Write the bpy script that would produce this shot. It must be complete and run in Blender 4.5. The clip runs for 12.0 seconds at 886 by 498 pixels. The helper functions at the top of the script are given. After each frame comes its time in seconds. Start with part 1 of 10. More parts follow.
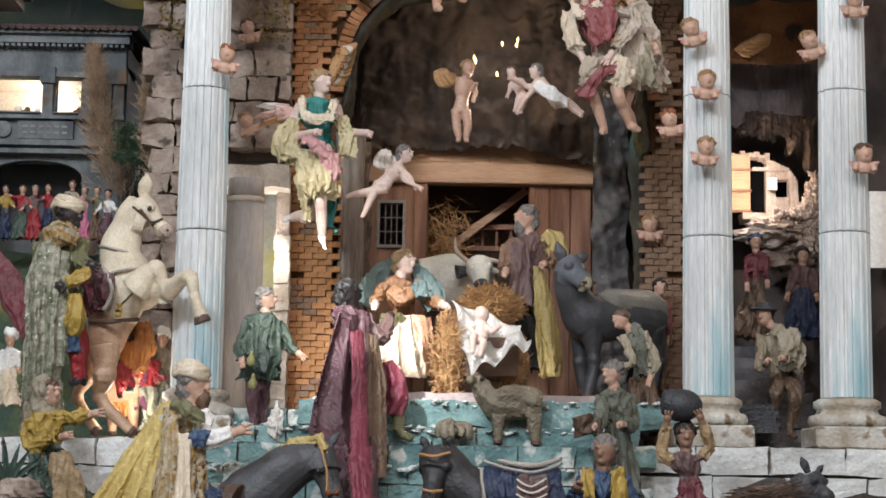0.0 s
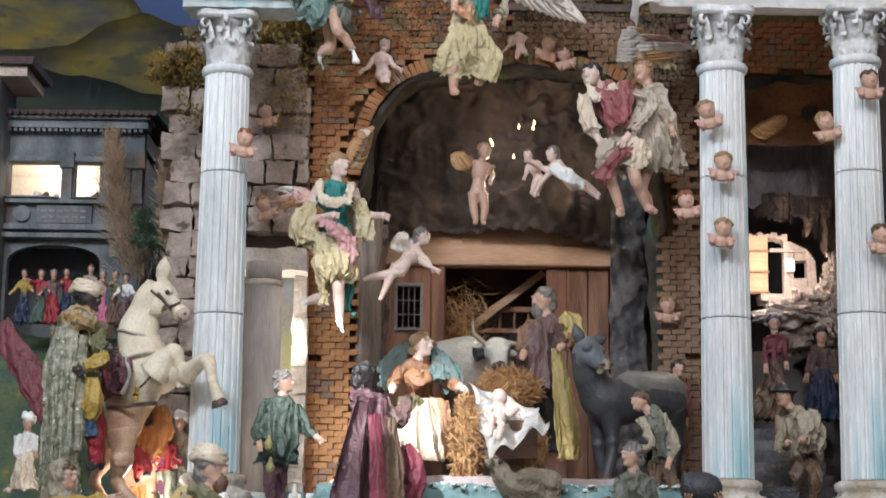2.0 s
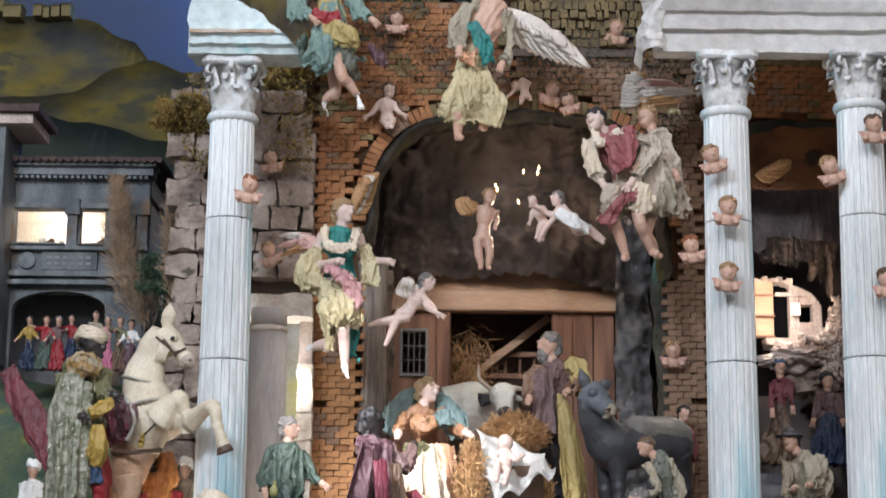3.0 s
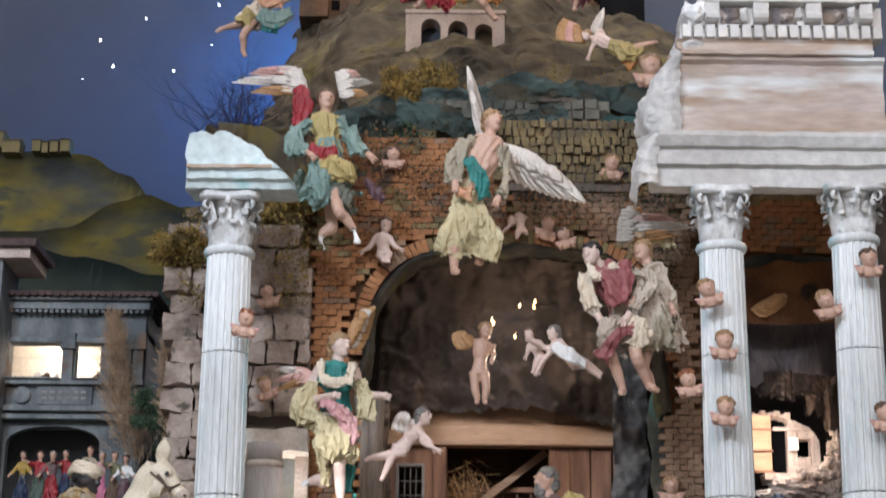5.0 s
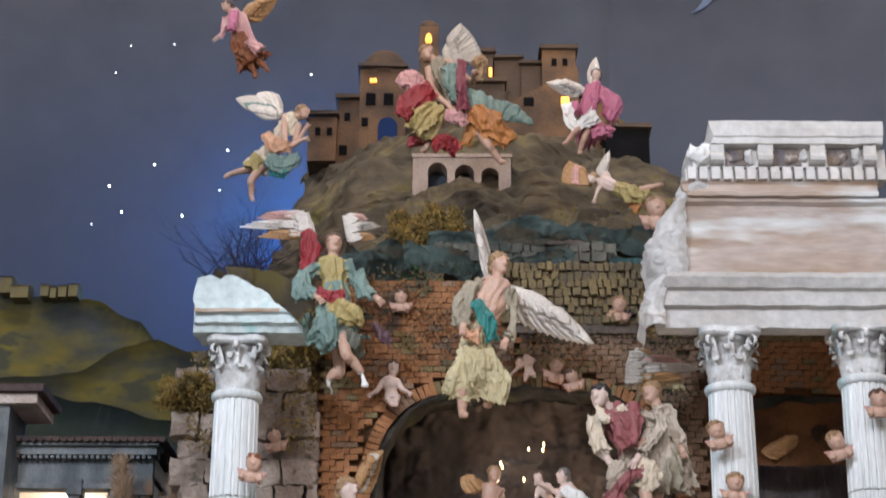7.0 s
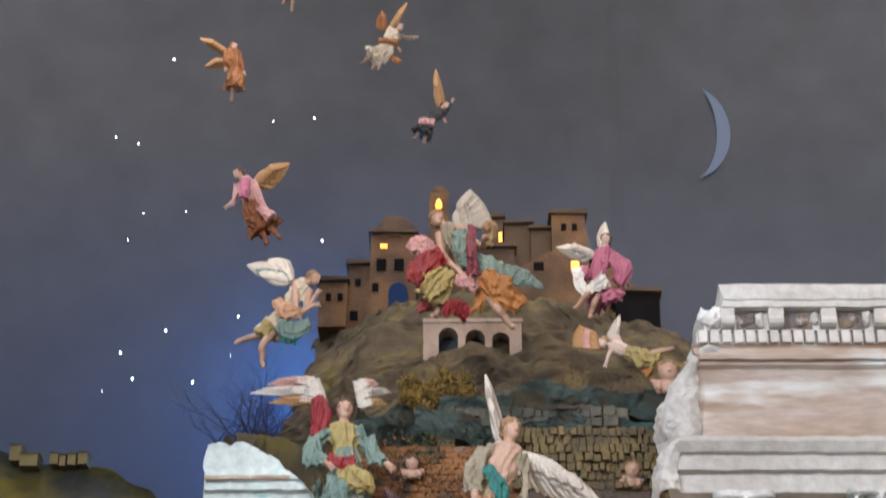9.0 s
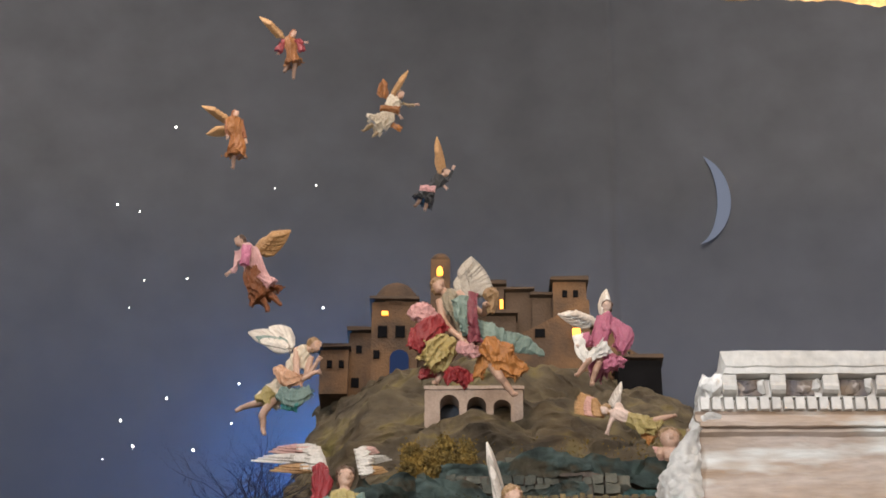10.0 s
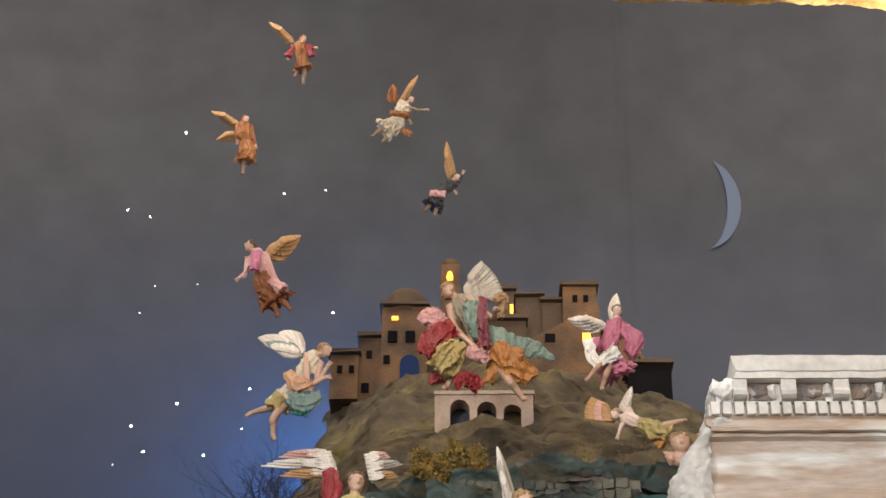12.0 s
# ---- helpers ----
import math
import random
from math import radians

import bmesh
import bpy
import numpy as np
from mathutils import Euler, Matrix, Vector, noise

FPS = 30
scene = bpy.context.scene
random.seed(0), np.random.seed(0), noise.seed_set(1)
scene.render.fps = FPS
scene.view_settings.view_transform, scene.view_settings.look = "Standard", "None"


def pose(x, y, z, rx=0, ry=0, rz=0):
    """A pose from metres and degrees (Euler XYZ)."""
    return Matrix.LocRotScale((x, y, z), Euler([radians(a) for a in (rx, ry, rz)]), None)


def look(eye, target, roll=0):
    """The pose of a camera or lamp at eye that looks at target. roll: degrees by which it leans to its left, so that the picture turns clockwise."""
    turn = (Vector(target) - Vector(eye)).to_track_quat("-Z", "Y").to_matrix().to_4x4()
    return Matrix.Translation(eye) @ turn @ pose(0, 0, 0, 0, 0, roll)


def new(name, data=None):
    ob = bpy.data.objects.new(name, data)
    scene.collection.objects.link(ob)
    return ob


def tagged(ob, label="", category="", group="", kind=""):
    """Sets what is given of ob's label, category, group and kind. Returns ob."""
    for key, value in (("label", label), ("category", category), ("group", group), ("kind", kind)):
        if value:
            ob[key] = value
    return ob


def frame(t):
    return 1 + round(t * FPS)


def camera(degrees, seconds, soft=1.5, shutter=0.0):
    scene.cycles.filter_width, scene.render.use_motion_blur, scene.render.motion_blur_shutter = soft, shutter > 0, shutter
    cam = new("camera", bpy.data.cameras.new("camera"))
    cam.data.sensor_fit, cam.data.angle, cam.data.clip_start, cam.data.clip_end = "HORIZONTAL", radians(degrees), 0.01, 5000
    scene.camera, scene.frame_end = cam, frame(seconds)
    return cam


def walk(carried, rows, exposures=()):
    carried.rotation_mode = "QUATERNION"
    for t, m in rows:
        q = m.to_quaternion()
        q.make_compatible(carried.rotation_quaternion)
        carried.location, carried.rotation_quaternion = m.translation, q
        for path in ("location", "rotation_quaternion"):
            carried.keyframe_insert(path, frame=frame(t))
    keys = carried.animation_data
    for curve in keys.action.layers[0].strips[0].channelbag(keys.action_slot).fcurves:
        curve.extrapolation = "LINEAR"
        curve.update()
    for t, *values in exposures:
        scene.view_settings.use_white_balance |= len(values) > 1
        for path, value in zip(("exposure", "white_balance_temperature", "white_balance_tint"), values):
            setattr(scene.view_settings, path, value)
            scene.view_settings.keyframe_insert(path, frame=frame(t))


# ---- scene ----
from mathutils import bvhtree

# ---- camera: it stands still and tilts up ----
EYE = Vector((0.0, -3.6, 1.55))
TURNS = [  # seconds, yaw, pitch, roll in degrees
    (0.0, -0.955, 8.044, 0.857),
    (0.5, -0.862, 8.384, 0.842),
    (1.0, -0.732, 9.083, 0.817),
    (1.5, -0.561, 9.876, 0.768),
    (2.0, -0.358, 10.651, 0.719),
    (2.5, -0.226, 11.377, 0.669),
    (3.0, -0.179, 12.086, 0.554),
    (5.0, -0.259, 16.336, 0.510),
    (5.5, -0.208, 17.467, 0.464),
    (6.0, -0.151, 18.651, 0.434),
    (6.5, -0.064, 19.770, 0.307),
    (8.5, 0.325, 24.579, 0.245),
    (9.0, 0.413, 26.085, 0.099),
    (9.5, 0.453, 27.393, 0.126),
    (10.0, 0.457, 28.206, 0.064),
    (10.5, 0.587, 28.526, 0.059),
    (11.0, 0.723, 28.556, 0.128),
    (11.5, 0.782, 28.473, 0.156),
    (12.0, 0.815, 28.361, 0.138),
]


def aim(yaw, pitch, roll):
    a, b = radians(yaw), radians(pitch)
    ahead = Vector((-math.sin(a) * math.cos(b), math.cos(a) * math.cos(b), math.sin(b)))
    return look(EYE, EYE + ahead, roll)


cam = camera(27.54, 12.0, soft=1.6, shutter=0.8)
walk(cam, [(t, aim(*turn)) for t, *turn in TURNS], exposures=[(0.0, -0.06, 6220, 12), (3.0, 0.02, 5880, 12), (6.5, -0.01, 5950, 14), (8.5, -0.01, 6080, 14), (10.0, 0.01, 6700, 12), (12.0, 0.02, 6950, 12)])

# ---- world and lights ----
world = bpy.data.worlds.new("museum_dim")
scene.world = world
world.use_nodes = True
world.node_tree.nodes["Background"].inputs[0].default_value = (0.75, 0.82, 1.0, 1)
world.node_tree.nodes["Background"].inputs[1].default_value = 0.02


def lamp(name, kind, eye, target, watts, color, size=0.3, cone=60, blend=0.6):
    data = bpy.data.lights.new(name, kind)
    data.energy, data.color = watts, color
    if kind == "AREA":
        data.shape, data.size = "DISK", size
    else:
        data.shadow_soft_size = size
    if kind == "SPOT":
        data.spot_size, data.spot_blend = radians(cone), blend
    ob = new(name, data)
    ob.matrix_world = look(eye, target)
    return ob


COOL, WHITE, BLUE = (0.82, 0.92, 1.0), (1.0, 0.97, 0.93), (0.04, 0.36, 1.0)
lamp("stage_light", "AREA", (-1.5, -3.1, 3.75), (0.0, 0.2, 2.0), 72, COOL, 0.35)
lamp("stage_light", "AREA", (1.4, -3.2, 3.9), (0.2, 0.2, 2.0), 9, WHITE, 0.4)
# Broad fill for the unseen room, added to lift the shadows.
lamp("room_light", "AREA", (0.0, -5.0, 4.6), (0.0, 0.2, 2.0), 172, (1.0, 0.95, 0.92), 3.6)
lamp("manger_spot", "SPOT", (-0.78, -1.5, 3.0), (-0.02, 0.17, 1.83), 480, WHITE, 0.02, 17, 1.0)
for side in (-1.5, 1.6):
    lamp("sky_light", "AREA", (side, 0.7, 6.2), (side, 2.8, 4.0), 58 if side < 0 else 62, (1.0, 0.93, 0.88), 1.2)
lamp("blue_glow", "POINT", (-0.528, 2.5, 4.048), (0, 0, 0), 28, BLUE, 0.1)
lamp("villa_lamp", "POINT", (-0.98, 1.1, 2.62), (0, 0, 0), 1.0, (1.0, 0.85, 0.68), 0.04)
lamp("tavern_lamp", "POINT", (0.77, 0.47, 2.32), (0, 0, 0), 1.7, (1.0, 0.82, 0.64), 0.03)
# Unseen, fixtureless light added behind the column stub to brighten pier and panel.
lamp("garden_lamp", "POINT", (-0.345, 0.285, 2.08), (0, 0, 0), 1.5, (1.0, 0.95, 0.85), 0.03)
lamp("grotto_lamp", "POINT", (0.2, 0.42, 2.47), (0, 0, 0), 2.0, (1.0, 0.78, 0.52), 0.03)
lamp("edge_lamp", "SPOT", (0.95, -0.85, 3.78), (1.0, -0.35, 4.05), 240, (1.0, 0.82, 0.58), 0.05, 70, 0.6)
lamp("warm_lamp", "SPOT", (-0.5, -0.9, 4.75), (0.05, 0.9, 3.9), 64, (1.0, 0.68, 0.36), 0.08, 44, 0.8)
lamp("stable_lamp", "POINT", (-0.56, 0.05, 1.726), (0, 0, 0), 1.3, (1.0, 0.86, 0.7), 0.03)

# ---- materials ----
def paint(name, color, rough=0.75, vary=0.25, scale=14.0, bump=0.25, second=None, metal=0.0, fine=120.0, stretch=(1, 1, 1), specks=None, spread=0.16):
    """A worn surface: a base colour, a second one in soft patches, fine grain and relief."""
    m = bpy.data.materials.new(name)
    m.use_nodes = True
    nt = m.node_tree
    b = nt.nodes["Principled BSDF"]
    co = nt.nodes.new("ShaderNodeTexCoord")
    mp = nt.nodes.new("ShaderNodeMapping")
    mp.inputs["Scale"].default_value = stretch
    nt.links.new(co.outputs["Object"], mp.inputs[0])
    n1, n2 = nt.nodes.new("ShaderNodeTexNoise"), nt.nodes.new("ShaderNodeTexNoise")
    for n, s, d in ((n1, scale, 5), (n2, fine, 3)):
        n.inputs["Scale"].default_value, n.inputs["Detail"].default_value = s, d
        nt.links.new(mp.outputs[0], n.inputs[0])
    ramp = nt.nodes.new("ShaderNodeValToRGB")
    c2 = second or tuple(c * (1 - vary) for c in color)
    ramp.color_ramp.elements[0].position, ramp.color_ramp.elements[1].position = 0.38, 0.62
    ramp.color_ramp.elements[0].color, ramp.color_ramp.elements[1].color = (*c2, 1), (*color, 1)
    nt.links.new(n1.outputs[0], ramp.inputs[0])
    info = nt.nodes.new("ShaderNodeObjectInfo")
    tone = nt.nodes.new("ShaderNodeMath")
    tone.operation = "MULTIPLY_ADD"
    tone.inputs[1].default_value, tone.inputs[2].default_value = spread, 0.16 - spread
    geo = nt.nodes.new("ShaderNodeNewGeometry")
    both = nt.nodes.new("ShaderNodeMath")
    both.operation = "ADD"
    nt.links.new(info.outputs["Random"], both.inputs[0])
    nt.links.new(geo.outputs["Random Per Island"], both.inputs[1])
    nt.links.new(both.outputs[0], tone.inputs[0])
    grain = nt.nodes.new("ShaderNodeMath")
    grain.operation = "MULTIPLY_ADD"
    grain.inputs[1].default_value = 0.55
    nt.links.new(n2.outputs[0], grain.inputs[0])
    nt.links.new(tone.outputs[0], grain.inputs[2])
    hsv = nt.nodes.new("ShaderNodeHueSaturation")
    lift = nt.nodes.new("ShaderNodeMath")
    lift.operation = "ADD"
    lift.inputs[1].default_value = 0.58
    nt.links.new(grain.outputs[0], lift.inputs[0])
    nt.links.new(lift.outputs[0], hsv.inputs["Value"])
    nt.links.new(ramp.outputs[0], hsv.inputs["Color"])
    last = hsv.outputs[0]
    if specks:
        vo = nt.nodes.new("ShaderNodeTexNoise")
        vo.inputs["Scale"].default_value, vo.inputs["Detail"].default_value = specks[1], 4
        nt.links.new(mp.outputs[0], vo.inputs[0])
        cut = nt.nodes.new("ShaderNodeValToRGB")
        cut.color_ramp.elements[0].position, cut.color_ramp.elements[1].position = specks[2], specks[2] + (specks[3] if len(specks) > 3 else 0.06)
        nt.links.new(vo.outputs[0], cut.inputs[0])
        mix = nt.nodes.new("ShaderNodeMixRGB")
        mix.inputs[2].default_value = (*specks[0], 1)
        nt.links.new(cut.outputs[0], mix.inputs[0])
        nt.links.new(last, mix.inputs[1])
        last = mix.outputs[0]
    nt.links.new(last, b.inputs["Base Color"])
    b.inputs["Roughness"].default_value, b.inputs["Metallic"].default_value = rough, metal
    if bump:
        add = nt.nodes.new("ShaderNodeMath")
        add.operation = "ADD"
        nt.links.new(n1.outputs[0], add.inputs[0])
        nt.links.new(n2.outputs[0], add.inputs[1])
        bp = nt.nodes.new("ShaderNodeBump")
        bp.inputs["Strength"].default_value, bp.inputs["Distance"].default_value = bump, 0.006
        nt.links.new(add.outputs[0], bp.inputs["Height"])
        nt.links.new(bp.outputs[0], b.inputs["Normal"])
    return m


def glow(name, color, strength):
    m = bpy.data.materials.new(name)
    m.use_nodes = True
    b = m.node_tree.nodes["Principled BSDF"]
    b.inputs["Base Color"].default_value = (*color, 1)
    b.inputs["Emission Color"].default_value, b.inputs["Emission Strength"].default_value = (*color, 1), strength
    return m


MARBLE = paint("painted_marble", (0.73, 0.735, 0.715), 0.6, scale=9, second=(0.55, 0.56, 0.54), bump=0.3, stretch=(1.5, 1.5, 0.25), specks=((0.32, 0.51, 0.545), 7, 0.49, 0.16))
CAPITAL = paint("stained_white_capital", (0.73, 0.725, 0.7), 0.65, scale=26, second=(0.5, 0.48, 0.45), bump=0.4, specks=((0.38, 0.52, 0.53), 14, 0.56, 0.12))
ENTAB = paint("entablature_stone", (0.66, 0.64, 0.605), 0.7, scale=5, second=(0.53, 0.495, 0.455), bump=0.5, fine=50, specks=((0.4, 0.29, 0.2), 5, 0.66))
FRIEZE = paint("frieze_stone", (0.5, 0.415, 0.365), 0.7, scale=6, second=(0.35, 0.24, 0.155), bump=0.4, fine=50, stretch=(0.5, 1, 2.2), specks=((0.72, 0.73, 0.71), 4.5, 0.53, 0.09))
COFFER = paint("stained_coffer", (0.24, 0.18, 0.13), 0.85, scale=18, second=(0.12, 0.11, 0.12), bump=0.8, specks=((0.42, 0.36, 0.32), 30, 0.6))
FRACTURE = paint("fresh_broken_plaster", (0.89, 0.87, 0.84), 0.8, scale=14, second=(0.82, 0.8, 0.77), bump=0.25, fine=70)
BRICK = paint("old_brick", (0.34, 0.15, 0.058), 0.85, scale=9, second=(0.16, 0.07, 0.03), bump=0.8, specks=((0.07, 0.045, 0.028), 12, 0.62), spread=0.3)
# Tan brick whose paleness partly carries the stronger light low on the pier.
BRICK_TAN = paint("tan_brick", (0.42, 0.205, 0.08), 0.85, scale=12, second=(0.25, 0.115, 0.046), bump=0.7, specks=((0.1, 0.06, 0.04), 14, 0.64), spread=0.34)
BRICK_OLIVE = paint("olive_brick", (0.22, 0.16, 0.07), 0.9, scale=12, second=(0.11, 0.085, 0.045), bump=0.8, specks=((0.05, 0.045, 0.03), 14, 0.6))
BRICK_DARK = paint("sooty_brick", (0.27, 0.165, 0.1), 0.85, scale=9, second=(0.13, 0.08, 0.052), bump=0.8, specks=((0.04, 0.03, 0.02), 8, 0.58))
MORTAR = paint("mortar", (0.22, 0.12, 0.06), 0.95, scale=40, bump=0.4)
RUIN = paint("ruin_stone", (0.4, 0.32, 0.26), 0.9, scale=14, second=(0.18, 0.13, 0.1), bump=0.8, specks=((0.1, 0.08, 0.06), 22, 0.62))
RUIN_GAP = paint("ruin_joint", (0.13, 0.1, 0.08), 0.95, bump=0.5)
CAVE = paint("cave_rock", (0.13, 0.1, 0.085), 0.95, scale=6, second=(0.056, 0.045, 0.04), bump=1.0, fine=30, specks=((0.18, 0.135, 0.11), 7, 0.54, 0.18))
ROCK = paint("hill_rock", (0.215, 0.17, 0.105), 0.95, scale=7, second=(0.1, 0.08, 0.055), bump=0.8, fine=26, specks=((0.27, 0.22, 0.08), 7, 0.56, 0.14))
TEAL_LEDGE = paint("turquoise_washed_rock", (0.145, 0.2, 0.183), 0.9, scale=12, second=(0.065, 0.085, 0.078), bump=1.0, fine=45, stretch=(0.7, 1, 1.6), specks=((0.13, 0.11, 0.075), 11, 0.54, 0.1))
LEDGE = paint("mossy_ledge", (0.16, 0.15, 0.115), 0.9, scale=7, second=(0.05, 0.055, 0.045), bump=1.0, fine=40, specks=((0.08, 0.17, 0.165), 6, 0.6))
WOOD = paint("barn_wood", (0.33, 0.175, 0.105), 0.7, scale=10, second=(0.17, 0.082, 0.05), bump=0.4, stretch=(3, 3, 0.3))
# Paler than the planks: the lintel's lit look is partly in this colour.
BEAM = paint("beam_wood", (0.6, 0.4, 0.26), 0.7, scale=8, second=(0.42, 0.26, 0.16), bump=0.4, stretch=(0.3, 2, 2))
# Darker wood; on the barn's inner walls it deepens the shade.
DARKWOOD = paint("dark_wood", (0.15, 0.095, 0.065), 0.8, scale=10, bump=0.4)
TURQ = paint("turquoise_stone", (0.25, 0.39, 0.37), 0.75, scale=9, second=(0.1, 0.19, 0.19), bump=0.8, specks=((0.6, 0.62, 0.57), 15, 0.57))
PALESTONE = paint("warm_pale_stone", (0.72, 0.65, 0.56), 0.85, scale=14, second=(0.5, 0.42, 0.34), bump=0.5)
BLOCK = paint("white_block", (0.74, 0.74, 0.71), 0.8, scale=8, second=(0.5, 0.5, 0.47), bump=0.6, specks=((0.2, 0.17, 0.12), 8, 0.64))
CRUST = paint("white_plaster_crust", (0.78, 0.78, 0.74), 0.85, scale=30, second=(0.4, 0.45, 0.42), bump=0.9, specks=((0.3, 0.25, 0.18), 40, 0.62))
GREYSTONE = paint("grey_column_stone", (0.3, 0.29, 0.27), 0.8, scale=10, second=(0.2, 0.19, 0.18), bump=0.4)
STUB = paint("warm_grey_column", (0.53, 0.485, 0.44), 0.8, scale=9, second=(0.33, 0.3, 0.275), bump=0.4, stretch=(1.5, 1.5, 0.3))
VILLA = paint("villa_plaster", (0.21, 0.222, 0.22), 0.85, scale=14, second=(0.095, 0.105, 0.11), bump=0.5, stretch=(1, 1, 0.6), specks=((0.15, 0.1, 0.065), 9, 0.6))
# Darker copy of the plaster: shade inside the archway put into the colour.
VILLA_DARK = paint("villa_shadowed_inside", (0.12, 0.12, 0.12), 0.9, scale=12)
TILE = paint("roof_tile", (0.09, 0.055, 0.045), 0.85, scale=20, second=(0.05, 0.03, 0.028), bump=0.5)
# High albedo puts part of the lit rooms' brightness into the colour.
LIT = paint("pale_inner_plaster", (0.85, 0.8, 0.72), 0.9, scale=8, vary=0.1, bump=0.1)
PALEWALL = paint("pale_rough_plaster", (0.62, 0.52, 0.45), 0.9, scale=12, second=(0.45, 0.35, 0.29), bump=0.8)
CASTLE = paint("castle_wall", (0.11, 0.058, 0.026), 0.9, scale=8, second=(0.05, 0.03, 0.018), bump=0.5)
# Darker copy of the castle wall paints shade on rear houses; roofs share it.
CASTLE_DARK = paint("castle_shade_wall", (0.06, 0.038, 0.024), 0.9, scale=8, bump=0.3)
ARCADE = paint("pink_arcade_plaster", (0.46, 0.36, 0.3), 0.85, scale=10, vary=0.25, bump=0.2)
# Near-black stands in for unlit depth behind openings; one black house too.
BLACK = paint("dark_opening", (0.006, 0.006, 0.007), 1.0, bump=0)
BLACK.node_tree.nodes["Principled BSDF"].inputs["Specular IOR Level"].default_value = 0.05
GROUND = paint("earth", (0.16, 0.13, 0.1), 0.95, scale=10, second=(0.08, 0.065, 0.05), bump=1.0)
MEADOW = paint("meadow", (0.2, 0.24, 0.12), 0.95, scale=14, second=(0.1, 0.16, 0.12), bump=0.6, specks=((0.4, 0.36, 0.1), 14, 0.63))
HILL = paint("painted_hill", (0.24, 0.19, 0.035), 0.9, scale=5, second=(0.085, 0.09, 0.08), bump=0.0, stretch=(0.8, 1, 1.6), fine=22, specks=((0.1, 0.1, 0.06), 7, 0.57))
STRAW = paint("straw", (0.5, 0.3, 0.13), 0.85, scale=40, second=(0.32, 0.17, 0.07), bump=0.6)
TWIG = paint("dry_twigs", (0.44, 0.31, 0.2), 0.9, scale=30, second=(0.26, 0.17, 0.1), bump=0.4)
BASE = paint("stained_column_base", (0.6, 0.58, 0.52), 0.75, scale=14, second=(0.36, 0.3, 0.22), bump=0.8, specks=((0.24, 0.17, 0.1), 18, 0.6))
# Unseen room shell, kept pale so it bounces fill light into the shadows.
MUSEUM = paint("museum_wall", (0.42, 0.4, 0.37), 0.9, vary=0.06, scale=3, bump=0.1)
FOOTHILL = paint("painted_foothill", (0.05, 0.065, 0.045), 0.9, scale=4, second=(0.03, 0.045, 0.04), bump=0.0, fine=22)
GOLDROCK = paint("cork_arch", (0.75, 0.56, 0.3), 0.9, scale=12, second=(0.35, 0.22, 0.09), bump=1.0)
STAR = glow("star_bulb", (1.0, 0.97, 0.9), 8.0)
LAMPLIGHT = glow("lamp_flame", (1.0, 0.62, 0.25), 12.0)
WINDOW_GLOW = glow("castle_window_light", (1.0, 0.4, 0.05), 2.5)
MOON = glow("moon_panel", (0.285, 0.315, 0.38), 0.42)


# ---- building helpers ----
def place_of(ob):
    v = Vector((0, 0, 0))
    while ob:
        v, ob = v + ob.location, ob.parent
    return v


def part(name, bm, material, parent=None, label="", smooth=False, bevel=0.0):
    """One mesh object out of a bmesh in world places; under a thing it is moved into the thing's own space."""
    if bevel:
        bmesh.ops.bevel(bm, geom=list(bm.edges), offset=bevel, segments=1, affect="EDGES")
    if parent is not None:
        bmesh.ops.translate(bm, verts=bm.verts, vec=-place_of(parent))
    bmesh.ops.recalc_face_normals(bm, faces=bm.faces)
    me = bpy.data.meshes.new(name)
    if smooth:
        for f in bm.faces:
            f.smooth = True
    bm.to_mesh(me)
    bm.free()
    for m in (material if isinstance(material, (list, tuple)) else [material]):
        me.materials.append(m)
    ob = new(name, me)
    if parent is not None:
        ob.parent = parent
    if label:
        ob["label"] = label
    return ob


def thing(name, at, label, category, group="", kind=""):
    ob = new(name)
    ob.location = at
    ob.empty_display_size = 0.05
    return tagged(ob, label, category, group, kind)


def box(bm, x0, x1, y0, y1, z0, z1, jitter=0.0, mat=0):
    r = lambda: random.uniform(-jitter, jitter)
    v = [bm.verts.new((x + r(), y + r(), z + r())) for x in (x0, x1) for y in (y0, y1) for z in (z0, z1)]
    for q in ((0, 1, 3, 2), (4, 6, 7, 5), (0, 4, 5, 1), (2, 3, 7, 6), (0, 2, 6, 4), (1, 5, 7, 3)):
        bm.faces.new([v[i] for i in q]).material_index = mat
    return v


def boxes(*rows, jitter=0.0):
    bm = bmesh.new()
    for r in rows:
        box(bm, *r, jitter=jitter)
    return bm


def stone_box(x0, x1, y0, y1, z0, z1, cuts=3):
    bm = bmesh.new()
    box(bm, x0, x1, y0, y1, z0, z1)
    bmesh.ops.subdivide_edges(bm, edges=list(bm.edges), cuts=cuts, use_grid_fill=True)
    return bm


def lathe(profile, seg=48, at=(0, 0, 0), shape=None, bm=None, mat=0):
    """Rings (radius, height) round the z axis; shape(angle, radius) may flute or square them."""
    bm = bm or bmesh.new()
    rings = []
    for r, z in profile:
        ring = []
        for i in range(seg):
            a = 2 * math.pi * i / seg
            rr = shape(a, r) if shape else r
            ring.append(bm.verts.new((at[0] + rr * math.cos(a), at[1] + rr * math.sin(a), at[2] + z)))
        rings.append(ring)
    for p, q in zip(rings, rings[1:]):
        for i in range(seg):
            bm.faces.new((p[i], p[(i + 1) % seg], q[(i + 1) % seg], q[i])).material_index = mat
    bm.faces.new(rings[0][::-1]).material_index = mat
    bm.faces.new(rings[-1]).material_index = mat
    return bm


def rough(bm, amount, scale=8.0, seed=0.0):
    """Uneven, worn form: every corner moves by smooth noise."""
    for v in bm.verts:
        p = v.co * scale + Vector((seed, seed * 1.7, -seed))
        v.co += noise.noise_vector(p) * amount
    return bm


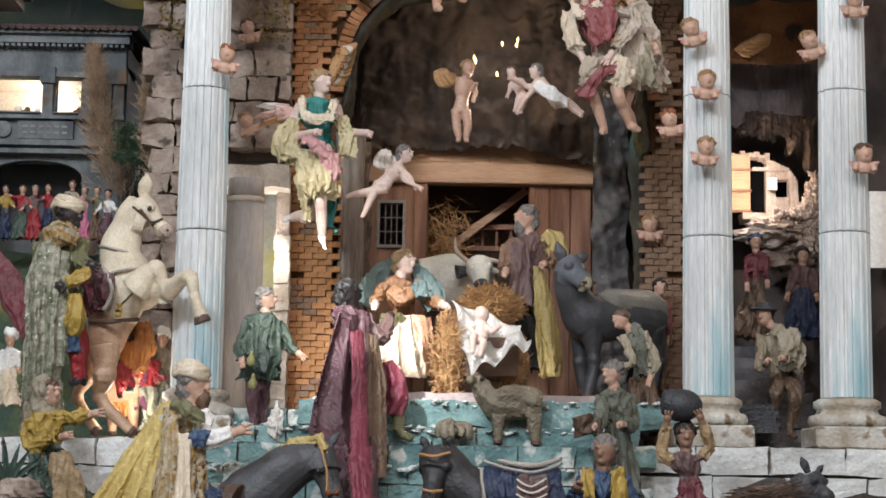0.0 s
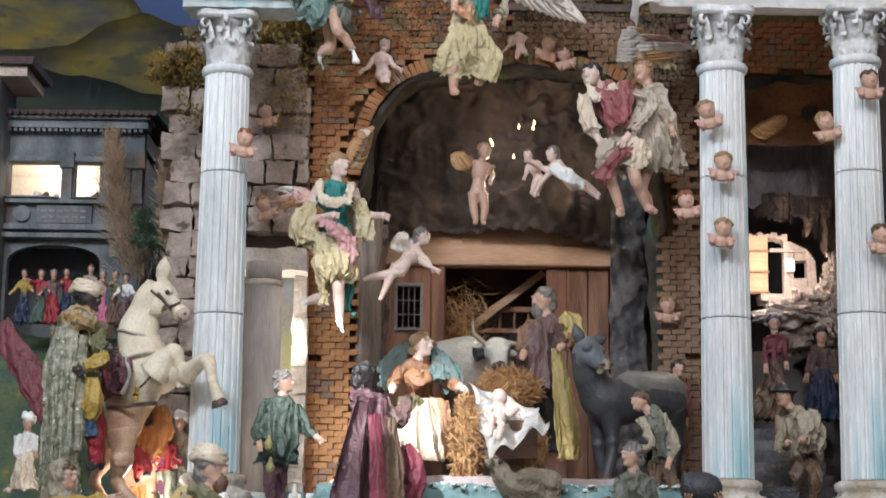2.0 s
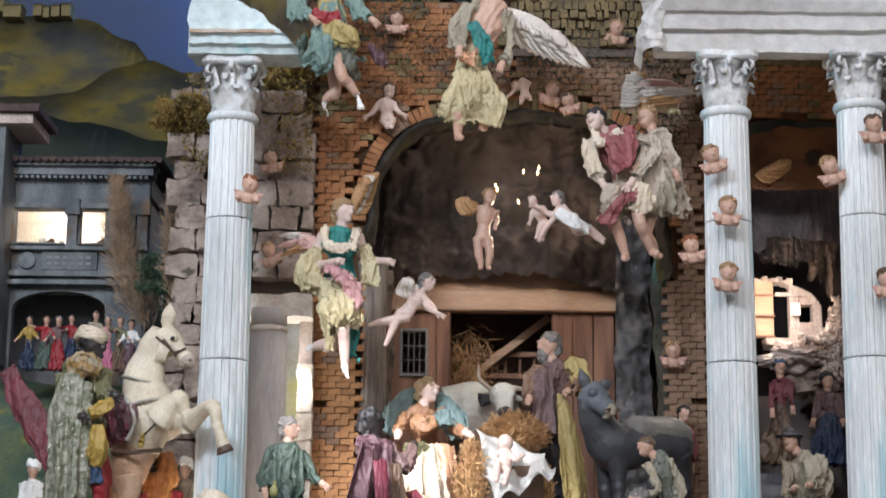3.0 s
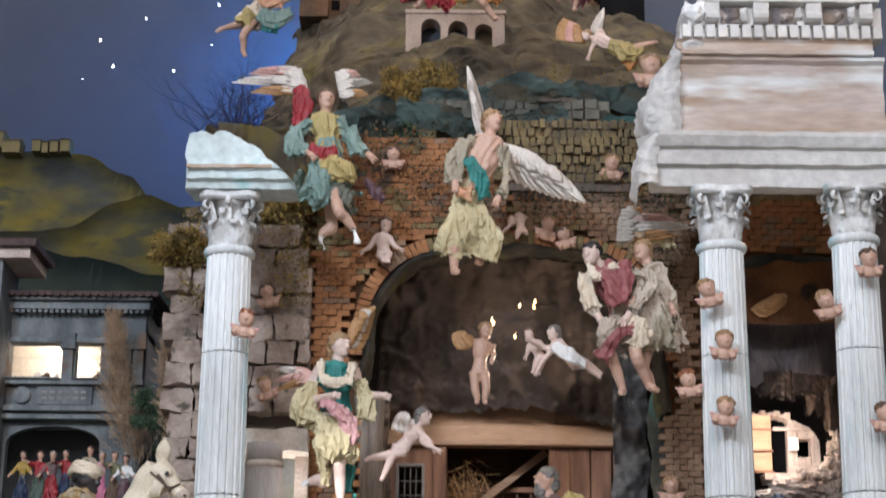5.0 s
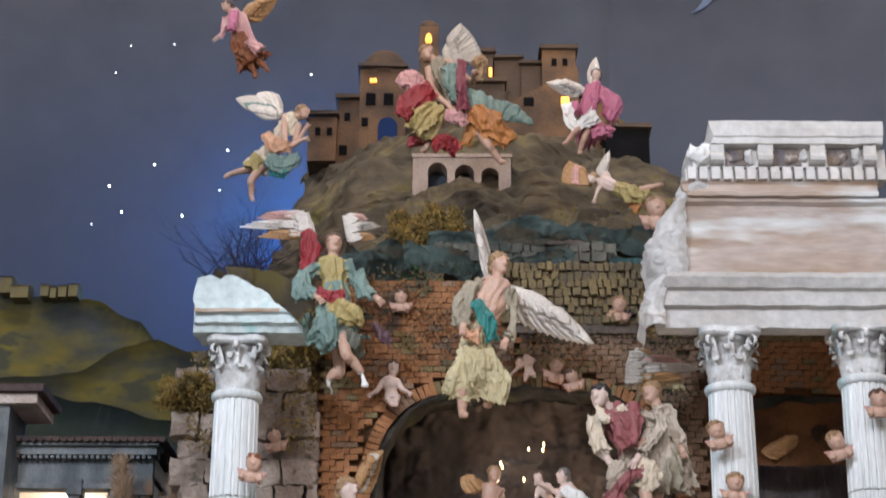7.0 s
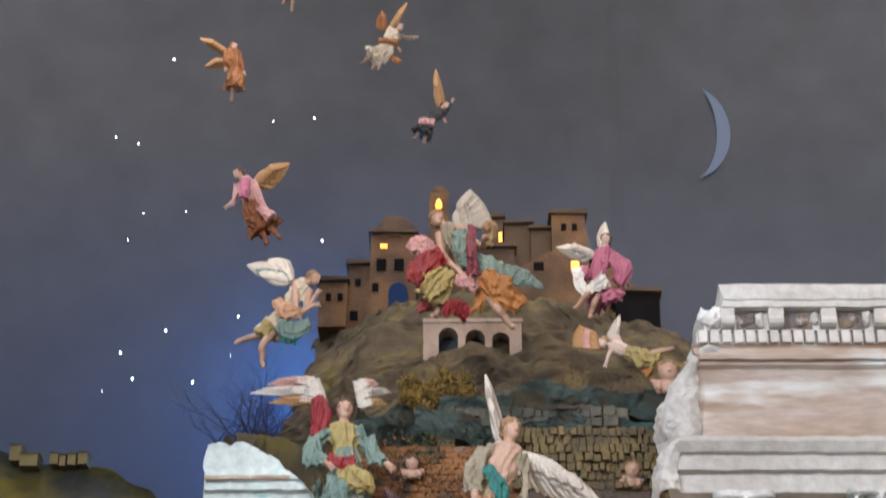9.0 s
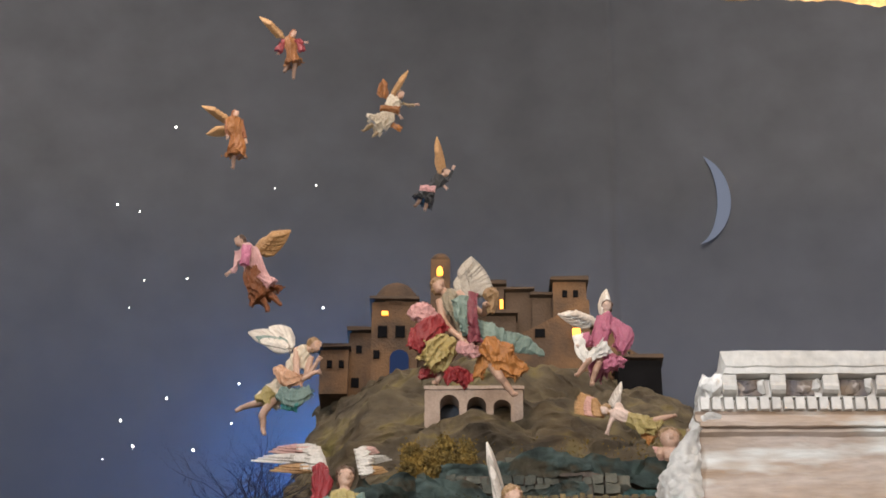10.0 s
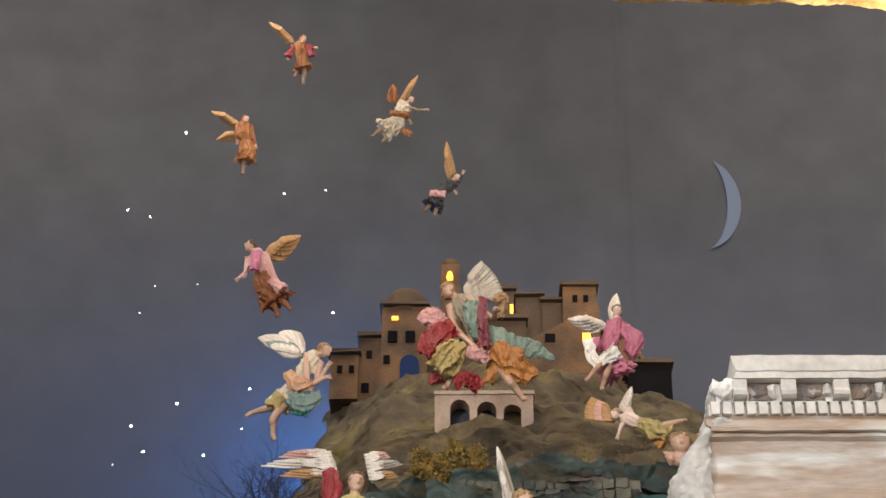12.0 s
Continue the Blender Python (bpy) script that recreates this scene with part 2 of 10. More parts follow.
def sheet(fx, nu, nv, thick=0.0):
    """A grid of nu by nv cells through fx(u, v)."""
    bm = bmesh.new()
    g = [[bm.verts.new(fx(i / nu, j / nv)) for j in range(nv + 1)] for i in range(nu + 1)]
    for i in range(nu):
        for j in range(nv):
            bm.faces.new((g[i][j], g[i + 1][j], g[i + 1][j + 1], g[i][j + 1]))
    if thick:
        bmesh.ops.solidify(bm, geom=list(bm.faces), thickness=thick)
    return bm


def sweep(bm, outline, x0, x1, n=24, ragged=0.0, turn=None, seed=0.0):
    """A moulding: the (y, z) outline drawn along x; its first end broken off unevenly."""
    outline = [(a[0] + (b[0] - a[0]) * q / 4, a[1] + (b[1] - a[1]) * q / 4) for a, b in zip(outline, outline[1:] + outline[:1]) for q in range(4)]
    rings = []
    for i in range(n + 1):
        ring = []
        for y, z in outline:
            x = x0 + (x1 - x0) * i / n
            d = (noise.noise((y * 14 + seed, z * 22, 0.5)) * 1.3 + noise.noise((y * 50, z * 60 + seed, 0.5)) * 0.5) * ragged * max(0.0, 1 - i / 3)
            w = noise.noise_vector((x * 25, y * 25, z * 25 + seed)) * 0.0022
            ring.append(bm.verts.new((x + d + w.x, y + w.y, z + w.z)))
        rings.append(ring)
    k = len(outline)
    for p, q in zip(rings, rings[1:]):
        for i in range(k):
            bm.faces.new((p[i], p[(i + 1) % k], q[(i + 1) % k], q[i]))
    bm.faces.new(rings[0][::-1])
    bm.faces.new(rings[-1])
    return bm


# ---- setting: backdrop, hills, museum shell ----
def sky_material():
    m = paint("painted_night_sky", (0.118, 0.12, 0.13), 0.9, scale=1.6, second=(0.105, 0.106, 0.114), bump=0.03, fine=5)
    nt = m.node_tree
    b = nt.nodes["Principled BSDF"]
    link = b.inputs["Base Color"].links[0]
    src = link.from_socket
    co = nt.nodes.new("ShaderNodeTexCoord")
    sep = nt.nodes.new("ShaderNodeSeparateXYZ")
    nt.links.new(co.outputs["Object"], sep.inputs[0])
    ramp = nt.nodes.new("ShaderNodeMapRange")
    ramp.inputs["From Min"].default_value, ramp.inputs["From Max"].default_value = 3.4, 5.3
    nt.links.new(sep.outputs["Z"], ramp.inputs[0])
    mix = nt.nodes.new("ShaderNodeMixRGB")
    mix.inputs[1].default_value = (0.085, 0.108, 0.172, 1)
    nt.links.new(ramp.outputs[0], mix.inputs[0])
    nt.links.new(src, mix.inputs[2])
    nt.links.new(mix.outputs[0], b.inputs["Base Color"])
    return m


def sky_fx(u, v):
    x = -2.9 + 5.8 * u
    y = 2.85 - 0.1 * (abs(x) / 2.9) ** 3 * 6 + 0.004 * math.sin(x * 9) + 0.012 * math.exp(-((x - 0.66 - 0.006 * math.sin(v * 9)) / 0.012) ** 2) + 0.006 * noise.noise((x * 2.5, v * 4, 7))
    return (x, y, 0.9 + 6.4 * v)


tagged(part("backdrop", sheet(sky_fx, 420, 24, 0.01), sky_material(), smooth=True), "painted blue-grey night sky cloth hung as a curved backdrop", "backdrop", kind="structure")


def hill_fx(y0, ridge, lean=0.25):
    """A painted hill whose ridge runs smoothly through a few heights."""
    def fx(u, v):
        x = ridge[0][0] + (ridge[-1][0] - ridge[0][0]) * u
        i = max(k for k in range(len(ridge) - 1) if ridge[k][0] <= x + 1e-9)
        (xa, za), (xb, zb) = ridge[i], ridge[i + 1]
        s = (x - xa) / (xb - xa)
        top = za + (zb - za) * s * s * (3 - 2 * s) + 0.012 * noise.noise((x * 9, y0, 0)) + 0.006 * noise.noise((x * 40, y0, 0))
        z = 1.3 + (top - 1.3) * v
        return (x, y0 + lean * (v - 1) + 0.03 * noise.noise((x * 4, z * 4, 1)), z)
    return fx


far_ridge = [(-2.8, 3.75), (-1.648, 3.717), (-1.443, 3.671), (-1.232, 3.655), (-1.097, 3.589), (-0.950, 3.447), (-0.2, 3.2)]
near_ridge = [(-2.4, 3.2), (-1.248, 3.307), (-1.065, 3.404), (-0.962, 3.428), (-0.855, 3.385), (-0.2, 3.05)]
tagged(part("hill", sheet(hill_fx(2.45, far_ridge), 90, 20, 0.02), HILL, smooth=True), "yellow-green painted hill low on the night backdrop", "hill", kind="structure")
tagged(part("hill", sheet(hill_fx(2.2, near_ridge), 90, 20, 0.02), HILL, smooth=True), "olive painted hill before a taller hill", "hill", kind="structure")
# Added hill shape carries the darker green foot of the painted hills.
foot_ridge = [(-2.3, 3.05), (-1.412, 3.201), (-1.137, 3.156), (-0.863, 3.094), (-0.2, 2.8)]
tagged(part("hill", sheet(hill_fx(2.0, foot_ridge), 70, 16, 0.02), FOOTHILL, smooth=True), "dark green painted foothill behind the villa", "hill", kind="structure")

def ground_fx(u, v):
    x, y = -2.4 + 4.8 * u, -0.75 + 3.7 * v
    z = 1.36 + 0.3 * min(1, max(0, (y + 0.45) / 0.5)) + 0.05 * noise.noise((x * 3, y * 3, 0)) + 0.015 * noise.noise((x * 12, y * 12, 4))
    if y > 0.1:
        z = max(z, 1.66)
    return (x, y, z)
tagged(part("ground", sheet(ground_fx, 110, 90, 0.02), GROUND, smooth=True), "uneven brown earth of the model landscape", "ground", kind="structure")
tagged(part("stage_front", boxes((-2.4, 2.4, -0.8, -0.76, 0.0, 1.34)), MUSEUM), "pale plain front under the model landscape", "stage", kind="structure")
tagged(part("floor", boxes((-3.2, 3.2, -6.0, 3.2, -0.05, 0.0)), MUSEUM), "pale museum floor before the display", "floor", kind="structure")
tagged(part("wall_south", boxes((-3.2, 3.2, -6.05, -6.0, 0, 7.4)), MUSEUM), "pale museum wall behind the viewer, bouncing fill light", "wall", kind="structure")
tagged(part("wall_west", boxes((-3.25, -3.2, -6.0, 3.2, 0, 7.4)), MUSEUM), "pale museum side wall, bouncing fill light", "wall", kind="structure")
tagged(part("wall_east", boxes((3.2, 3.25, -6.0, 3.2, 0, 7.4)), MUSEUM), "pale museum side wall, bouncing fill light", "wall", kind="structure")
tagged(part("wall_north", boxes((-3.2, 3.2, 3.2, 3.25, 0, 7.4)), MUSEUM), "pale wall behind the sky backdrop", "wall", kind="structure")
tagged(part("ceiling", boxes((-3.2, 3.2, -6.0, 3.2, 7.4, 7.45)), MUSEUM), "pale museum ceiling over the display, bouncing fill light", "ceiling", kind="structure")


# ---- columns and entablature ----
def flute(a, r):
    return r * (1 - 0.105 * max(0.0, math.sin(a * 20)) ** 0.6)


def acanthus(parent, at, r, z, h, curl, a, name="leaf", wide=0.0155):
    """A lobed leaf with a raised rib, its tip rolled outwards and down."""
    bm = bmesh.new()
    for k in (0, 1):
        rows = []
        for i in range(13):
            s = i / 12
            lobe = 1 + 0.2 * math.sin(s * math.pi * 9)
            w = wide * (0.8 + 0.4 * math.sin(math.pi * s * 0.9)) * lobe * (1 - 0.62 * max(0, s - 0.6) / 0.4)
            roll = max(0.0, s - 0.62) / 0.38
            out = r + 0.003 + 0.3 * curl * s + 0.7 * curl * roll - 0.003 * k
            zz = z + h * (s if s < 0.8 else 0.8 + 0.08 * math.sin((s - 0.8) / 0.2 * math.pi) - 0.14 * (s - 0.8) / 0.2)
            row = []
            for t in (-1, -0.62, -0.3, 0, 0.3, 0.62, 1):
                d = out + 0.0035 * (1 - abs(t)) - 0.0025 * abs(math.sin(t * 5)) + 0.004 * t * t * roll
                row.append(bm.verts.new((at[0] + d * math.cos(a) - t * w * math.sin(a), at[1] + d * math.sin(a) + t * w * math.cos(a), zz)))
            rows.append(row)
        for p, q in zip(rows, rows[1:]):
            for i in range(6):
                bm.faces.new((p[i], p[i + 1], q[i + 1], q[i]))
    return part(name, rough(bm, 0.0022, 70, a), CAPITAL, parent, smooth=True)


def scroll(parent, at, a, r, z, foot, r0, size):
    """A stalk that rises from the bell and rolls into a spiral under the abacus."""
    bm = bmesh.new()
    d, s = Vector((math.cos(a), math.sin(a), 0)), Vector((-math.sin(a), math.cos(a), 0))
    base = Vector((at[0], at[1], 0))
    line = [(r0, foot, 0.006), (r0 + 0.003, (foot + z) / 2, 0.0055), (r - size * 0.6, z + size * 0.6, 0.0048)]
    for k in range(9):
        t = math.pi * 0.75 - k * 0.75
        q = size * (1 - 0.075 * k)
        line.append((r + math.cos(t) * q, z + math.sin(t) * q, 0.0046 - 0.0003 * k))
    rings = []
    for k, (rr, zz, w) in enumerate(line):
        n = line[min(k + 1, len(line) - 1)]
        p = line[max(k - 1, 0)]
        t = Vector((n[0] - p[0], n[1] - p[1]))
        t.normalize()
        c = base + d * rr + Vector((0, 0, zz))
        up = d * (-t.y) + Vector((0, 0, t.x))
        rings.append([bm.verts.new(c + s * (w * 1.5 * math.cos(o)) + up * (w * 0.6 * math.sin(o))) for o in [math.pi * 2 * i / 6 for i in range(6)]])
    for p, q in zip(rings, rings[1:]):
        for i in range(6):
            bm.faces.new((p[i], p[(i + 1) % 6], q[(i + 1) % 6], q[i]))
    part("volute", bm, CAPITAL, parent, smooth=True)


def column(x, y, zb, zn, zc, joints):
    """A fluted column: plinth, base, drums, bell with two tiers of leaves, volutes and abacus."""
    col = thing("fluted_column", (x, y, zb - 0.1), "white fluted column with leafy capital, washed in pale turquoise", "column", "columns of the ruined temple")
    at = (x, y, 0)
    part("plinth", rough(boxes((x - 0.078, x + 0.078, y - 0.078, y + 0.078, zb - 0.1, zb - 0.055)), 0.006, 30), BASE, col, bevel=0.004)
    part("base", lathe([(0.074, zb - 0.055), (0.078, zb - 0.045), (0.074, zb - 0.034), (0.062, zb - 0.03), (0.059, zb - 0.022), (0.066, zb - 0.017), (0.066, zb - 0.006), (0.056, zb)], 40, at), BASE, col, smooth=True)
    rb, rt = 0.0515, 0.0455
    levels = [zb, *joints, zn - 0.016]
    for a, b in zip(levels, levels[1:]):
        prof = [(0.97, a + 0.0012)] + [(1, a + 0.003 + (b - a - 0.006) * i / 6) for i in range(7)] + [(0.97, b - 0.0012)]
        prof = [(k * (rb + (rt - rb) * ((z - zb) / (zn - zb)) ** 1.3), z) for k, z in prof]
        part("drum", lathe(prof, 160, at, flute), MARBLE, col)
    part("necking", lathe([(rt, zn - 0.018), (rt + 0.006, zn - 0.014), (rt + 0.008, zn - 0.006), (rt + 0.005, zn), (rt - 0.004, zn + 0.002)], 40, at), MARBLE, col, smooth=True)
    h = zc - zn
    cap = part("capital", lathe([(rt - 0.012, zn), (rt - 0.016, zn + h * 0.3), (rt - 0.016, zn + h * 0.6), (rt - 0.008, zn + h * 0.8), (rt + 0.008, zn + h * 0.86)], 32, at), CAPITAL, col, smooth=True)
    for i in range(8):
        acanthus(cap, at, rt - 0.008, zn, h * 0.56, 0.022, i * math.pi / 4 + 0.2)
        acanthus(cap, at, rt - 0.011, zn + h * 0.08, h * 0.74, 0.024, (i + 0.5) * math.pi / 4 + 0.2, wide=0.0125)
    for i in range(8):
        a = i * math.pi / 4
        corner = i % 2
        scroll(cap, at, a, rt + (0.017 if corner else 0.009), zn + h * (0.76 if corner else 0.8), zn + h * 0.4, rt - 0.004, 0.0125 if corner else 0.011)
    concave = lambda a, r: r * (1 + 0.16 * math.cos(4 * a + math.pi))
    part("abacus", lathe([(0.062, zc - h * 0.14), (0.068, zc - h * 0.1), (0.069, zc)], 64, at, concave), CAPITAL, cap)
    return col


column(-0.426, 0.0, 1.768, 2.597, 2.709, [2.085, 2.375])
column(0.594, 0.0, 1.768, 2.618, 2.733, [2.09, 2.38])
column(0.866, -0.02, 1.768, 2.63, 2.734, [2.1, 2.39])

entab = thing("entablature", (0.72, 0.0, 2.735), "broken white stone entablature with dentils resting on two columns", "entablature")
F_Y = -0.055
EX = 0.921
part("architrave", sweep(bmesh.new(), [(0.01, 2.735), (F_Y + 0.016, 2.735), (F_Y + 0.014, 2.772), (F_Y + 0.022, 2.775), (F_Y + 0.022, 2.779), (F_Y + 0.006, 2.782), (F_Y + 0.004, 2.808), (F_Y + 0.012, 2.811), (F_Y + 0.012, 2.815), (F_Y, 2.818), (F_Y - 0.012, 2.838), (F_Y - 0.012, 2.848), (0.01, 2.848)], 0.45, 0.95, 40, 0.03), ENTAB, entab)
part("frieze", sweep(bmesh.new(), [(0.1, 2.849), (F_Y + 0.012, 2.849), (F_Y + 0.022, 2.9), (F_Y + 0.024, 2.96), (F_Y + 0.012, 3.005), (F_Y, 3.012), (F_Y, 3.02), (0.1, 3.02)], 0.5, 0.945, 40, 0.03, seed=3), FRIEZE, entab)
part("bed_moulding", sweep(bmesh.new(), [(0.1, 3.021), (F_Y - 0.012, 3.021), (F_Y - 0.014, 3.029), (F_Y - 0.006, 3.033), (F_Y - 0.004, 3.049), (F_Y - 0.01, 3.055), (0.1, 3.055)], 0.525, EX, 40, 0.02, seed=5), FRIEZE, entab)
for i in range(17):
    x = 0.517 + i * 0.0252
    part("dentil", rough(boxes((x, x + 0.018, F_Y - 0.02, F_Y + 0.03, 3.056, 3.083)), 0.0015, 60), ENTAB, entab)
part("dentil_bed", boxes((0.515, EX, F_Y, 0.09, 3.0555, 3.085)), ENTAB, entab)
part("modillion_bed", rough(boxes((0.53, 0.94, F_Y - 0.012, 0.09, 3.086, 3.128)), 0.002, 30), ENTAB, entab)
for i, (xa, xb) in enumerate(((0.566, 0.593), (0.667, 0.697), (0.779, 0.809), (0.89, 0.917))):
    side = sweep(bmesh.new(), [(F_Y - 0.0125, 3.0875), (F_Y - 0.026, 3.0885), (F_Y - 0.036, 3.093), (F_Y - 0.039, 3.101), (F_Y - 0.035, 3.109), (F_Y - 0.039, 3.1265), (F_Y - 0.0125, 3.1265)], xa, xb, 6, 0.004, seed=20 + i)
    part("bracket", side, ENTAB, entab)
    if i < 3:
        xc, w = (0.624, 0.73, 0.845)[i], (0.025, 0.03, 0.028)[i]
        part("coffer", rough(stone_box(xc - w, xc + w, F_Y - 0.0155, F_Y - 0.0125, 3.0885, 3.1245, 6), 0.002, 50, i), COFFER, entab, "dark stained recess with a worn rosette")
        bm = bmesh.new()
        bmesh.ops.create_icosphere(bm, subdivisions=3, radius=1.0, matrix=Matrix.Translation((xc, F_Y - 0.015, 3.106)) @ Matrix.Diagonal((0.018, 0.008, 0.014, 1)))
        part("rosette", rough(bm, 0.009, 60, i), COFFER, entab, smooth=True)
        bm = bmesh.new()
        bmesh.ops.create_icosphere(bm, subdivisions=3, radius=1.0, matrix=Matrix.Translation((xb + (0.056, 0.068, 0.066)[i], F_Y - 0.017, 3.109)) @ Matrix.Diagonal((0.009, 0.014, 0.017, 1)))
        part("carved_leaf", rough(bm, 0.007, 70, i + 4), ENTAB, entab, smooth=True)
part("cornice", sweep(bmesh.new(), [(0.1, 3.129), (F_Y - 0.04, 3.129), (F_Y - 0.042, 3.142), (F_Y - 0.046, 3.144), (F_Y - 0.05, 3.16), (F_Y - 0.052, 3.176), (0.1, 3.176)], 0.566, EX + 0.01, 40, 0.012, seed=9), ENTAB, entab)



def broken_end(z0, z1, edge, deep, seed, wide=0.075, reach=0.0):
    """A rough fracture that closes the broken end of the blocks between two heights."""
    def fx(u, v):
        z = z0 + (z1 - z0) * u
        i = max(k for k in range(len(edge) - 1) if edge[k][0] <= z + 1e-9)
        (za, xa), (zb, xb) = edge[i], edge[i + 1]
        x = xa + (xb - xa) * (z - za) / (zb - za)
        s = min(1.0, v / 0.55)
        q = max(0.0, (v - 0.55) / 0.45)
        bulge = math.sin(math.pi * s) * 0.016
        p = Vector((x + max(wide, reach - x) * (1 - s) ** 1.4 + 0.01 * q, F_Y + 0.004 - bulge + 0.022 * s * s + deep * q, z))
        n = noise.noise_vector(p * 24 + Vector((seed, 0, 0))) * 0.008 + noise.noise_vector(p * 60) * 0.005 + noise.noise_vector(p * 140) * 0.0015
        p += n * (0.3 + 0.7 * math.sin(math.pi * u) ** 0.5)
        return Vector((p.x, p.y, max(p.z, 2.736)))
    return part("broken_edge", sheet(fx, int((z1 - z0) * 520), 56, 0.005), FRACTURE, entab, "rough white fracture of broken plaster")


broken_end(2.733, 2.852, [(2.733, 0.424), (2.76, 0.414), (2.81, 0.416), (2.852, 0.452)], 0.15, 1, 0.03, 0.462)
broken_end(2.846, 3.024, [(2.846, 0.45), (2.885, 0.432), (2.92, 0.424), (2.96, 0.45), (3.0, 0.478), (3.024, 0.494)], 0.15, 4, 0.03, 0.51)
broken_end(3.02, 3.058, [(3.02, 0.49), (3.058, 0.503)], 0.13, 7)
broken_end(3.083, 3.133, [(3.083, 0.514), (3.11, 0.517), (3.133, 0.525)], 0.13, 9)
for cx0, cz0, cs in ((0.545, 3.112, 0.02), (0.527, 3.12, 0.012), (0.557, 3.122, 0.013)):
    bm = bmesh.new()
    bmesh.ops.create_icosphere(bm, subdivisions=4, radius=cs, matrix=Matrix.Translation((cx0, F_Y - 0.014, cz0)))
    part("broken_edge", rough(rough(bm, 0.01, 40, cs * 99), 0.005, 110), FRACTURE, entab, smooth=True)

block = thing("architrave_fragment", (-0.42, 0.0, 2.71), "broken turquoise-white architrave fragment lying on a column capital", "stone block")
bm = bmesh.new()
sweep(bm, [(0.02, 2.71), (-0.07, 2.71), (-0.076, 2.722), (-0.088, 2.726), (-0.09, 2.741), (-0.097, 2.744), (-0.1, 2.752), (-0.092, 2.757), (-0.09, 2.79), (-0.086, 2.829), (0.02, 2.829)], -0.512, -0.287, 44, 0.01, seed=12)
for v in bm.verts:
    c = v.co
    over = max(0.0, (c.x + 0.435) / 0.148)
    lim = 2.825 - 0.115 * over ** 1.5 + 0.014 * noise.noise((c.x * 30, c.y * 20, 0)) + 0.006 * noise.noise((c.x * 90, c.y * 70, 3))
    c.z = min(c.z, max(2.7105 + 0.002 * noise.noise(c * 60), lim))
    c += noise.noise_vector(c * 55) * 0.0022
FRAGMENT = paint("turquoise_white_stone", (0.66, 0.74, 0.72), 0.7, scale=7, second=(0.52, 0.58, 0.56), bump=0.5, fine=60, specks=((0.36, 0.56, 0.55), 9, 0.6))
part("stone", bm, FRAGMENT, block)
RUSTLINE = paint("rusty_groove_stain", (0.36, 0.24, 0.15), 0.85, scale=20, second=(0.5, 0.42, 0.34), bump=0.3)
part("moulding", rough(stone_box(-0.509, -0.335, -0.1025, -0.094, 2.7445, 2.7515, 5), 0.0015, 40), RUSTLINE, block, "rust-stained thin moulding")

# ---- brick arch of the grotto ----
AX, AR, SPRING, APEX, FULL = 0.178, 0.338, 2.33, 2.712, 3.5


def arch_half(z, more=0.0):
    """Half the opening's width at height z; none above the top."""
    if z <= SPRING:
        return AR
    s = (z - SPRING) / (APEX - SPRING + more)
    return (AR + more) * max(0.0, 1 - s ** FULL) ** (1 / FULL) if s < 1 else 0.0


def arch_point(a, more=0.0):
    """A point of the full-shouldered arch curve at angle a, from right to left."""
    c, d = math.cos(a), math.sin(a)
    r = (abs(c) ** FULL + max(0.0, d) ** FULL) ** (-1 / FULL) if d > 0 else 1.0
    return AX + (AR + more) * c * r, SPRING + (APEX - SPRING + more) * d * r


def wall_fx(left):
    def fx(u, v):
        z = 1.62 + 1.365 * v
        hw = arch_half(z)
        edge = AX - hw if left else AX + hw
        far = -0.3 if left else 0.62
        return (far + (edge - far) * u, 0.375 + 0.01 * noise.noise((u * 9, v * 9, 2)), z)
    return fx


arch = thing("brick_arch", (AX, 0.37, 1.62), "weathered brick arch framing the dark grotto", "arch")
part("core", sheet(wall_fx(True), 6, 60, 0.12), MORTAR, arch)
part("core", sheet(wall_fx(False), 6, 60, 0.12), MORTAR, arch)

# ---- grotto: shell, back rock ----
def cave_fx(u, v):
    a = math.pi * (1.12 - 1.24 * u)
    d = 0.39 + 0.75 * v
    swell = 1 + 0.28 * min(1, v * 3)
    x, z = arch_point(min(math.pi, max(0.0, a)), 0.006)
    x = AX + (x - AX) * swell
    z += 0.03 * v
    if a < 0 or a > math.pi:
        z = SPRING - 0.1 - 0.6 * abs(math.sin(a)) / 0.37
    n = noise.noise_vector((x * 5, d * 5, z * 5)) * 0.045 + noise.noise_vector((x * 16, d * 16, z * 16)) * 0.015
    return Vector((x, d, z)) + n * min(1, v * 6)
tagged(part("grotto_shell", sheet(cave_fx, 90, 34, 0.03), CAVE, smooth=True), "dark soot-brown rock vault of the grotto", "grotto", kind="structure")


def curtain_fx(u, v):
    x = -0.3 + 1.0 * u
    low = 2.412 - 0.35 * max(0, u - 0.5) ** 1.5 - 0.16 * max(0, 0.5 - u) ** 2 + 0.012 * noise.noise((x * 22, 0, 3)) + 0.012 * noise.noise((x * 70, 0, 7)) - 0.03 * max(0, noise.noise((x * 48, 2, 7)) - 0.25) - 0.45 * max(0, (u - 0.775) / 0.05 if u < 0.825 else 1) - 0.5 * max(0, min(1, (0.17 - u) / 0.03))
    z = low + (2.76 - low) * v
    y = 0.72 - 0.3 * max(0.0, (z - 2.38) / 0.38) ** 1.25 + 0.05 * noise.noise((x * 5, z * 5, 0)) + 0.04 * noise.noise((x * 12, z * 12, 5)) + 0.022 * noise.noise((x * 30, z * 30, 5)) + 0.009 * noise.noise((x * 70, z * 70, 5))
    return (x, y, z)


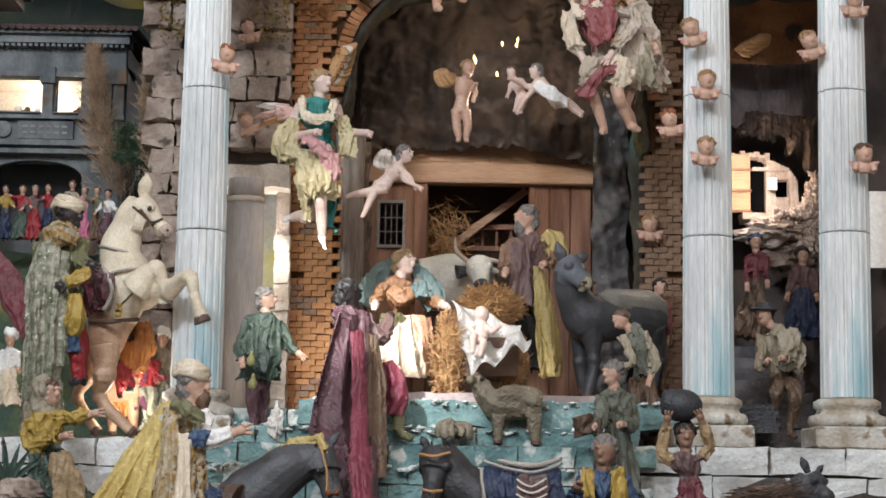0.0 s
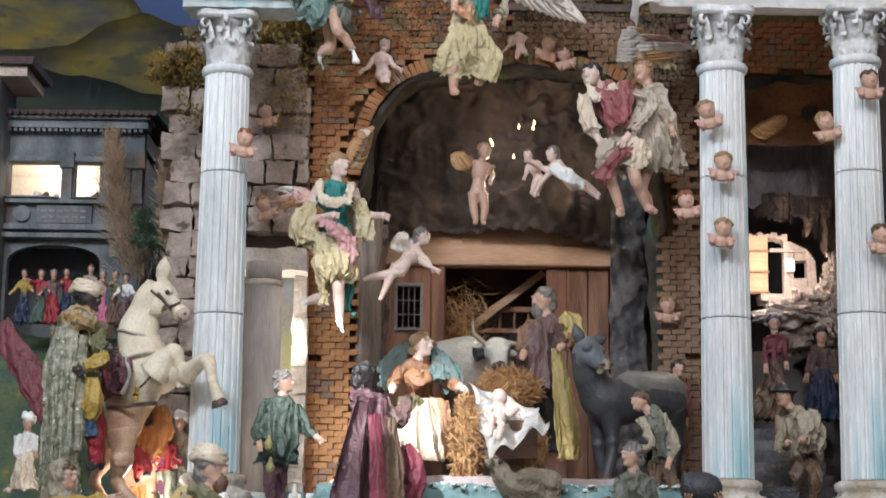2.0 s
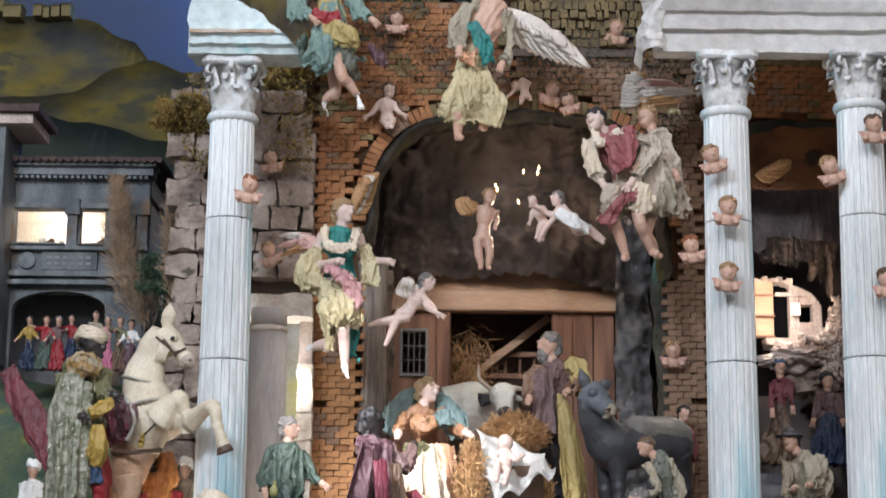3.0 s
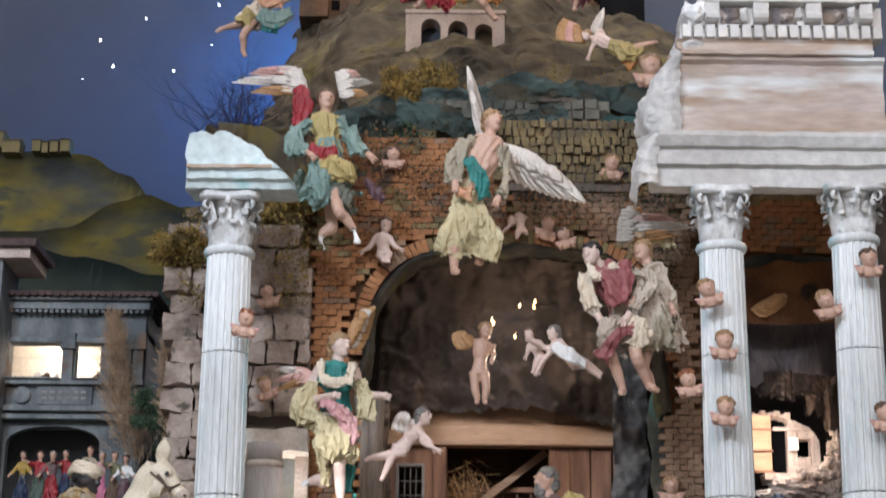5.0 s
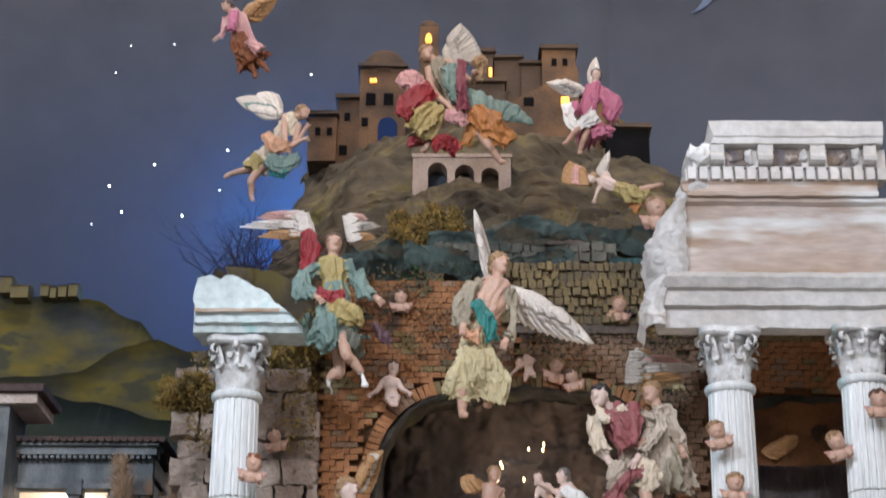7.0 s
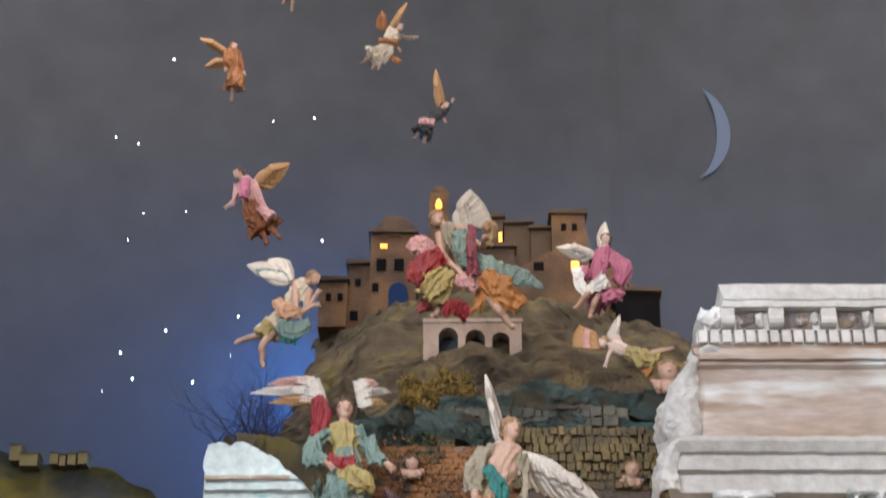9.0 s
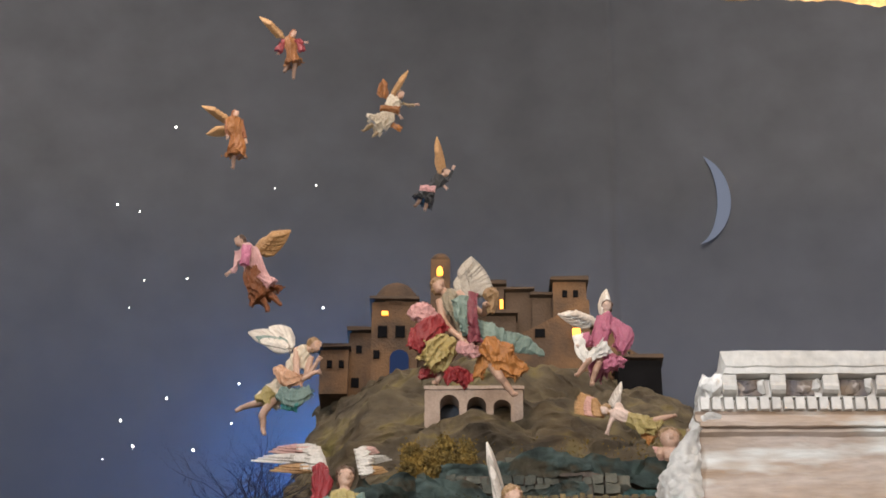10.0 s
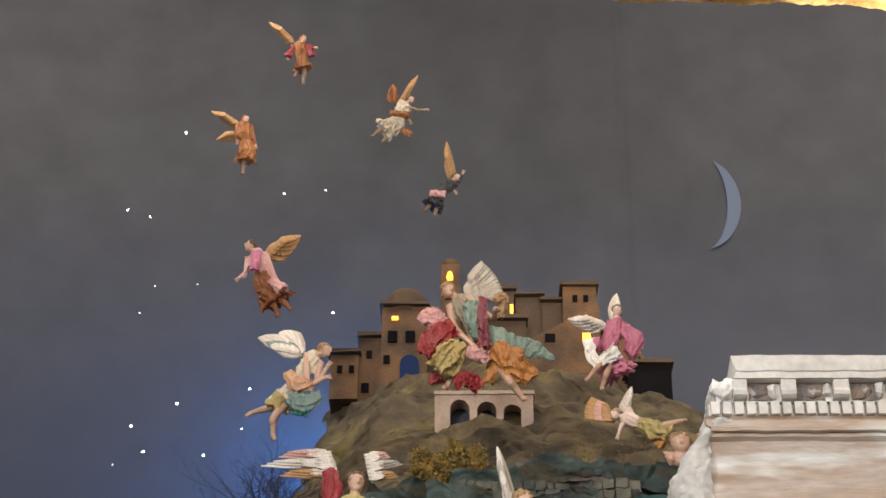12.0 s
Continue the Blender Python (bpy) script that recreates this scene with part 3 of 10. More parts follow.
def lip_fx(u, v):
    """Rough dark rock that rolls out of the grotto over the edge of the brick."""
    a = -0.02 + (math.pi + 0.04) * u
    x, z = arch_point(min(math.pi, max(0.0, a)), 0.03 * (v - 0.62))
    y = 0.42 - 0.085 * math.sin(math.pi * min(1, v * 0.8 + 0.1))
    p = Vector((x, y, z))
    return p + noise.noise_vector(p * 14) * 0.014 + noise.noise_vector(p * 45) * 0.006


LIP = paint("mossy_grotto_rim", (0.1, 0.086, 0.064), 0.95, scale=14, second=(0.045, 0.04, 0.034), bump=1.0, fine=60, specks=((0.11, 0.1, 0.04), 12, 0.6))
tagged(part("grotto_rim", sheet(lip_fx, 150, 12, 0.012), LIP, smooth=True), "dark mossy rock rim of the grotto mouth", "rock", kind="structure")
tagged(part("grotto_rock", sheet(curtain_fx, 190, 110, 0.015), CAVE, smooth=True), "ragged dark rock hanging over the barn front", "rock", kind="structure")
TORN = paint("torn_grey_rock", (0.3, 0.285, 0.275), 0.95, scale=16, second=(0.15, 0.14, 0.135), bump=1.0, fine=50, specks=((0.5, 0.47, 0.43), 24, 0.66))


def torn_fx(u, v):
    z = 1.78 + 0.86 * v
    x = 0.415 + 0.085 * u + 0.012 * noise.noise((z * 14, u * 2, 5))
    return (x, 0.53 + 0.03 * u - 0.12 * max(0.0, z - 2.36) + 0.02 * noise.noise((x * 12, z * 9, 9)) + 0.014 * noise.noise((x * 45, z * 38, 9)), z)
tagged(part("torn_rock", sheet(torn_fx, 40, 190, 0.012), TORN), "ragged grey rock between the barn and the brick pier", "rock", kind="structure")
POST = paint("grey_weathered_bark", (0.32, 0.265, 0.215), 0.95, scale=16, second=(0.13, 0.1, 0.08), bump=1.0, fine=60, stretch=(2.5, 2.5, 0.35))


def post_fx(u, v):
    """A weathered tree trunk, ridged lengthwise, that stands between brick and barn."""
    a, z = math.pi * 2 * u, 1.79 + 0.58 * v
    r = (0.032 + 0.004 * math.sin(v * 7)) * (1 + 0.14 * noise.noise((math.cos(a) * 3.2, math.sin(a) * 3.2, z * 3)) + 0.07 * noise.noise((math.cos(a) * 9, math.sin(a) * 9, z * 8)))
    return (-0.136 - 0.012 * (v - 0.4) + r * math.cos(a), 0.378 + r * math.sin(a), z)
tagged(part("wooden_post", sheet(post_fx, 72, 70), POST, smooth=True), "grey weathered trunk standing between brick and barn", "post")

# ---- barn ----
barn = thing("wooden_barn", (0.17, 0.8, 1.78), "reddish plank barn with open front and barred window", "barn")
BZ0 = 1.78
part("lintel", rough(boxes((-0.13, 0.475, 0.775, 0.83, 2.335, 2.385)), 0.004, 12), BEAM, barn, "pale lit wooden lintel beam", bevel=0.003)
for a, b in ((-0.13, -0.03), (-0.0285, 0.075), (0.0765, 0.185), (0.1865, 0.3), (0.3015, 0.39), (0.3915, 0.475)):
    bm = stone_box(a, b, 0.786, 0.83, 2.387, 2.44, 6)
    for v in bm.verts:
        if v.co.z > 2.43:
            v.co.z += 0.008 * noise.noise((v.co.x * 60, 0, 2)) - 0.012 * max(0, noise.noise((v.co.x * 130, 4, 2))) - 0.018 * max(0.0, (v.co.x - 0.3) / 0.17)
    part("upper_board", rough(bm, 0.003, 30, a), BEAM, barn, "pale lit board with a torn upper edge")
for a, b in ((0.285, 0.335), (0.337, 0.385), (0.387, 0.44), (0.442, 0.47)):
    part("plank", boxes((a, b - 0.001, 0.8 + random.uniform(0, 0.004), 0.825, BZ0, 2.334), jitter=0.002), WOOD, barn, bevel=0.002)
part("post", boxes((0.0, 0.034, 0.785, 0.825, BZ0, 2.334), jitter=0.002), WOOD, barn, bevel=0.003)
part("plank", boxes((-0.13, -0.086, 0.8, 0.825, BZ0, 2.334)), WOOD, barn)
part("plank", boxes((-0.024, -0.001, 0.8, 0.825, BZ0, 2.334)), WOOD, barn)
part("plank", boxes((-0.085, -0.025, 0.8, 0.825, BZ0, 2.175)), WOOD, barn)
part("plank", boxes((-0.085, -0.025, 0.8, 0.825, 2.285, 2.334)), WOOD, barn)
win = part("window_frame", boxes((-0.09, -0.083, 0.79, 0.81, 2.172, 2.29), (-0.027, -0.02, 0.79, 0.81, 2.172, 2.29), (-0.083, -0.027, 0.79, 0.81, 2.172, 2.179), (-0.083, -0.027, 0.79, 0.81, 2.283, 2.29)), GREYSTONE, barn, "grey iron-barred window frame")
for i in range(3):
    x = -0.069 + i * 0.014
    part("bar", boxes((x - 0.001, x + 0.001, 0.797, 0.8, 2.179, 2.283)), GREYSTONE, win)
for z in (2.213, 2.248):
    part("bar", boxes((-0.083, -0.027, 0.8005, 0.803, z - 0.001, z + 0.001)), GREYSTONE, win)
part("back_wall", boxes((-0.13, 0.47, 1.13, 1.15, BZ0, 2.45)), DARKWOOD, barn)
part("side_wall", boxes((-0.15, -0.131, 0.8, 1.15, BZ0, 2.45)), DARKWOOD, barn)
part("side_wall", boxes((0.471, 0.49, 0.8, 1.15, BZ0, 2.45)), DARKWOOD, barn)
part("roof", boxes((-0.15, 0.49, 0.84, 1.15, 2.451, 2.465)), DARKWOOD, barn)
part("floor_deck", boxes((-0.2, 0.5, 0.2, 1.15, 1.755, 1.7795)), WOOD, barn)
bm = boxes((-0.12, 0.12, -0.01, 0.01, -0.009, 0.009))
bmesh.ops.transform(bm, matrix=pose(0.19, 0.93, 2.27, 0, -38, 0), verts=bm.verts)
part("brace", bm, BEAM, barn)

hay = bmesh.new()
rr = random.Random(8)
for _ in range(420):
    p = Vector((0.076 + rr.gauss(0, 0.03), 0.9 + rr.gauss(0, 0.03), 2.209 + rr.gauss(0, 0.04)))
    d = Vector((rr.gauss(0, 1), rr.gauss(0, 0.6), rr.gauss(0, 1))).normalized() * 0.035
    w = d.orthogonal().normalized() * 0.0014
    hay.faces.new([hay.verts.new(q) for q in (p - d, p - d * 0.2 + w, p + d, p - d * 0.2 - w)])
tagged(part("hay", hay, STRAW), "loose hay stored inside the barn", "hay", kind="stuff")
rack = thing("hay_rack", (0.186, 0.95, 2.153), "dark wooden hay rack inside the barn", "rack")
for z in (2.252, 2.197):
    part("rail", rough(stone_box(0.055, 0.292, 0.95, 0.962, z - 0.006, z + 0.006), 0.004, 20), WOOD, rack)
for i in range(6):
    x = 0.069 + i * 0.036
    part("stave", rough(stone_box(x - 0.003, x + 0.003, 0.963, 0.972, 2.197, 2.258, 2), 0.003, 30), WOOD, rack)
# ---- ruined stone pier, its lintel and the grey column stub ----
ruin = thing("ruined_pier", (-0.45, 0.42, 1.64), "crumbling grey stone pier of rough uneven blocks", "ruin")
part("core", boxes((-0.565, -0.475, 0.36, 0.55, 1.62, 2.7), (-0.474, -0.29, 0.36, 0.55, 2.3, 2.7)), RUIN_GAP, ruin)


def stone(x0, x1, y0, y1, z0, z1, seed, amount=0.009):
    bm = bmesh.new()
    box(bm, x0, x1, y0, y1, z0, z1)
    bmesh.ops.subdivide_edges(bm, edges=list(bm.edges), cuts=3, use_grid_fill=True)
    rough(bm, amount * 0.6, 60, seed + 5)
    return rough(bm, amount, 22, seed)


z, k = 1.64, 0
while z < 2.74:
    h = random.uniform(0.042, 0.062)
    x = -0.575 - random.uniform(0, 0.035)
    end = -0.47 if z < 2.27 else -0.275 - 0.1 * max(0, (z - 2.62) / 0.12) * random.random()
    while x < end:
        w = random.uniform(0.05, 0.085)
        if end - x - w < 0.03:
            w = end - x
        y = 0.3 + random.uniform(-0.012, 0.014)
        part("stone", stone(x + 0.002, x + w - 0.002, y, 0.38, z + 0.002, z + h - 0.002, k * 3.1), RUIN, ruin)
        x, k = x + w, k + 1
    z += h

tagged(part("stone_lintel", stone(-0.41, -0.272, 0.25, 0.36, 2.222, 2.272, 4, 0.006), PALESTONE), "pale stone lintel over a garden opening", "lintel", kind="structure")
stub = thing("grey_column", (-0.359, 0.22, 1.7), "plain grey stone column with a thin ring", "column")
part("shaft", lathe([(0.042, 1.7), (0.041, 1.98), (0.0405, 1.982), (0.0395, 2.18)], 36, (-0.359, 0.22, 0)), STUB, stub, smooth=True)
part("ring", lathe([(0.0395, 2.181), (0.042, 2.184), (0.042, 2.19), (0.0395, 2.193)], 36, (-0.359, 0.22, 0)), PALESTONE, stub, smooth=True)
part("head", lathe([(0.039, 2.194), (0.038, 2.232)], 36, (-0.359, 0.22, 0)), STUB, stub, smooth=True)
pier = tagged(part("garden_pier", boxes((-0.3, -0.272, 0.306, 0.355, 1.66, 2.22)), PALEWALL), "narrow whitewashed stone pier beside the garden opening", "pier", kind="structure")
z = 1.66
for i in range(13):
    hgt = 0.036 + 0.014 * math.sin(i * 2.1)
    if z + hgt > 2.222:
        break
    part("stone", stone(-0.303 + 0.002 * (i % 3), -0.269, 0.298 + 0.003 * (i % 2), 0.36, z, z + hgt - 0.002, i * 1.3, 0.004), PALESTONE, pier)
    z += hgt


def garden_fx(u, v):
    x, z = -0.47 + 0.25 * u, 1.6 + 0.75 * v
    return (x, 0.5 + 0.02 * math.sin(u * 5), z)
GARDEN = paint("painted_garden", (0.74, 0.7, 0.62), 0.9, scale=9, second=(0.58, 0.58, 0.42), bump=0.2, specks=((0.66, 0.6, 0.26), 8, 0.58, 0.12))
tagged(part("garden_panel", sheet(garden_fx, 8, 16, 0.01), GARDEN), "bright painted garden panel behind the stone opening", "panel", kind="structure")

def pillar_fx(u, v):
    a = -0.6 + 3.6 * u
    x, y, z = -0.13 - 0.03 * math.cos(a), 0.45 - 0.04 * math.sin(a), 1.7 + 0.66 * v
    return Vector((x, y, z)) + noise.noise_vector((x * 20, y * 20, z * 9)) * 0.012 + noise.noise_vector((x * 50, y * 50, z * 50)) * 0.005
def right_pillar_fx(u, v):
    x, y, z = pillar_fx(u, v)
    x, z = 0.394 - x + 0.004 * math.sin(z * 23), z - 1.7
    p = Vector((x, y - 0.01, 1.75 + z * 1.25))
    return p + noise.noise_vector((p.x * 30, p.y * 30, p.z * 12 + 5)) * 0.008
tagged(part("rock_pillar", sheet(right_pillar_fx, 24, 90, 0.01), LEDGE), "grey-brown rock post beside the brick pier", "rock", kind="structure")
tagged(part("rock_pillar", sheet(pillar_fx, 24, 60, 0.01), RUIN), "rough grey rock pillar at the grotto mouth", "rock", kind="structure")

# ---- villa ----
VY = 0.9
villa = thing("villa", (-1.0, VY, 2.1), "grey classical villa with tiled eave and lit loggia windows", "building")
vx0, vx1 = -1.35, -0.738
vz = lambda y: 2.716 - (y - 60) * 0.00142
vx = lambda x: -1.062 + x * 0.001405
for piece in ((vx0, vx1, VY, VY + 0.03, vz(137), vz(78)), (vx0, vx1, VY, VY + 0.03, vz(266), vz(206)), (vx(84), vx(107), VY, VY + 0.03, vz(206), vz(137)), (vx(152), vx1, VY, VY + 0.03, vz(206), vz(137)), (vx(-36), vx(-14), VY, VY + 0.03, vz(206), vz(137))):
    part("wall", boxes(piece), VILLA, villa)
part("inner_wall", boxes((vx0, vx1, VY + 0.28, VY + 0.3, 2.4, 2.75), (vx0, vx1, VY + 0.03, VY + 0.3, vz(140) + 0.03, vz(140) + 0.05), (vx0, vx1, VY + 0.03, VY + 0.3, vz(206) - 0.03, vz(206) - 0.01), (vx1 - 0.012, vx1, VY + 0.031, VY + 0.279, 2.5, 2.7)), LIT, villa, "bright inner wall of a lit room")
part("cornice", boxes((vx0, vx1 + 0.012, VY - 0.035, VY + 0.03, vz(78), vz(64)), (vx0, vx1 + 0.02, VY - 0.05, VY + 0.03, vz(64) + 0.0005, vz(58))), VILLA, villa)
part("string_course", boxes((vx0, vx1 + 0.004, VY - 0.02, VY - 0.0005, vz(137), vz(128)), (vx0, vx1 + 0.004, VY - 0.025, VY - 0.0005, vz(214), vz(206)), (vx0, vx1 + 0.004, VY - 0.025, VY - 0.0005, vz(262), vz(252)), (vx0, vx1 + 0.004, VY - 0.035, VY - 0.0005, vz(278), vz(270))), VILLA, villa)
for i in range(30):
    x = vx1 - 0.006 - i * 0.0145
    part("dentil", boxes((x - 0.0045, x + 0.0045, VY - 0.03, VY - 0.0005, vz(84), vz(78.4))), VILLA, villa)
part("window_sill", rough(boxes((vx(-14), vx(84), VY - 0.034, VY - 0.0005, vz(206) + 0.0005, vz(203))), 0.001, 40), VILLA, villa)
part("window_sill", rough(boxes((vx(107), vx(152), VY - 0.034, VY - 0.0005, vz(206) + 0.0005, vz(203))), 0.001, 40), VILLA, villa)
roof = part("roof", boxes((vx0, vx1 + 0.025, VY - 0.06, VY + 0.3, vz(57.5), vz(50))), TILE, villa)
for i in range(34):
    x = vx0 + 0.01 + i * 0.0192
    bm = bmesh.new()
    bmesh.ops.create_cone(bm, cap_ends=True, segments=8, radius1=0.0088, radius2=0.0075, depth=0.3, matrix=pose(x, VY + 0.08, vz(50), 90 + 3, 0, 0))
    part("roof_tile", bm, TILE, roof)
for x in (vx(95), vx(200), vx(222), vx(-25)):
    p = part("pilaster", boxes((x - 0.013, x + 0.013, VY - 0.022, VY - 0.001, vz(206), vz(137))), VILLA, villa)
    part("pilaster_head", rough(boxes((x - 0.018, x + 0.018, VY - 0.03, VY - 0.001, vz(150), vz(120))), 0.004, 60), VILLA, p)
part("panel", boxes((vx(43), vx(142), VY - 0.012, VY - 0.001, vz(249), vz(217))), VILLA, villa, "raised panel with illegible lettering")
for r in range(2):
    for i in range(6):
        part("letter_bar", boxes((vx(52 + i * 14), vx(61 + i * 14), VY - 0.014, VY - 0.0125, vz(229 + r * 11), vz(225 + r * 11))), GREYSTONE, villa)
part("medallion", lathe([(0.021, 0), (0.021, 0.01), (0.015, 0.012)], 20), VILLA, villa).matrix_basis = Matrix.Translation(Vector((vx(16), VY - 0.001, vz(232))) - villa.location) @ pose(0, 0, 0, 90, 0, 0) @ Matrix.Translation(villa.location)
bm = bmesh.new()
prev = None
for i in range(17):
    a = math.pi * i / 16
    cx, w, hh = vx(76), 0.118, 0.05
    x, z0 = cx - w * math.cos(a), vz(322) + hh * math.sin(a) ** 0.8
    cur = [bm.verts.new((x, VY, z0)), bm.verts.new((x, VY, vz(278))), bm.verts.new((x, VY + 0.03, z0)), bm.verts.new((x, VY + 0.03, vz(278)))]
    if prev:
        for a_, b_ in ((0, 1), (1, 3), (3, 2), (2, 0)):
            bm.faces.new((prev[a_], prev[b_], cur[b_], cur[a_]))
    prev = cur
part("archway", bm, VILLA, villa)
for piece in ((vx(76) + 0.1181, vx1, VY, VY + 0.03, 2.15, vz(270)), (vx0, vx(76) - 0.1181, VY, VY + 0.03, 2.15, vz(270))):
    part("wall", boxes(piece), VILLA, villa)
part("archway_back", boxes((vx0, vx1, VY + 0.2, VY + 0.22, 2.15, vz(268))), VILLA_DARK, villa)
annex = thing("villa_wing", (-1.1, 0.75, 2.4), "pale villa wing with a tiled eave", "building")
part("roof", boxes((-1.4, -0.991, 0.72, 0.95, 2.816, 2.833), jitter=0.004), TILE, annex)
part("eave", boxes((-1.4, -1.011, 0.74, 0.94, 2.789, 2.814)), PALEWALL, annex)
part("wall", boxes((-1.4, -1.081, 0.76, 0.94, 2.2, 2.789)), VILLA, annex)
for i, (px, w) in enumerate(((20, 0.022), (38, 0.016), (57, 0.014), (133, 0.017))):
    b = bmesh.new()
    x = vx(px)
    bmesh.ops.create_icosphere(b, subdivisions=2, radius=w, matrix=Matrix.Translation((x, VY + 0.1, vz(192))) @ Matrix.Diagonal((1, 0.6, 0.7 + 0.5 * (i % 2), 1)))
    bmesh.ops.create_icosphere(b, subdivisions=2, radius=w * 0.5, matrix=Matrix.Translation((x + w * 0.3, VY + 0.1, vz(180))))
    box(b, x - w * 0.4, x + w * 0.4, VY + 0.09, VY + 0.11, vz(208), vz(190))
    tagged(part("plaster_bust", b, LIT if i % 2 == 0 else DARKWOOD, smooth=True), "small plain bust standing in a lit window", "ornament", "busts in the loggia")


# terrace with a meadow under the villa
def terrace_fx(u, v):
    x = -1.9 + 1.35 * u
    if v < 0.45:
        s = v / 0.45
        y, z = 0.42 + 0.12 * s, 1.6 + 0.38 * s
    else:
        s = (v - 0.45) / 0.55
        y, z = 0.54 + 0.45 * s, 1.98 + 0.2 * s ** 0.7
    n = noise.noise_vector((x * 6, y * 6, z * 6)) * 0.025
    return Vector((x, y, z)) + n
tagged(part("terrace", sheet(terrace_fx, 60, 36, 0.02), MEADOW, smooth=True), "green painted slope below the villa", "ground", kind="structure")

# ---- right bay: tavern ruin behind the paired columns ----
tav = thing("tavern", (0.85, 0.6, 1.7), "rough lit tavern front with shutter, doorway and stone ledge", "building")
TY = 0.6
def tz(y): return 2.348 - (y - 300) * 0.00132
def tx(x): return 0.852 + (x - 1370) * 0.001315
strips = []
for i in range(14):
    xa, xb, top = 1356 + 4.1 * i, 1356 + 4.1 * (i + 1), 284 + 34 * (i / 13) ** 2.4
    if 1371 <= xa < 1393:
        strips += [(tx(xa), tx(xb), TY, TY + 0.03, tz(318), tz(top)), (tx(xa), tx(xb), TY, TY + 0.03, tz(383), tz(350))]
    else:
        strips.append((tx(xa), tx(xb), TY, TY + 0.03, tz(383), tz(top)))
strips += [(tx(1290 + 9 * i), tx(1299 + 9 * i), TY - 0.004, TY + 0.03, tz(282 + 3 * math.sin(i)), tz(272 + 3 * math.sin(2.3 * i))) for i in range(8)]
part("wall", rough(boxes(*strips), 0.004, 30), PALEWALL, tav)
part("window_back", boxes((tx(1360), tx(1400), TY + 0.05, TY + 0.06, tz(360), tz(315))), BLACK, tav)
part("shutter", boxes((tx(1270), tx(1325), TY - 0.01, TY + 0.01, tz(376), tz(278))), BEAM, tav, "warm lit wooden shutter")
for i in range(3):
    part("shutter_batten", boxes((tx(1268), tx(1327), TY - 0.018, TY - 0.0105, tz(342 + 0 * i) - 0.002 - (i - 1) * 0.05, tz(342) + 0.003 - (i - 1) * 0.05)), WOOD, tav)
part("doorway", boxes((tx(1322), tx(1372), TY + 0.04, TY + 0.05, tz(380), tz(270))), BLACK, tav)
part("sill", rough(boxes((tx(1305), tx(1400), TY - 0.05, TY - 0.002, tz(399), tz(384))), 0.006, 40), PALEWALL, tav)
part("door_head", boxes((tx(1330), tx(1395), TY - 0.01, TY - 0.002, tz(304), tz(298))), PALEWALL, tav)
# Small white shutter hanging beside the dark window.
part("hook_lamp", boxes((tx(1355), tx(1372), TY - 0.02, TY - 0.012, tz(340), tz(318))), LIT, tav)
part("back_wall", boxes((0.5, 1.4, 0.95, 0.98, 1.6, 2.9)), CAVE, tav)


def right_rock_fx(u, v):
    x = 0.6 + 0.75 * u
    low = tz(232) - 0.03 * math.cos((u - 0.45) * 5) + 0.03 * noise.noise((x * 12, 1, 3)) + 0.015 * noise.noise((x * 40, 1, 3))
    z = low + (2.85 - low) * v
    return (x, 0.5 + 0.1 * v + 0.06 * noise.noise((x * 5, z * 5, 8)) + 0.02 * noise.noise((x * 18, z * 18, 8)), z)
VAULT = paint("dusky_vault_rock", (0.22, 0.18, 0.17), 0.95, scale=9, second=(0.11, 0.088, 0.085), bump=1.0, fine=40, stretch=(2.5, 2.5, 0.5))
tagged(part("vault_rock", sheet(right_rock_fx, 70, 40, 0.02), VAULT, smooth=True), "dark rough vault hanging over the tavern", "rock", kind="structure")


def boulder(name, at, size, material, label, seed, cat="rock", amount=0.35, detail=4):
    bm = bmesh.new()
    bmesh.ops.create_icosphere(bm, subdivisions=detail, radius=1.0)
    for v in bm.verts:
        p = v.co + Vector((seed, 0, 0))
        v.co *= 1 + amount * noise.noise(p * 1.6) + amount * 0.6 * noise.noise(p * 4) + amount * 0.3 * noise.noise(p * 11)
        v.co = Vector((v.co.x * size[0] + at[0], v.co.y * size[1] + at[1], v.co.z * size[2] + at[2]))
    return tagged(part(name, bm, material, smooth=False), label, cat)


boulder("cork_rock", (tx(1418), 0.52, tz(412)), (0.03, 0.04, 0.075), PALEWALL, "pale cork-bark rock heaped beside the tavern wall", 2, amount=0.4)
bark = bmesh.new()
rnd = random.Random(21)
for _ in range(420):
    s = rnd.random()
    c = Vector((tx(1428 - 22 * s + rnd.gauss(0, 8)), 0.49 + rnd.uniform(-0.02, 0.02), tz(325 + 130 * s + rnd.gauss(0, 5))))
    bmesh.ops.create_icosphere(bark, subdivisions=1, radius=1.0, matrix=Matrix.Translation(c) @ pose(0, 0, 0, rnd.uniform(0, 360), rnd.uniform(-40, 40), rnd.uniform(0, 360)) @ Matrix.Diagonal((0.004, 0.0035, rnd.uniform(0.006, 0.013), 1)))
for _ in range(330):
    s = rnd.random()
    c = Vector((0.925 - 0.03 * s + rnd.gauss(0, 0.012), 0.48 + rnd.uniform(-0.02, 0.02), 2.27 - 0.15 * s + rnd.gauss(0, 0.006)))
    bmesh.ops.create_icosphere(bark, subdivisions=1, radius=1.0, matrix=Matrix.Translation(c) @ pose(0, 0, 0, rnd.uniform(0, 360), rnd.uniform(-40, 40), rnd.uniform(0, 360)) @ Matrix.Diagonal((0.0055, 0.005, rnd.uniform(0.007, 0.014), 1)))
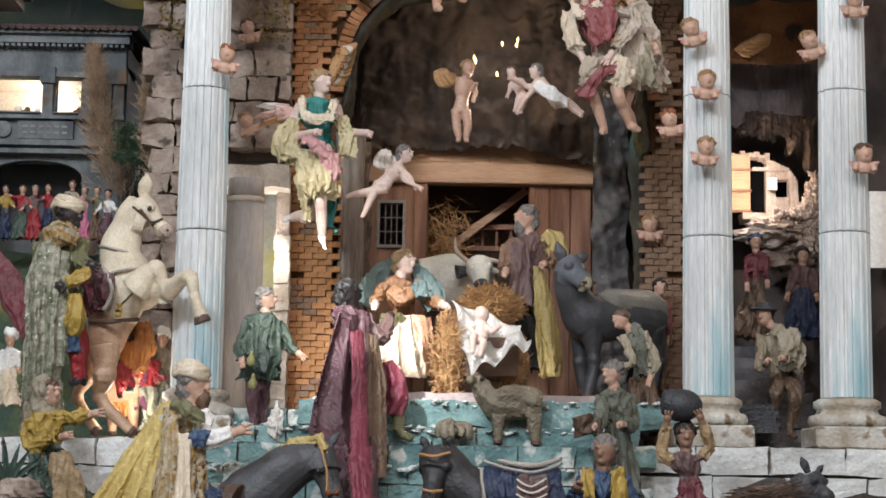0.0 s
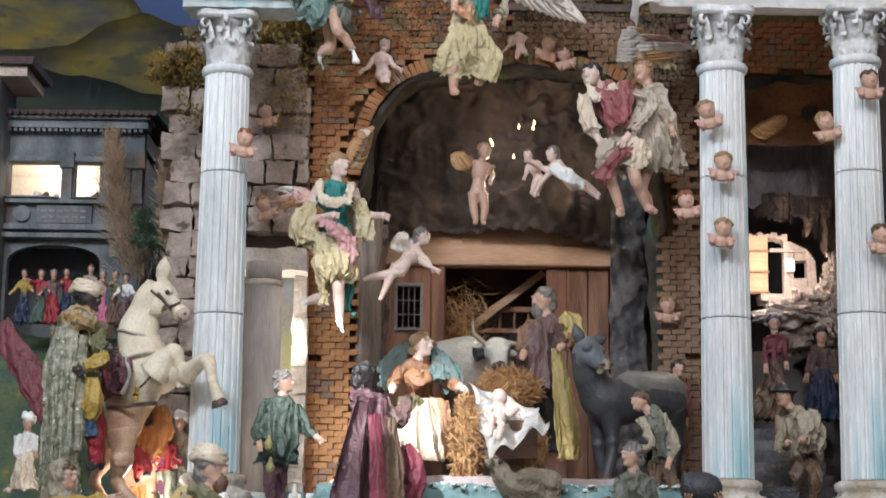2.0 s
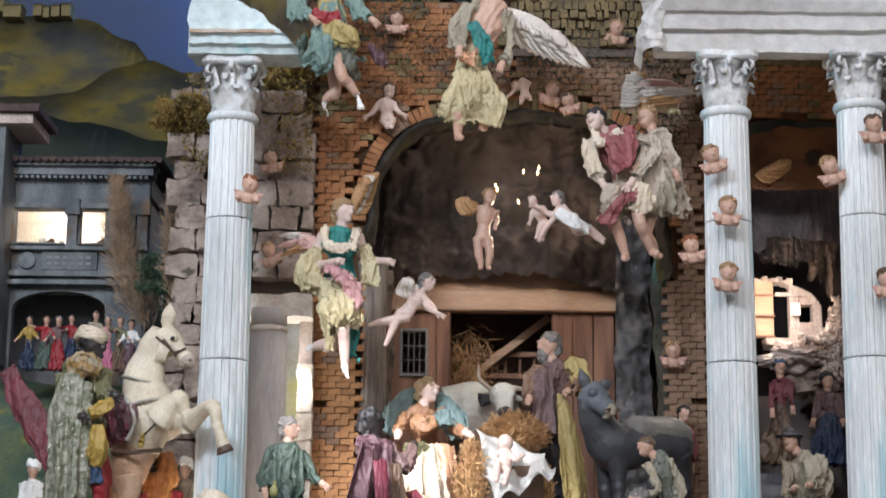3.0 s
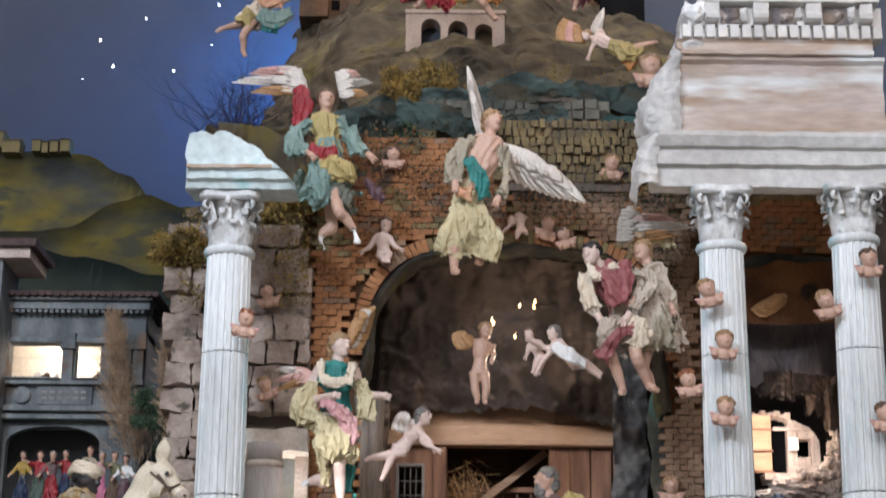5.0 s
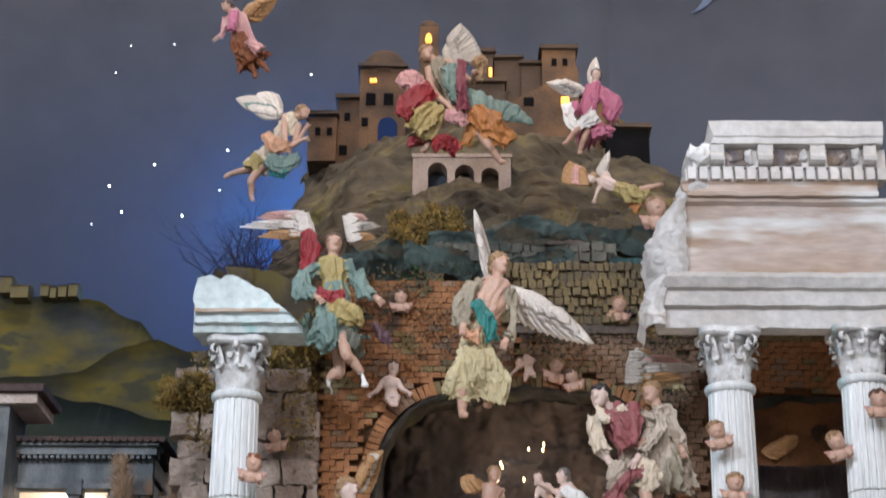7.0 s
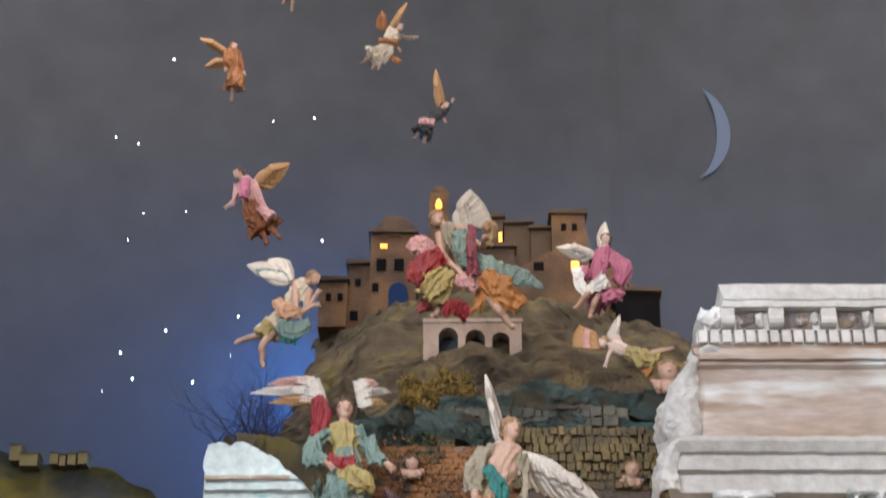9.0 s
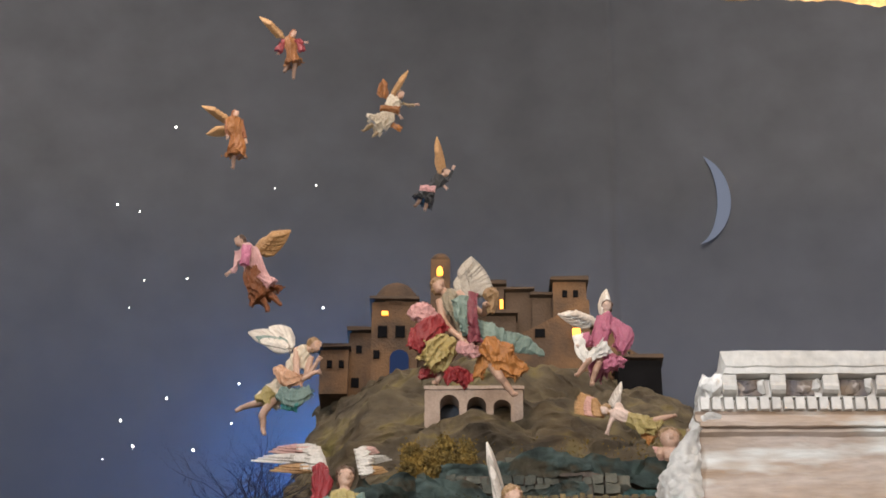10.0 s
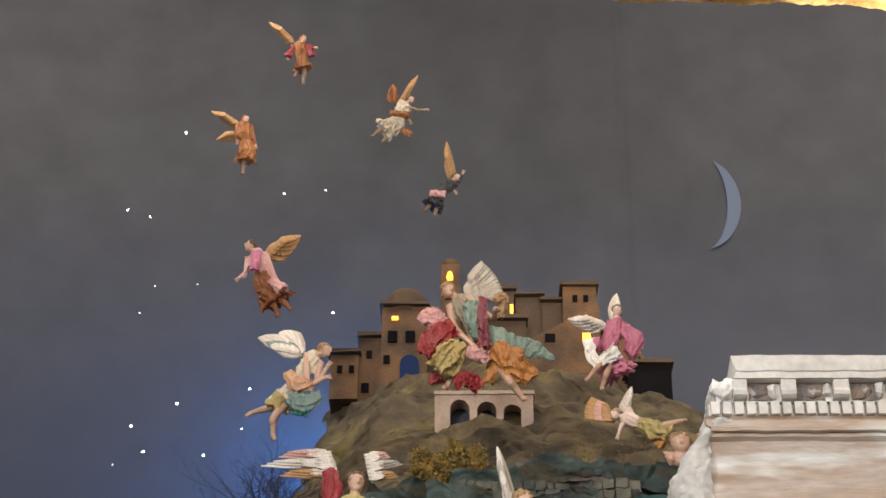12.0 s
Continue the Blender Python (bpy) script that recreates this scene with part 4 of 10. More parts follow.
for _ in range(60):
    c = Vector((rnd.uniform(0.83, 0.91), 0.47 + rnd.uniform(-0.02, 0.02), 2.218 + rnd.gauss(0, 0.006)))
    bmesh.ops.create_icosphere(bark, subdivisions=1, radius=1.0, matrix=Matrix.Translation(c) @ pose(0, 0, 0, rnd.uniform(0, 360), rnd.uniform(-40, 40), rnd.uniform(0, 360)) @ Matrix.Diagonal((0.008, 0.007, rnd.uniform(0.006, 0.01), 1)))
tagged(part("cork_bark", bark, PALEWALL), "curled pale cork bark hanging beside the tavern", "bark", kind="stuff")
boulder("cork_rock", (tx(1350), 0.5, tz(425)), (0.07, 0.05, 0.028), PALEWALL, "low pale cork rock below the tavern ledge", 5, amount=0.6)
boulder("cork_rock", (tx(1400), 0.52, tz(470)), (0.075, 0.05, 0.045), RUIN, "broken brown cork rock under the tavern", 7, amount=0.6)


def bark_strip(label, x, top, low, width, y, seed, material):
    """A curled strip of cork bark: rough, ridged lengthwise, torn at its foot."""
    def fx(u, v):
        z = top + (low - top) * v + 0.016 * v * noise.noise((u * 7, seed, 0))
        a = (u - 0.5) * 2.2
        p = Vector((x + width * 0.5 * math.sin(a) + 0.01 * v * noise.noise((v * 3, seed, 4)), y - width * 0.35 * math.cos(a), z))
        return p + noise.noise_vector((p.x * 60, p.y * 60, p.z * 14 + seed)) * 0.009 + noise.noise_vector(p * 90) * 0.003
    return tagged(part("cork_strip", sheet(fx, 26, 30, 0.006), material), label, "cork bark", "cork strips over the tavern")


CORK = paint("brown_cork_bark", (0.15, 0.1, 0.07), 0.95, scale=12, second=(0.05, 0.034, 0.026), bump=1.0, fine=60, stretch=(2, 2, 0.5), specks=((0.34, 0.25, 0.19), 16, 0.66))
for i, (bx, bt, bl, bw) in enumerate(((1306, 212, 258, 0.055), (1340, 214, 266, 0.05), (1368, 216, 258, 0.05), (1394, 218, 288, 0.055), (1424, 226, 318, 0.06), (1446, 240, 344, 0.05))):
    bark_strip("brown ridged cork strip hanging over the lit tavern", tx(bx), tz(bt), tz(bl), bw, 0.5 + 0.012 * (i % 2), i * 2.7, CORK)
tagged(part("slope", rough(boxes((0.64, 1.3, 0.62, 0.9, 1.6, tz(480))), 0.02, 9), CAVE), "dark rock bank behind the stairs", "rock", kind="structure")
STAIR = paint("dark_step_stone", (0.17, 0.155, 0.15), 0.9, scale=12, second=(0.08, 0.075, 0.078), bump=0.8, specks=((0.26, 0.22, 0.18), 18, 0.62))
stairs = thing("stone_stairs", (0.75, 0.2, 1.66), "worn dark stone steps rising between the columns", "stairs")
for i in range(9):
    z = 1.66 + i * 0.028
    part("step", stone(0.65 + 0.006 * (i % 3), 0.86 - 0.005 * (i % 2), 0.1 + i * 0.04, 0.6, z, z + 0.026, i * 2.2, 0.004), STAIR, stairs)
# High albedo makes up for a lamp missing at this patch.
tagged(part("white_panel", boxes((0.990, 1.2, 0.26, 0.28, 2.071, 2.239)), LIT), "bright white wall patch behind the outer column", "wall", kind="structure")
tagged(part("side_rock", rough(sheet(lambda u, v: (0.93 + 0.5 * u, 0.3 + 0.25 * u, 1.5 + 1.5 * v), 20, 40, 0.03), 0.04, 7), CAVE), "dark rock at the edge of the scene", "rock", kind="structure")
tagged(part("brick_vault", rough(sheet(lambda u, v: (0.55 + 0.6 * u, 0.42 - 0.02 * v, 2.56 + 0.5 * v), 20, 16, 0.03), 0.012, 12), BRICK), "reddish-brown brick wall above the dark vault", "wall", kind="structure")
tagged(part("vault_rim", rough(sheet(lambda u, v: (0.62 + 0.42 * u, 0.4 + 0.05 * v, 2.655 + 0.062 * math.sin(math.pi * (0.1 + 0.8 * u)) - 0.05 * v), 60, 10, 0.02), 0.012, 16), LEDGE), "grey-brown stone rim of the dark vault", "rock", kind="structure")

# ---- hill, ledges, castle ----
def hill_rock_fx(u, v):
    z = 2.98 + 0.98 * v
    left = -0.475 - 0.03 * (1 - v) - 0.22 * max(0, 0.5 - v) ** 1.2
    right = 0.72 + 0.5 * (1 - v)
    x = left + (right - left) * u
    y = 0.5 + 1.15 * v ** 0.85 + 0.35 * abs(2 * u - 1) ** 3
    n = noise.noise_vector((x * 4, y * 4, z * 4)) * 0.06 + noise.noise_vector((x * 13, y * 13, z * 13)) * 0.03 + noise.noise_vector((x * 34, y * 34, z * 34)) * 0.012
    return Vector((x, y, z)) + n
tagged(part("rocky_hill", sheet(hill_rock_fx, 170, 130, 0.02), ROCK), "brown rocky hill rising behind the grotto arch", "hill", kind="structure")


def ledge(name, x0, x1, y, z0, z1, seed, material=LEDGE, label=""):
    def fx(u, v):
        x, z = x0 + (x1 - x0) * u, z0 + (z1 - z0) * v
        return Vector((x, y + 0.05 * math.sin(u * 7 + seed) + 0.02 * (1 - v), z)) + noise.noise_vector((x * 9, seed, z * 9)) * 0.024 + noise.noise_vector((x * 25, seed, z * 25)) * 0.014 + noise.noise_vector((x * 60, seed, z * 60)) * 0.006
    return tagged(part(name, sheet(fx, 90, 16, 0.08), material, smooth=False), label or "mossy turquoise-grey rock ledge above the arch", "ledge", kind="structure")


TEAL_NOTE = "turquoise-washed rock ledge above the arch"
ledge("rock_ledge", -0.03, 0.56, 0.62, 3.172, 3.228, 1, TEAL_LEDGE, TEAL_NOTE)
ledge("rock_ledge", -0.1, 0.3, 0.4, 3.01, 3.066, 4, TEAL_LEDGE, TEAL_NOTE)
ledge("rock_ledge", 0.3, 0.7, 0.64, 3.06, 3.13, 9, LEDGE)
ledge("rock_ledge", -0.24, -0.09, 0.6, 3.105, 3.165, 6, TEAL_LEDGE, TEAL_NOTE)
ledge("rock_ledge", -0.29, -0.08, 0.42, 3.0, 3.062, 8, TEAL_LEDGE, TEAL_NOTE)
ledge("rock_ledge", -0.56, -0.2, 0.66, 2.98, 3.115, 12, ROCK, "grey-brown rock slope behind the ruined pier")
ledge("rock_ledge", 0.2, 0.66, 0.44, 2.96, 3.06, 13, LEDGE)

def ledge_wall(label, x0, x1, y, z0, rows, seed, high=0.036, wmin=0.035, wmax=0.075, material=LEDGE):
    t = thing("ledge_wall", ((x0 + x1) / 2, y, z0), label, "wall")
    rnd = random.Random(seed)
    part("joint", boxes((x0, x1, y + 0.012, y + 0.2, z0 - 0.02, z0 + rows * high)), RUIN_GAP, t)
    n = 0
    for r in range(rows):
        x = x0 - rnd.uniform(0, 0.03)
        while x < x1:
            w = rnd.uniform(wmin, wmax)
            h = high * rnd.uniform(0.8, 1.0)
            part("stone", rough(stone_box(x + 0.002, x + w - 0.002, y + rnd.uniform(-0.012, 0.01), y + 0.05, z0 + r * high, z0 + r * high + h, 2), 0.3 * min(high, wmin), 45, seed + n), material, t)
            x, n = x + w, n + 1
    return t


ledge_wall("low grey stone wall between two rock ledges", 0.0, 0.42, 0.6, 3.118, 2, 1, 0.026, 0.018, 0.04)
ledge_wall("low mossy grey-green stone wall on the hill", 0.1, 0.72, 0.72, 3.228, 1, 5, 0.03, 0.02, 0.05)
ledge_wall("olive brick wall above the arch", 0.16, 0.47, 0.332, 2.868, 7, 2, 0.0215, 0.012, 0.022, BRICK_OLIVE)


def moss(label, x0, x1, z0, z1, y, n, material, size, seed, lean=0.0):
    """Clumps of small leaves clinging to a wall, thick in some places and thin in others."""
    rnd = random.Random(seed)
    bm = bmesh.new()
    done = 0
    while done < n:
        x, z = rnd.uniform(x0, x1), rnd.uniform(z0, z1)
        if noise.noise((x * 11, z * 11, seed)) < rnd.uniform(-0.25, 0.35) or y < 0.4 and abs(x - AX) < arch_half(z - 0.02) + 0.012:
            done += 0.2
            continue
        c = Vector((x, y + lean * (z - z0) - rnd.uniform(0, 0.02), z))
        a = Vector((rnd.gauss(0, 1), rnd.gauss(0, 0.6), rnd.gauss(0, 1))).normalized() * size * rnd.uniform(0.5, 1.2)
        b = Vector((rnd.gauss(0, 1), rnd.gauss(0, 0.8), rnd.gauss(0, 1))).normalized() * size * 0.6
        bm.faces.new([bm.verts.new(c + q) for q in (a, b, -a, -b)])
        done += 1
    return tagged(part("moss", bm, material), label, "moss", kind="stuff")


ledge("rock_ledge", -0.52, -0.2, 0.52, 2.45, 3.06, 11, ROCK, "brown rock rising behind the ruined pier")
castle = thing("hill_castle", (0.1, 1.8, 3.9), "brown hilltop castle village with lit windows and a bell tower", "castle")
CY = 1.8
cz = lambda y: 4.150 - (y - 600) * 0.00207
cx = lambda x: -0.056 + (x - 790) * 0.00184


def house(x0, x1, y0, y1, depth, material=CASTLE, wins=(), slope=0.0, name="house"):
    bm = bmesh.new()
    v = box(bm, cx(x0), cx(x1), CY + depth, CY + depth + 0.2, cz(y1), cz(y0))
    for q in v:
        if slope and q.co.z > cz(y0) - 0.001:
            q.co.z -= slope * ((q.co.x - cx(x0)) / (cx(x1) - cx(x0)) if slope > 0 else -(1 - (q.co.x - cx(x0)) / (cx(x1) - cx(x0))))  * (1 if slope > 0 else 1) if slope > 0 else -slope * (1 - (q.co.x - cx(x0)) / (cx(x1) - cx(x0)))
    h = part(name, rough(bm, 0.004, 12), material, castle)
    if not slope:
        part("roof", boxes((cx(x0) - 0.008, cx(x1) + 0.008, CY + depth - 0.015, CY + depth + 0.21, cz(y0) + 0.005, cz(y0) + 0.017), jitter=0.003), CASTLE_DARK, h)
    for wx, wy, ww, wh, lit in wins:
        part("window", boxes((cx(wx - ww / 2), cx(wx + ww / 2), CY + depth - 0.006, CY + depth - 0.0045 + 0.01, cz(wy + wh / 2), cz(wy - wh / 2))), WINDOW_GLOW if lit else BLACK, h)
    return h


house(577, 628, 638, 714, 0.0, CASTLE, ((595, 664, 9, 12, 0), (616, 664, 9, 12, 0)))
house(628, 668, 602, 714, 0.03, CASTLE, ((646, 632, 10, 13, 0), (640, 690, 14, 16, 0)))
house(668, 751, 552, 714, 0.01, CASTLE, ((688, 605, 17, 20, 0), (720, 605, 17, 20, 0), (678, 645, 11, 14, 0), (692, 572, 12, 6, 1)))
# Emissive panel stands in for blue light coming through the archway.
BLUEDOOR = glow("blue_archway_glow", (0.14, 0.22, 0.42), 0.12)
bm = bmesh.new()
ring = [(cx(702), cz(687)), (cx(736), cz(687))] + [(cx(719) + 0.031 * math.cos(a), cz(652) + 0.03 * math.sin(a)) for a in [math.pi * i / 8 for i in range(9)]]
bm.faces.new([bm.verts.new((x, CY + 0.003, z)) for x, z in ring])
bmesh.ops.solidify(bm, geom=list(bm.faces), thickness=0.012)
part("archway", bm, BLUEDOOR, castle, "glowing blue panel standing in for light through the archway")
part("dome", lathe([(0.078, cz(556)), (0.077, cz(540)), (0.069, cz(524)), (0.05, cz(511)), (0.025, cz(504)), (0.003, cz(502))], 24, (cx(711), CY + 0.085, 0)), CASTLE, castle, smooth=True)
tower = part("bell_tower", boxes((cx(774), cx(810), CY + 0.05, CY + 0.13, cz(600), cz(463))), CASTLE, castle)
part("tower_cap", lathe([(0.033, cz(463)), (0.032, cz(454)), (0.024, cz(448)), (0.006, cz(445))], 4 * 6, (cx(792), CY + 0.09, 0)), CASTLE, tower, smooth=True)
part("belfry_light", lathe([(0.009, cz(494)), (0.012, cz(488)), (0.008, cz(480)), (0.002, cz(477))], 10, (cx(791), CY + 0.047, 0)), WINDOW_GLOW, tower, "orange belfry light")
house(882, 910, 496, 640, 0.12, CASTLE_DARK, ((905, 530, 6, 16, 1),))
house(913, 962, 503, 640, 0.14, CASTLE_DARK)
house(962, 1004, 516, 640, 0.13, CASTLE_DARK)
house(1000, 1062, 494, 600, 0.1, CASTLE, ((1022, 516, 9, 12, 0), (1042, 516, 9, 12, 0)))
house(926, 1062, 545, 720, 0.02, CASTLE, ((972, 606, 18, 14, 0), (1000, 690, 40, 30, 0), (945, 700, 18, 40, 0)), slope=-0.14)
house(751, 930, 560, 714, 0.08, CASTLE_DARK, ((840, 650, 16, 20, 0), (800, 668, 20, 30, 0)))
house(1062, 1122, 590, 740, 0.06, CASTLE, ((1080, 660, 16, 14, 0),))
house(1115, 1162, 628, 740, 0.0, CASTLE, ((1125, 655, 13, 22, 0),), slope=0.06)
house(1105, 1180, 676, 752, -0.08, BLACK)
part("lit_niche", boxes((cx(1030), cx(1044), CY - 0.004, CY + 0.01, cz(614), cz(602))), WINDOW_GLOW, castle)
# white arcade
AY = 1.29
def arcade_wall(x0, x1, z0, z1, y0, y1, holes):
    """A wall with round-headed openings: (centre, half width, top)."""
    bm = bmesh.new()
    xs = sorted({x0, x1, *(x0 + (x1 - x0) * i / 24 for i in range(25)), *(c + w * math.cos(math.pi * i / 12) for c, w, t in holes for i in range(13))})
    def low(x, side):
        for c, w, t in holes:
            if abs(x + side * 1e-6 - c) < w:
                return t - w + math.sqrt(max(0.0, w * w - (x - c) ** 2))
        return z0
    for a, b in zip(xs, xs[1:]):
        v = [bm.verts.new((x, y, z)) for x, zl in ((a, low(a, 1)), (b, low(b, -1))) for y in (y0, y1) for z in (zl, z1)]
        for q in ((0, 4, 5, 1), (2, 3, 7, 6), (0, 2, 6, 4), (1, 5, 7, 3)):
            bm.faces.new([v[i] for i in q])
        if low(a, 1) == z0 and any(abs(a - c - w) < 1e-6 for c, w, t in holes):
            bm.faces.new([v[i] for i in (0, 1, 3, 2)])
        if low(b, -1) == z0 and any(abs(b - c + w) < 1e-6 for c, w, t in holes):
            bm.faces.new([v[i] for i in (4, 6, 7, 5)])
    bmesh.ops.remove_doubles(bm, verts=bm.verts, dist=0.0002)
    return bm


arcade = part("arcade", rough(arcade_wall(-0.092, 0.196, 3.56, 3.702, AY, AY + 0.07, ((-0.0187, 0.0285, 3.686), (0.06, 0.0285, 3.68), (0.1355, 0.0255, 3.67))), 0.002, 18), ARCADE, castle, "pale pink three-arched arcade")
part("arcade_top", rough(stone_box(-0.096, 0.2, AY - 0.006, AY + 0.1, 3.7022, 3.713, 6), 0.003, 20), ARCADE, arcade)
# Shade inside the arches is put into this blue-grey back wall.
SHADE = paint("blue_grey_inner_shade", (0.09, 0.1, 0.12), 0.9, scale=8, bump=0.1)
part("arcade_back", boxes((-0.09, 0.194, AY + 0.085, AY + 0.1, 3.56, 3.7)), SHADE, arcade)

OCHREWALL = paint("ochre_house_wall", (0.13, 0.105, 0.045), 0.9, scale=12, bump=0.2)
RUSTROOF = paint("rust_house_roof", (0.18, 0.105, 0.04), 0.9, scale=12, bump=0.2)
# little distant town on the painted hill
for i, (px, py, w, h) in enumerate(((4, 448, 22, 40), (30, 458, 34, 20), (77, 455, 16, 16), (93, 458, 12, 13), (110, 456, 16, 15), (130, 455, 18, 20))):
    x, z = -1.357 + (px - 100) * 0.00188, 3.676 - (py - 455) * 0.00188
    t = thing("distant_house", (x, 2.42, z - 0.02), "tiny ochre house on the painted hill", "house", "distant town")
    part("wall", boxes((x - w * 0.0009, x + w * 0.0009, 2.38, 2.46, z - 0.03, z + h * 0.0007)), OCHREWALL, t)
    bm = bmesh.new()
    zt, hw = z + h * 0.0007 + 0.0005, w * 0.001
    vs = [bm.verts.new(c) for c in ((x - hw, 2.375, zt), (x + hw, 2.375, zt), (x + hw, 2.465, zt), (x - hw, 2.465, zt), (x - hw, 2.42, zt + hw * 0.5), (x + hw, 2.42, zt + hw * 0.5))]
    for f in ((0, 1, 5, 4), (2, 3, 4, 5), (0, 4, 3), (1, 2, 5), (0, 3, 2, 1)):
        bm.faces.new([vs[q] for q in f])
    part("roof", bm, RUSTROOF, t)

# stars and moon
for (x, y, z), r in (((-1.48, 2.78, 5.477), 5), ((-1.162, 2.78, 5.55), 5), ((-1.373, 2.78, 5.181), 4), ((-1.28, 2.78, 5.149), 4), ((-0.739, 2.78, 5.255), 3.6), ((-0.571, 2.78, 5.27), 3.6), ((-1.237, 2.78, 4.834), 2.6), ((-1.067, 2.78, 4.841), 2.8), ((-1.288, 2.78, 4.714), 2.8), ((-0.523, 2.78, 4.711), 4.5), ((-0.836, 2.78, 4.385), 4.5), ((-1.112, 2.78, 4.324), 4.5), ((-1.281, 2.78, 4.233), 5), ((-1.226, 2.78, 4.127), 5), ((-0.996, 2.78, 4.112), 5), ((-1.337, 2.78, 4.075), 2.6), ((-0.857, 2.78, 4.22), 3)):
    bm = bmesh.new()
    bmesh.ops.create_icosphere(bm, subdivisions=2, radius=r * 0.00085, matrix=Matrix.Translation((x, y, z)))
    tagged(part("star_bulb", bm, STAR, smooth=True), "small white bulb set as a star in the sky cloth", "star", "stars of the backdrop")
bm = bmesh.new()
mc, mr, mt = Vector((0.958, 2.81, 5.221)), Vector((1.123, 2.81, 5.221)), Vector((0.972, 2.81, 5.437))
moon_w, moon_h = mr.x - mc.x, mt.z - mc.z
pts = []
for i in range(33):
    a = radians(-82 + 149 * i / 32)
    pts.append((mc.x + moon_w * math.cos(a), mc.z + moon_h * math.sin(a)))
for i in range(31, 0, -1):
    a = radians(-82 + 149 * i / 32)
    d = math.sin(math.pi * i / 32) ** 0.8
    pts.append((mc.x + moon_w * (math.cos(a) - 0.34 * d), mc.z + moon_h * (math.sin(a) - 0.03 * d)))
bm.faces.new([bm.verts.new((x, 2.81, z)) for x, z in pts])
bmesh.ops.solidify(bm, geom=list(bm.faces), thickness=0.004)
tagged(part("crescent_moon", bm, MOON), "pale blue crescent moon shining on the sky cloth", "moon")

# cork arch edge over the front of the display
def front_edge_fx(u, v):
    x = 0.268 + 1.2 * u
    z = 3.942 + 0.024 - 0.05 * u + 0.16 * v ** 2 + 0.004 * noise.noise((x * 14, v * 3, 0)) + 0.005 * noise.noise((x * 45, v * 9, 0)) + 0.08 * max(0, 0.03 - u) / 0.03
    return (x, -0.3 - 0.5 * v + 0.02 * noise.noise((x * 9, v * 5, 2)), z)
tagged(part("cork_edge", sheet(front_edge_fx, 120, 16, 0.06), GOLDROCK), "warm lit rough cork edge above the display", "arch", kind="structure")

# ---- plants ----
def bush(name, at, height, spread, n, material, label, cat="bush", leaf=0.0, leafmat=None, seed=1, curve=0.4):
    """Many thin tapered twigs from one foot, with side twigs and, if asked, small leaves."""
    rnd = random.Random(seed)
    t = thing(name, at, label, cat)
    bm, lb = bmesh.new(), bmesh.new()

    def twig(p, d, length, r):
        prev = None
        for i in range(5):
            if i:
                d = (d + Vector((rnd.gauss(0, curve), rnd.gauss(0, curve), rnd.gauss(0, curve * 0.5))) * 0.3).normalized()
                p = p + d * length / 4
            rr = r * (1 - i / 4.6)
            side = d.orthogonal().normalized()
            other = d.cross(side)
            cur = [bm.verts.new(p + (side * math.cos(a) + other * math.sin(a)) * rr) for a in (0, 2.1, 4.2)]
            if prev:
                for k in range(3):
                    bm.faces.new((prev[k], prev[(k + 1) % 3], cur[(k + 1) % 3], cur[k]))
            prev = cur
            if i >= 2 and length > height * 0.12:
                for _ in range(2):
                    twig(p, (d + Vector((rnd.gauss(0, 0.6), rnd.gauss(0, 0.6), rnd.gauss(0.1, 0.4)))).normalized(), length * 0.42, rr * 0.6)
            if leaf and i >= 1:
                for _ in range(2):
                    q = p + Vector((rnd.gauss(0, 1), rnd.gauss(0, 1), rnd.gauss(0, 1))) * leaf * 1.4
                    a, b = Vector((rnd.gauss(0, 1), rnd.gauss(0, 1), rnd.gauss(0, 1))).normalized() * leaf, Vector((rnd.gauss(0, 1), rnd.gauss(0, 1), rnd.gauss(0, 1))).normalized() * leaf * 0.6
                    lb.faces.new([lb.verts.new(q + c) for c in (a, b, -a, -b)])
    for _ in range(n):
        twig(Vector(at) + Vector((rnd.gauss(0, spread * 0.15), rnd.gauss(0, spread * 0.15), 0)), Vector((rnd.gauss(0, spread / height * 0.6), rnd.gauss(0, spread / height * 0.6), 1)).normalized(), height * rnd.uniform(0.55, 1), height * 0.011)
    part("branchwork", bm, material, t)
    if leaf:
        tagged(part("leaves", lb, leafmat or material, t), kind="stuff")
    else:
        lb.free()
    return t


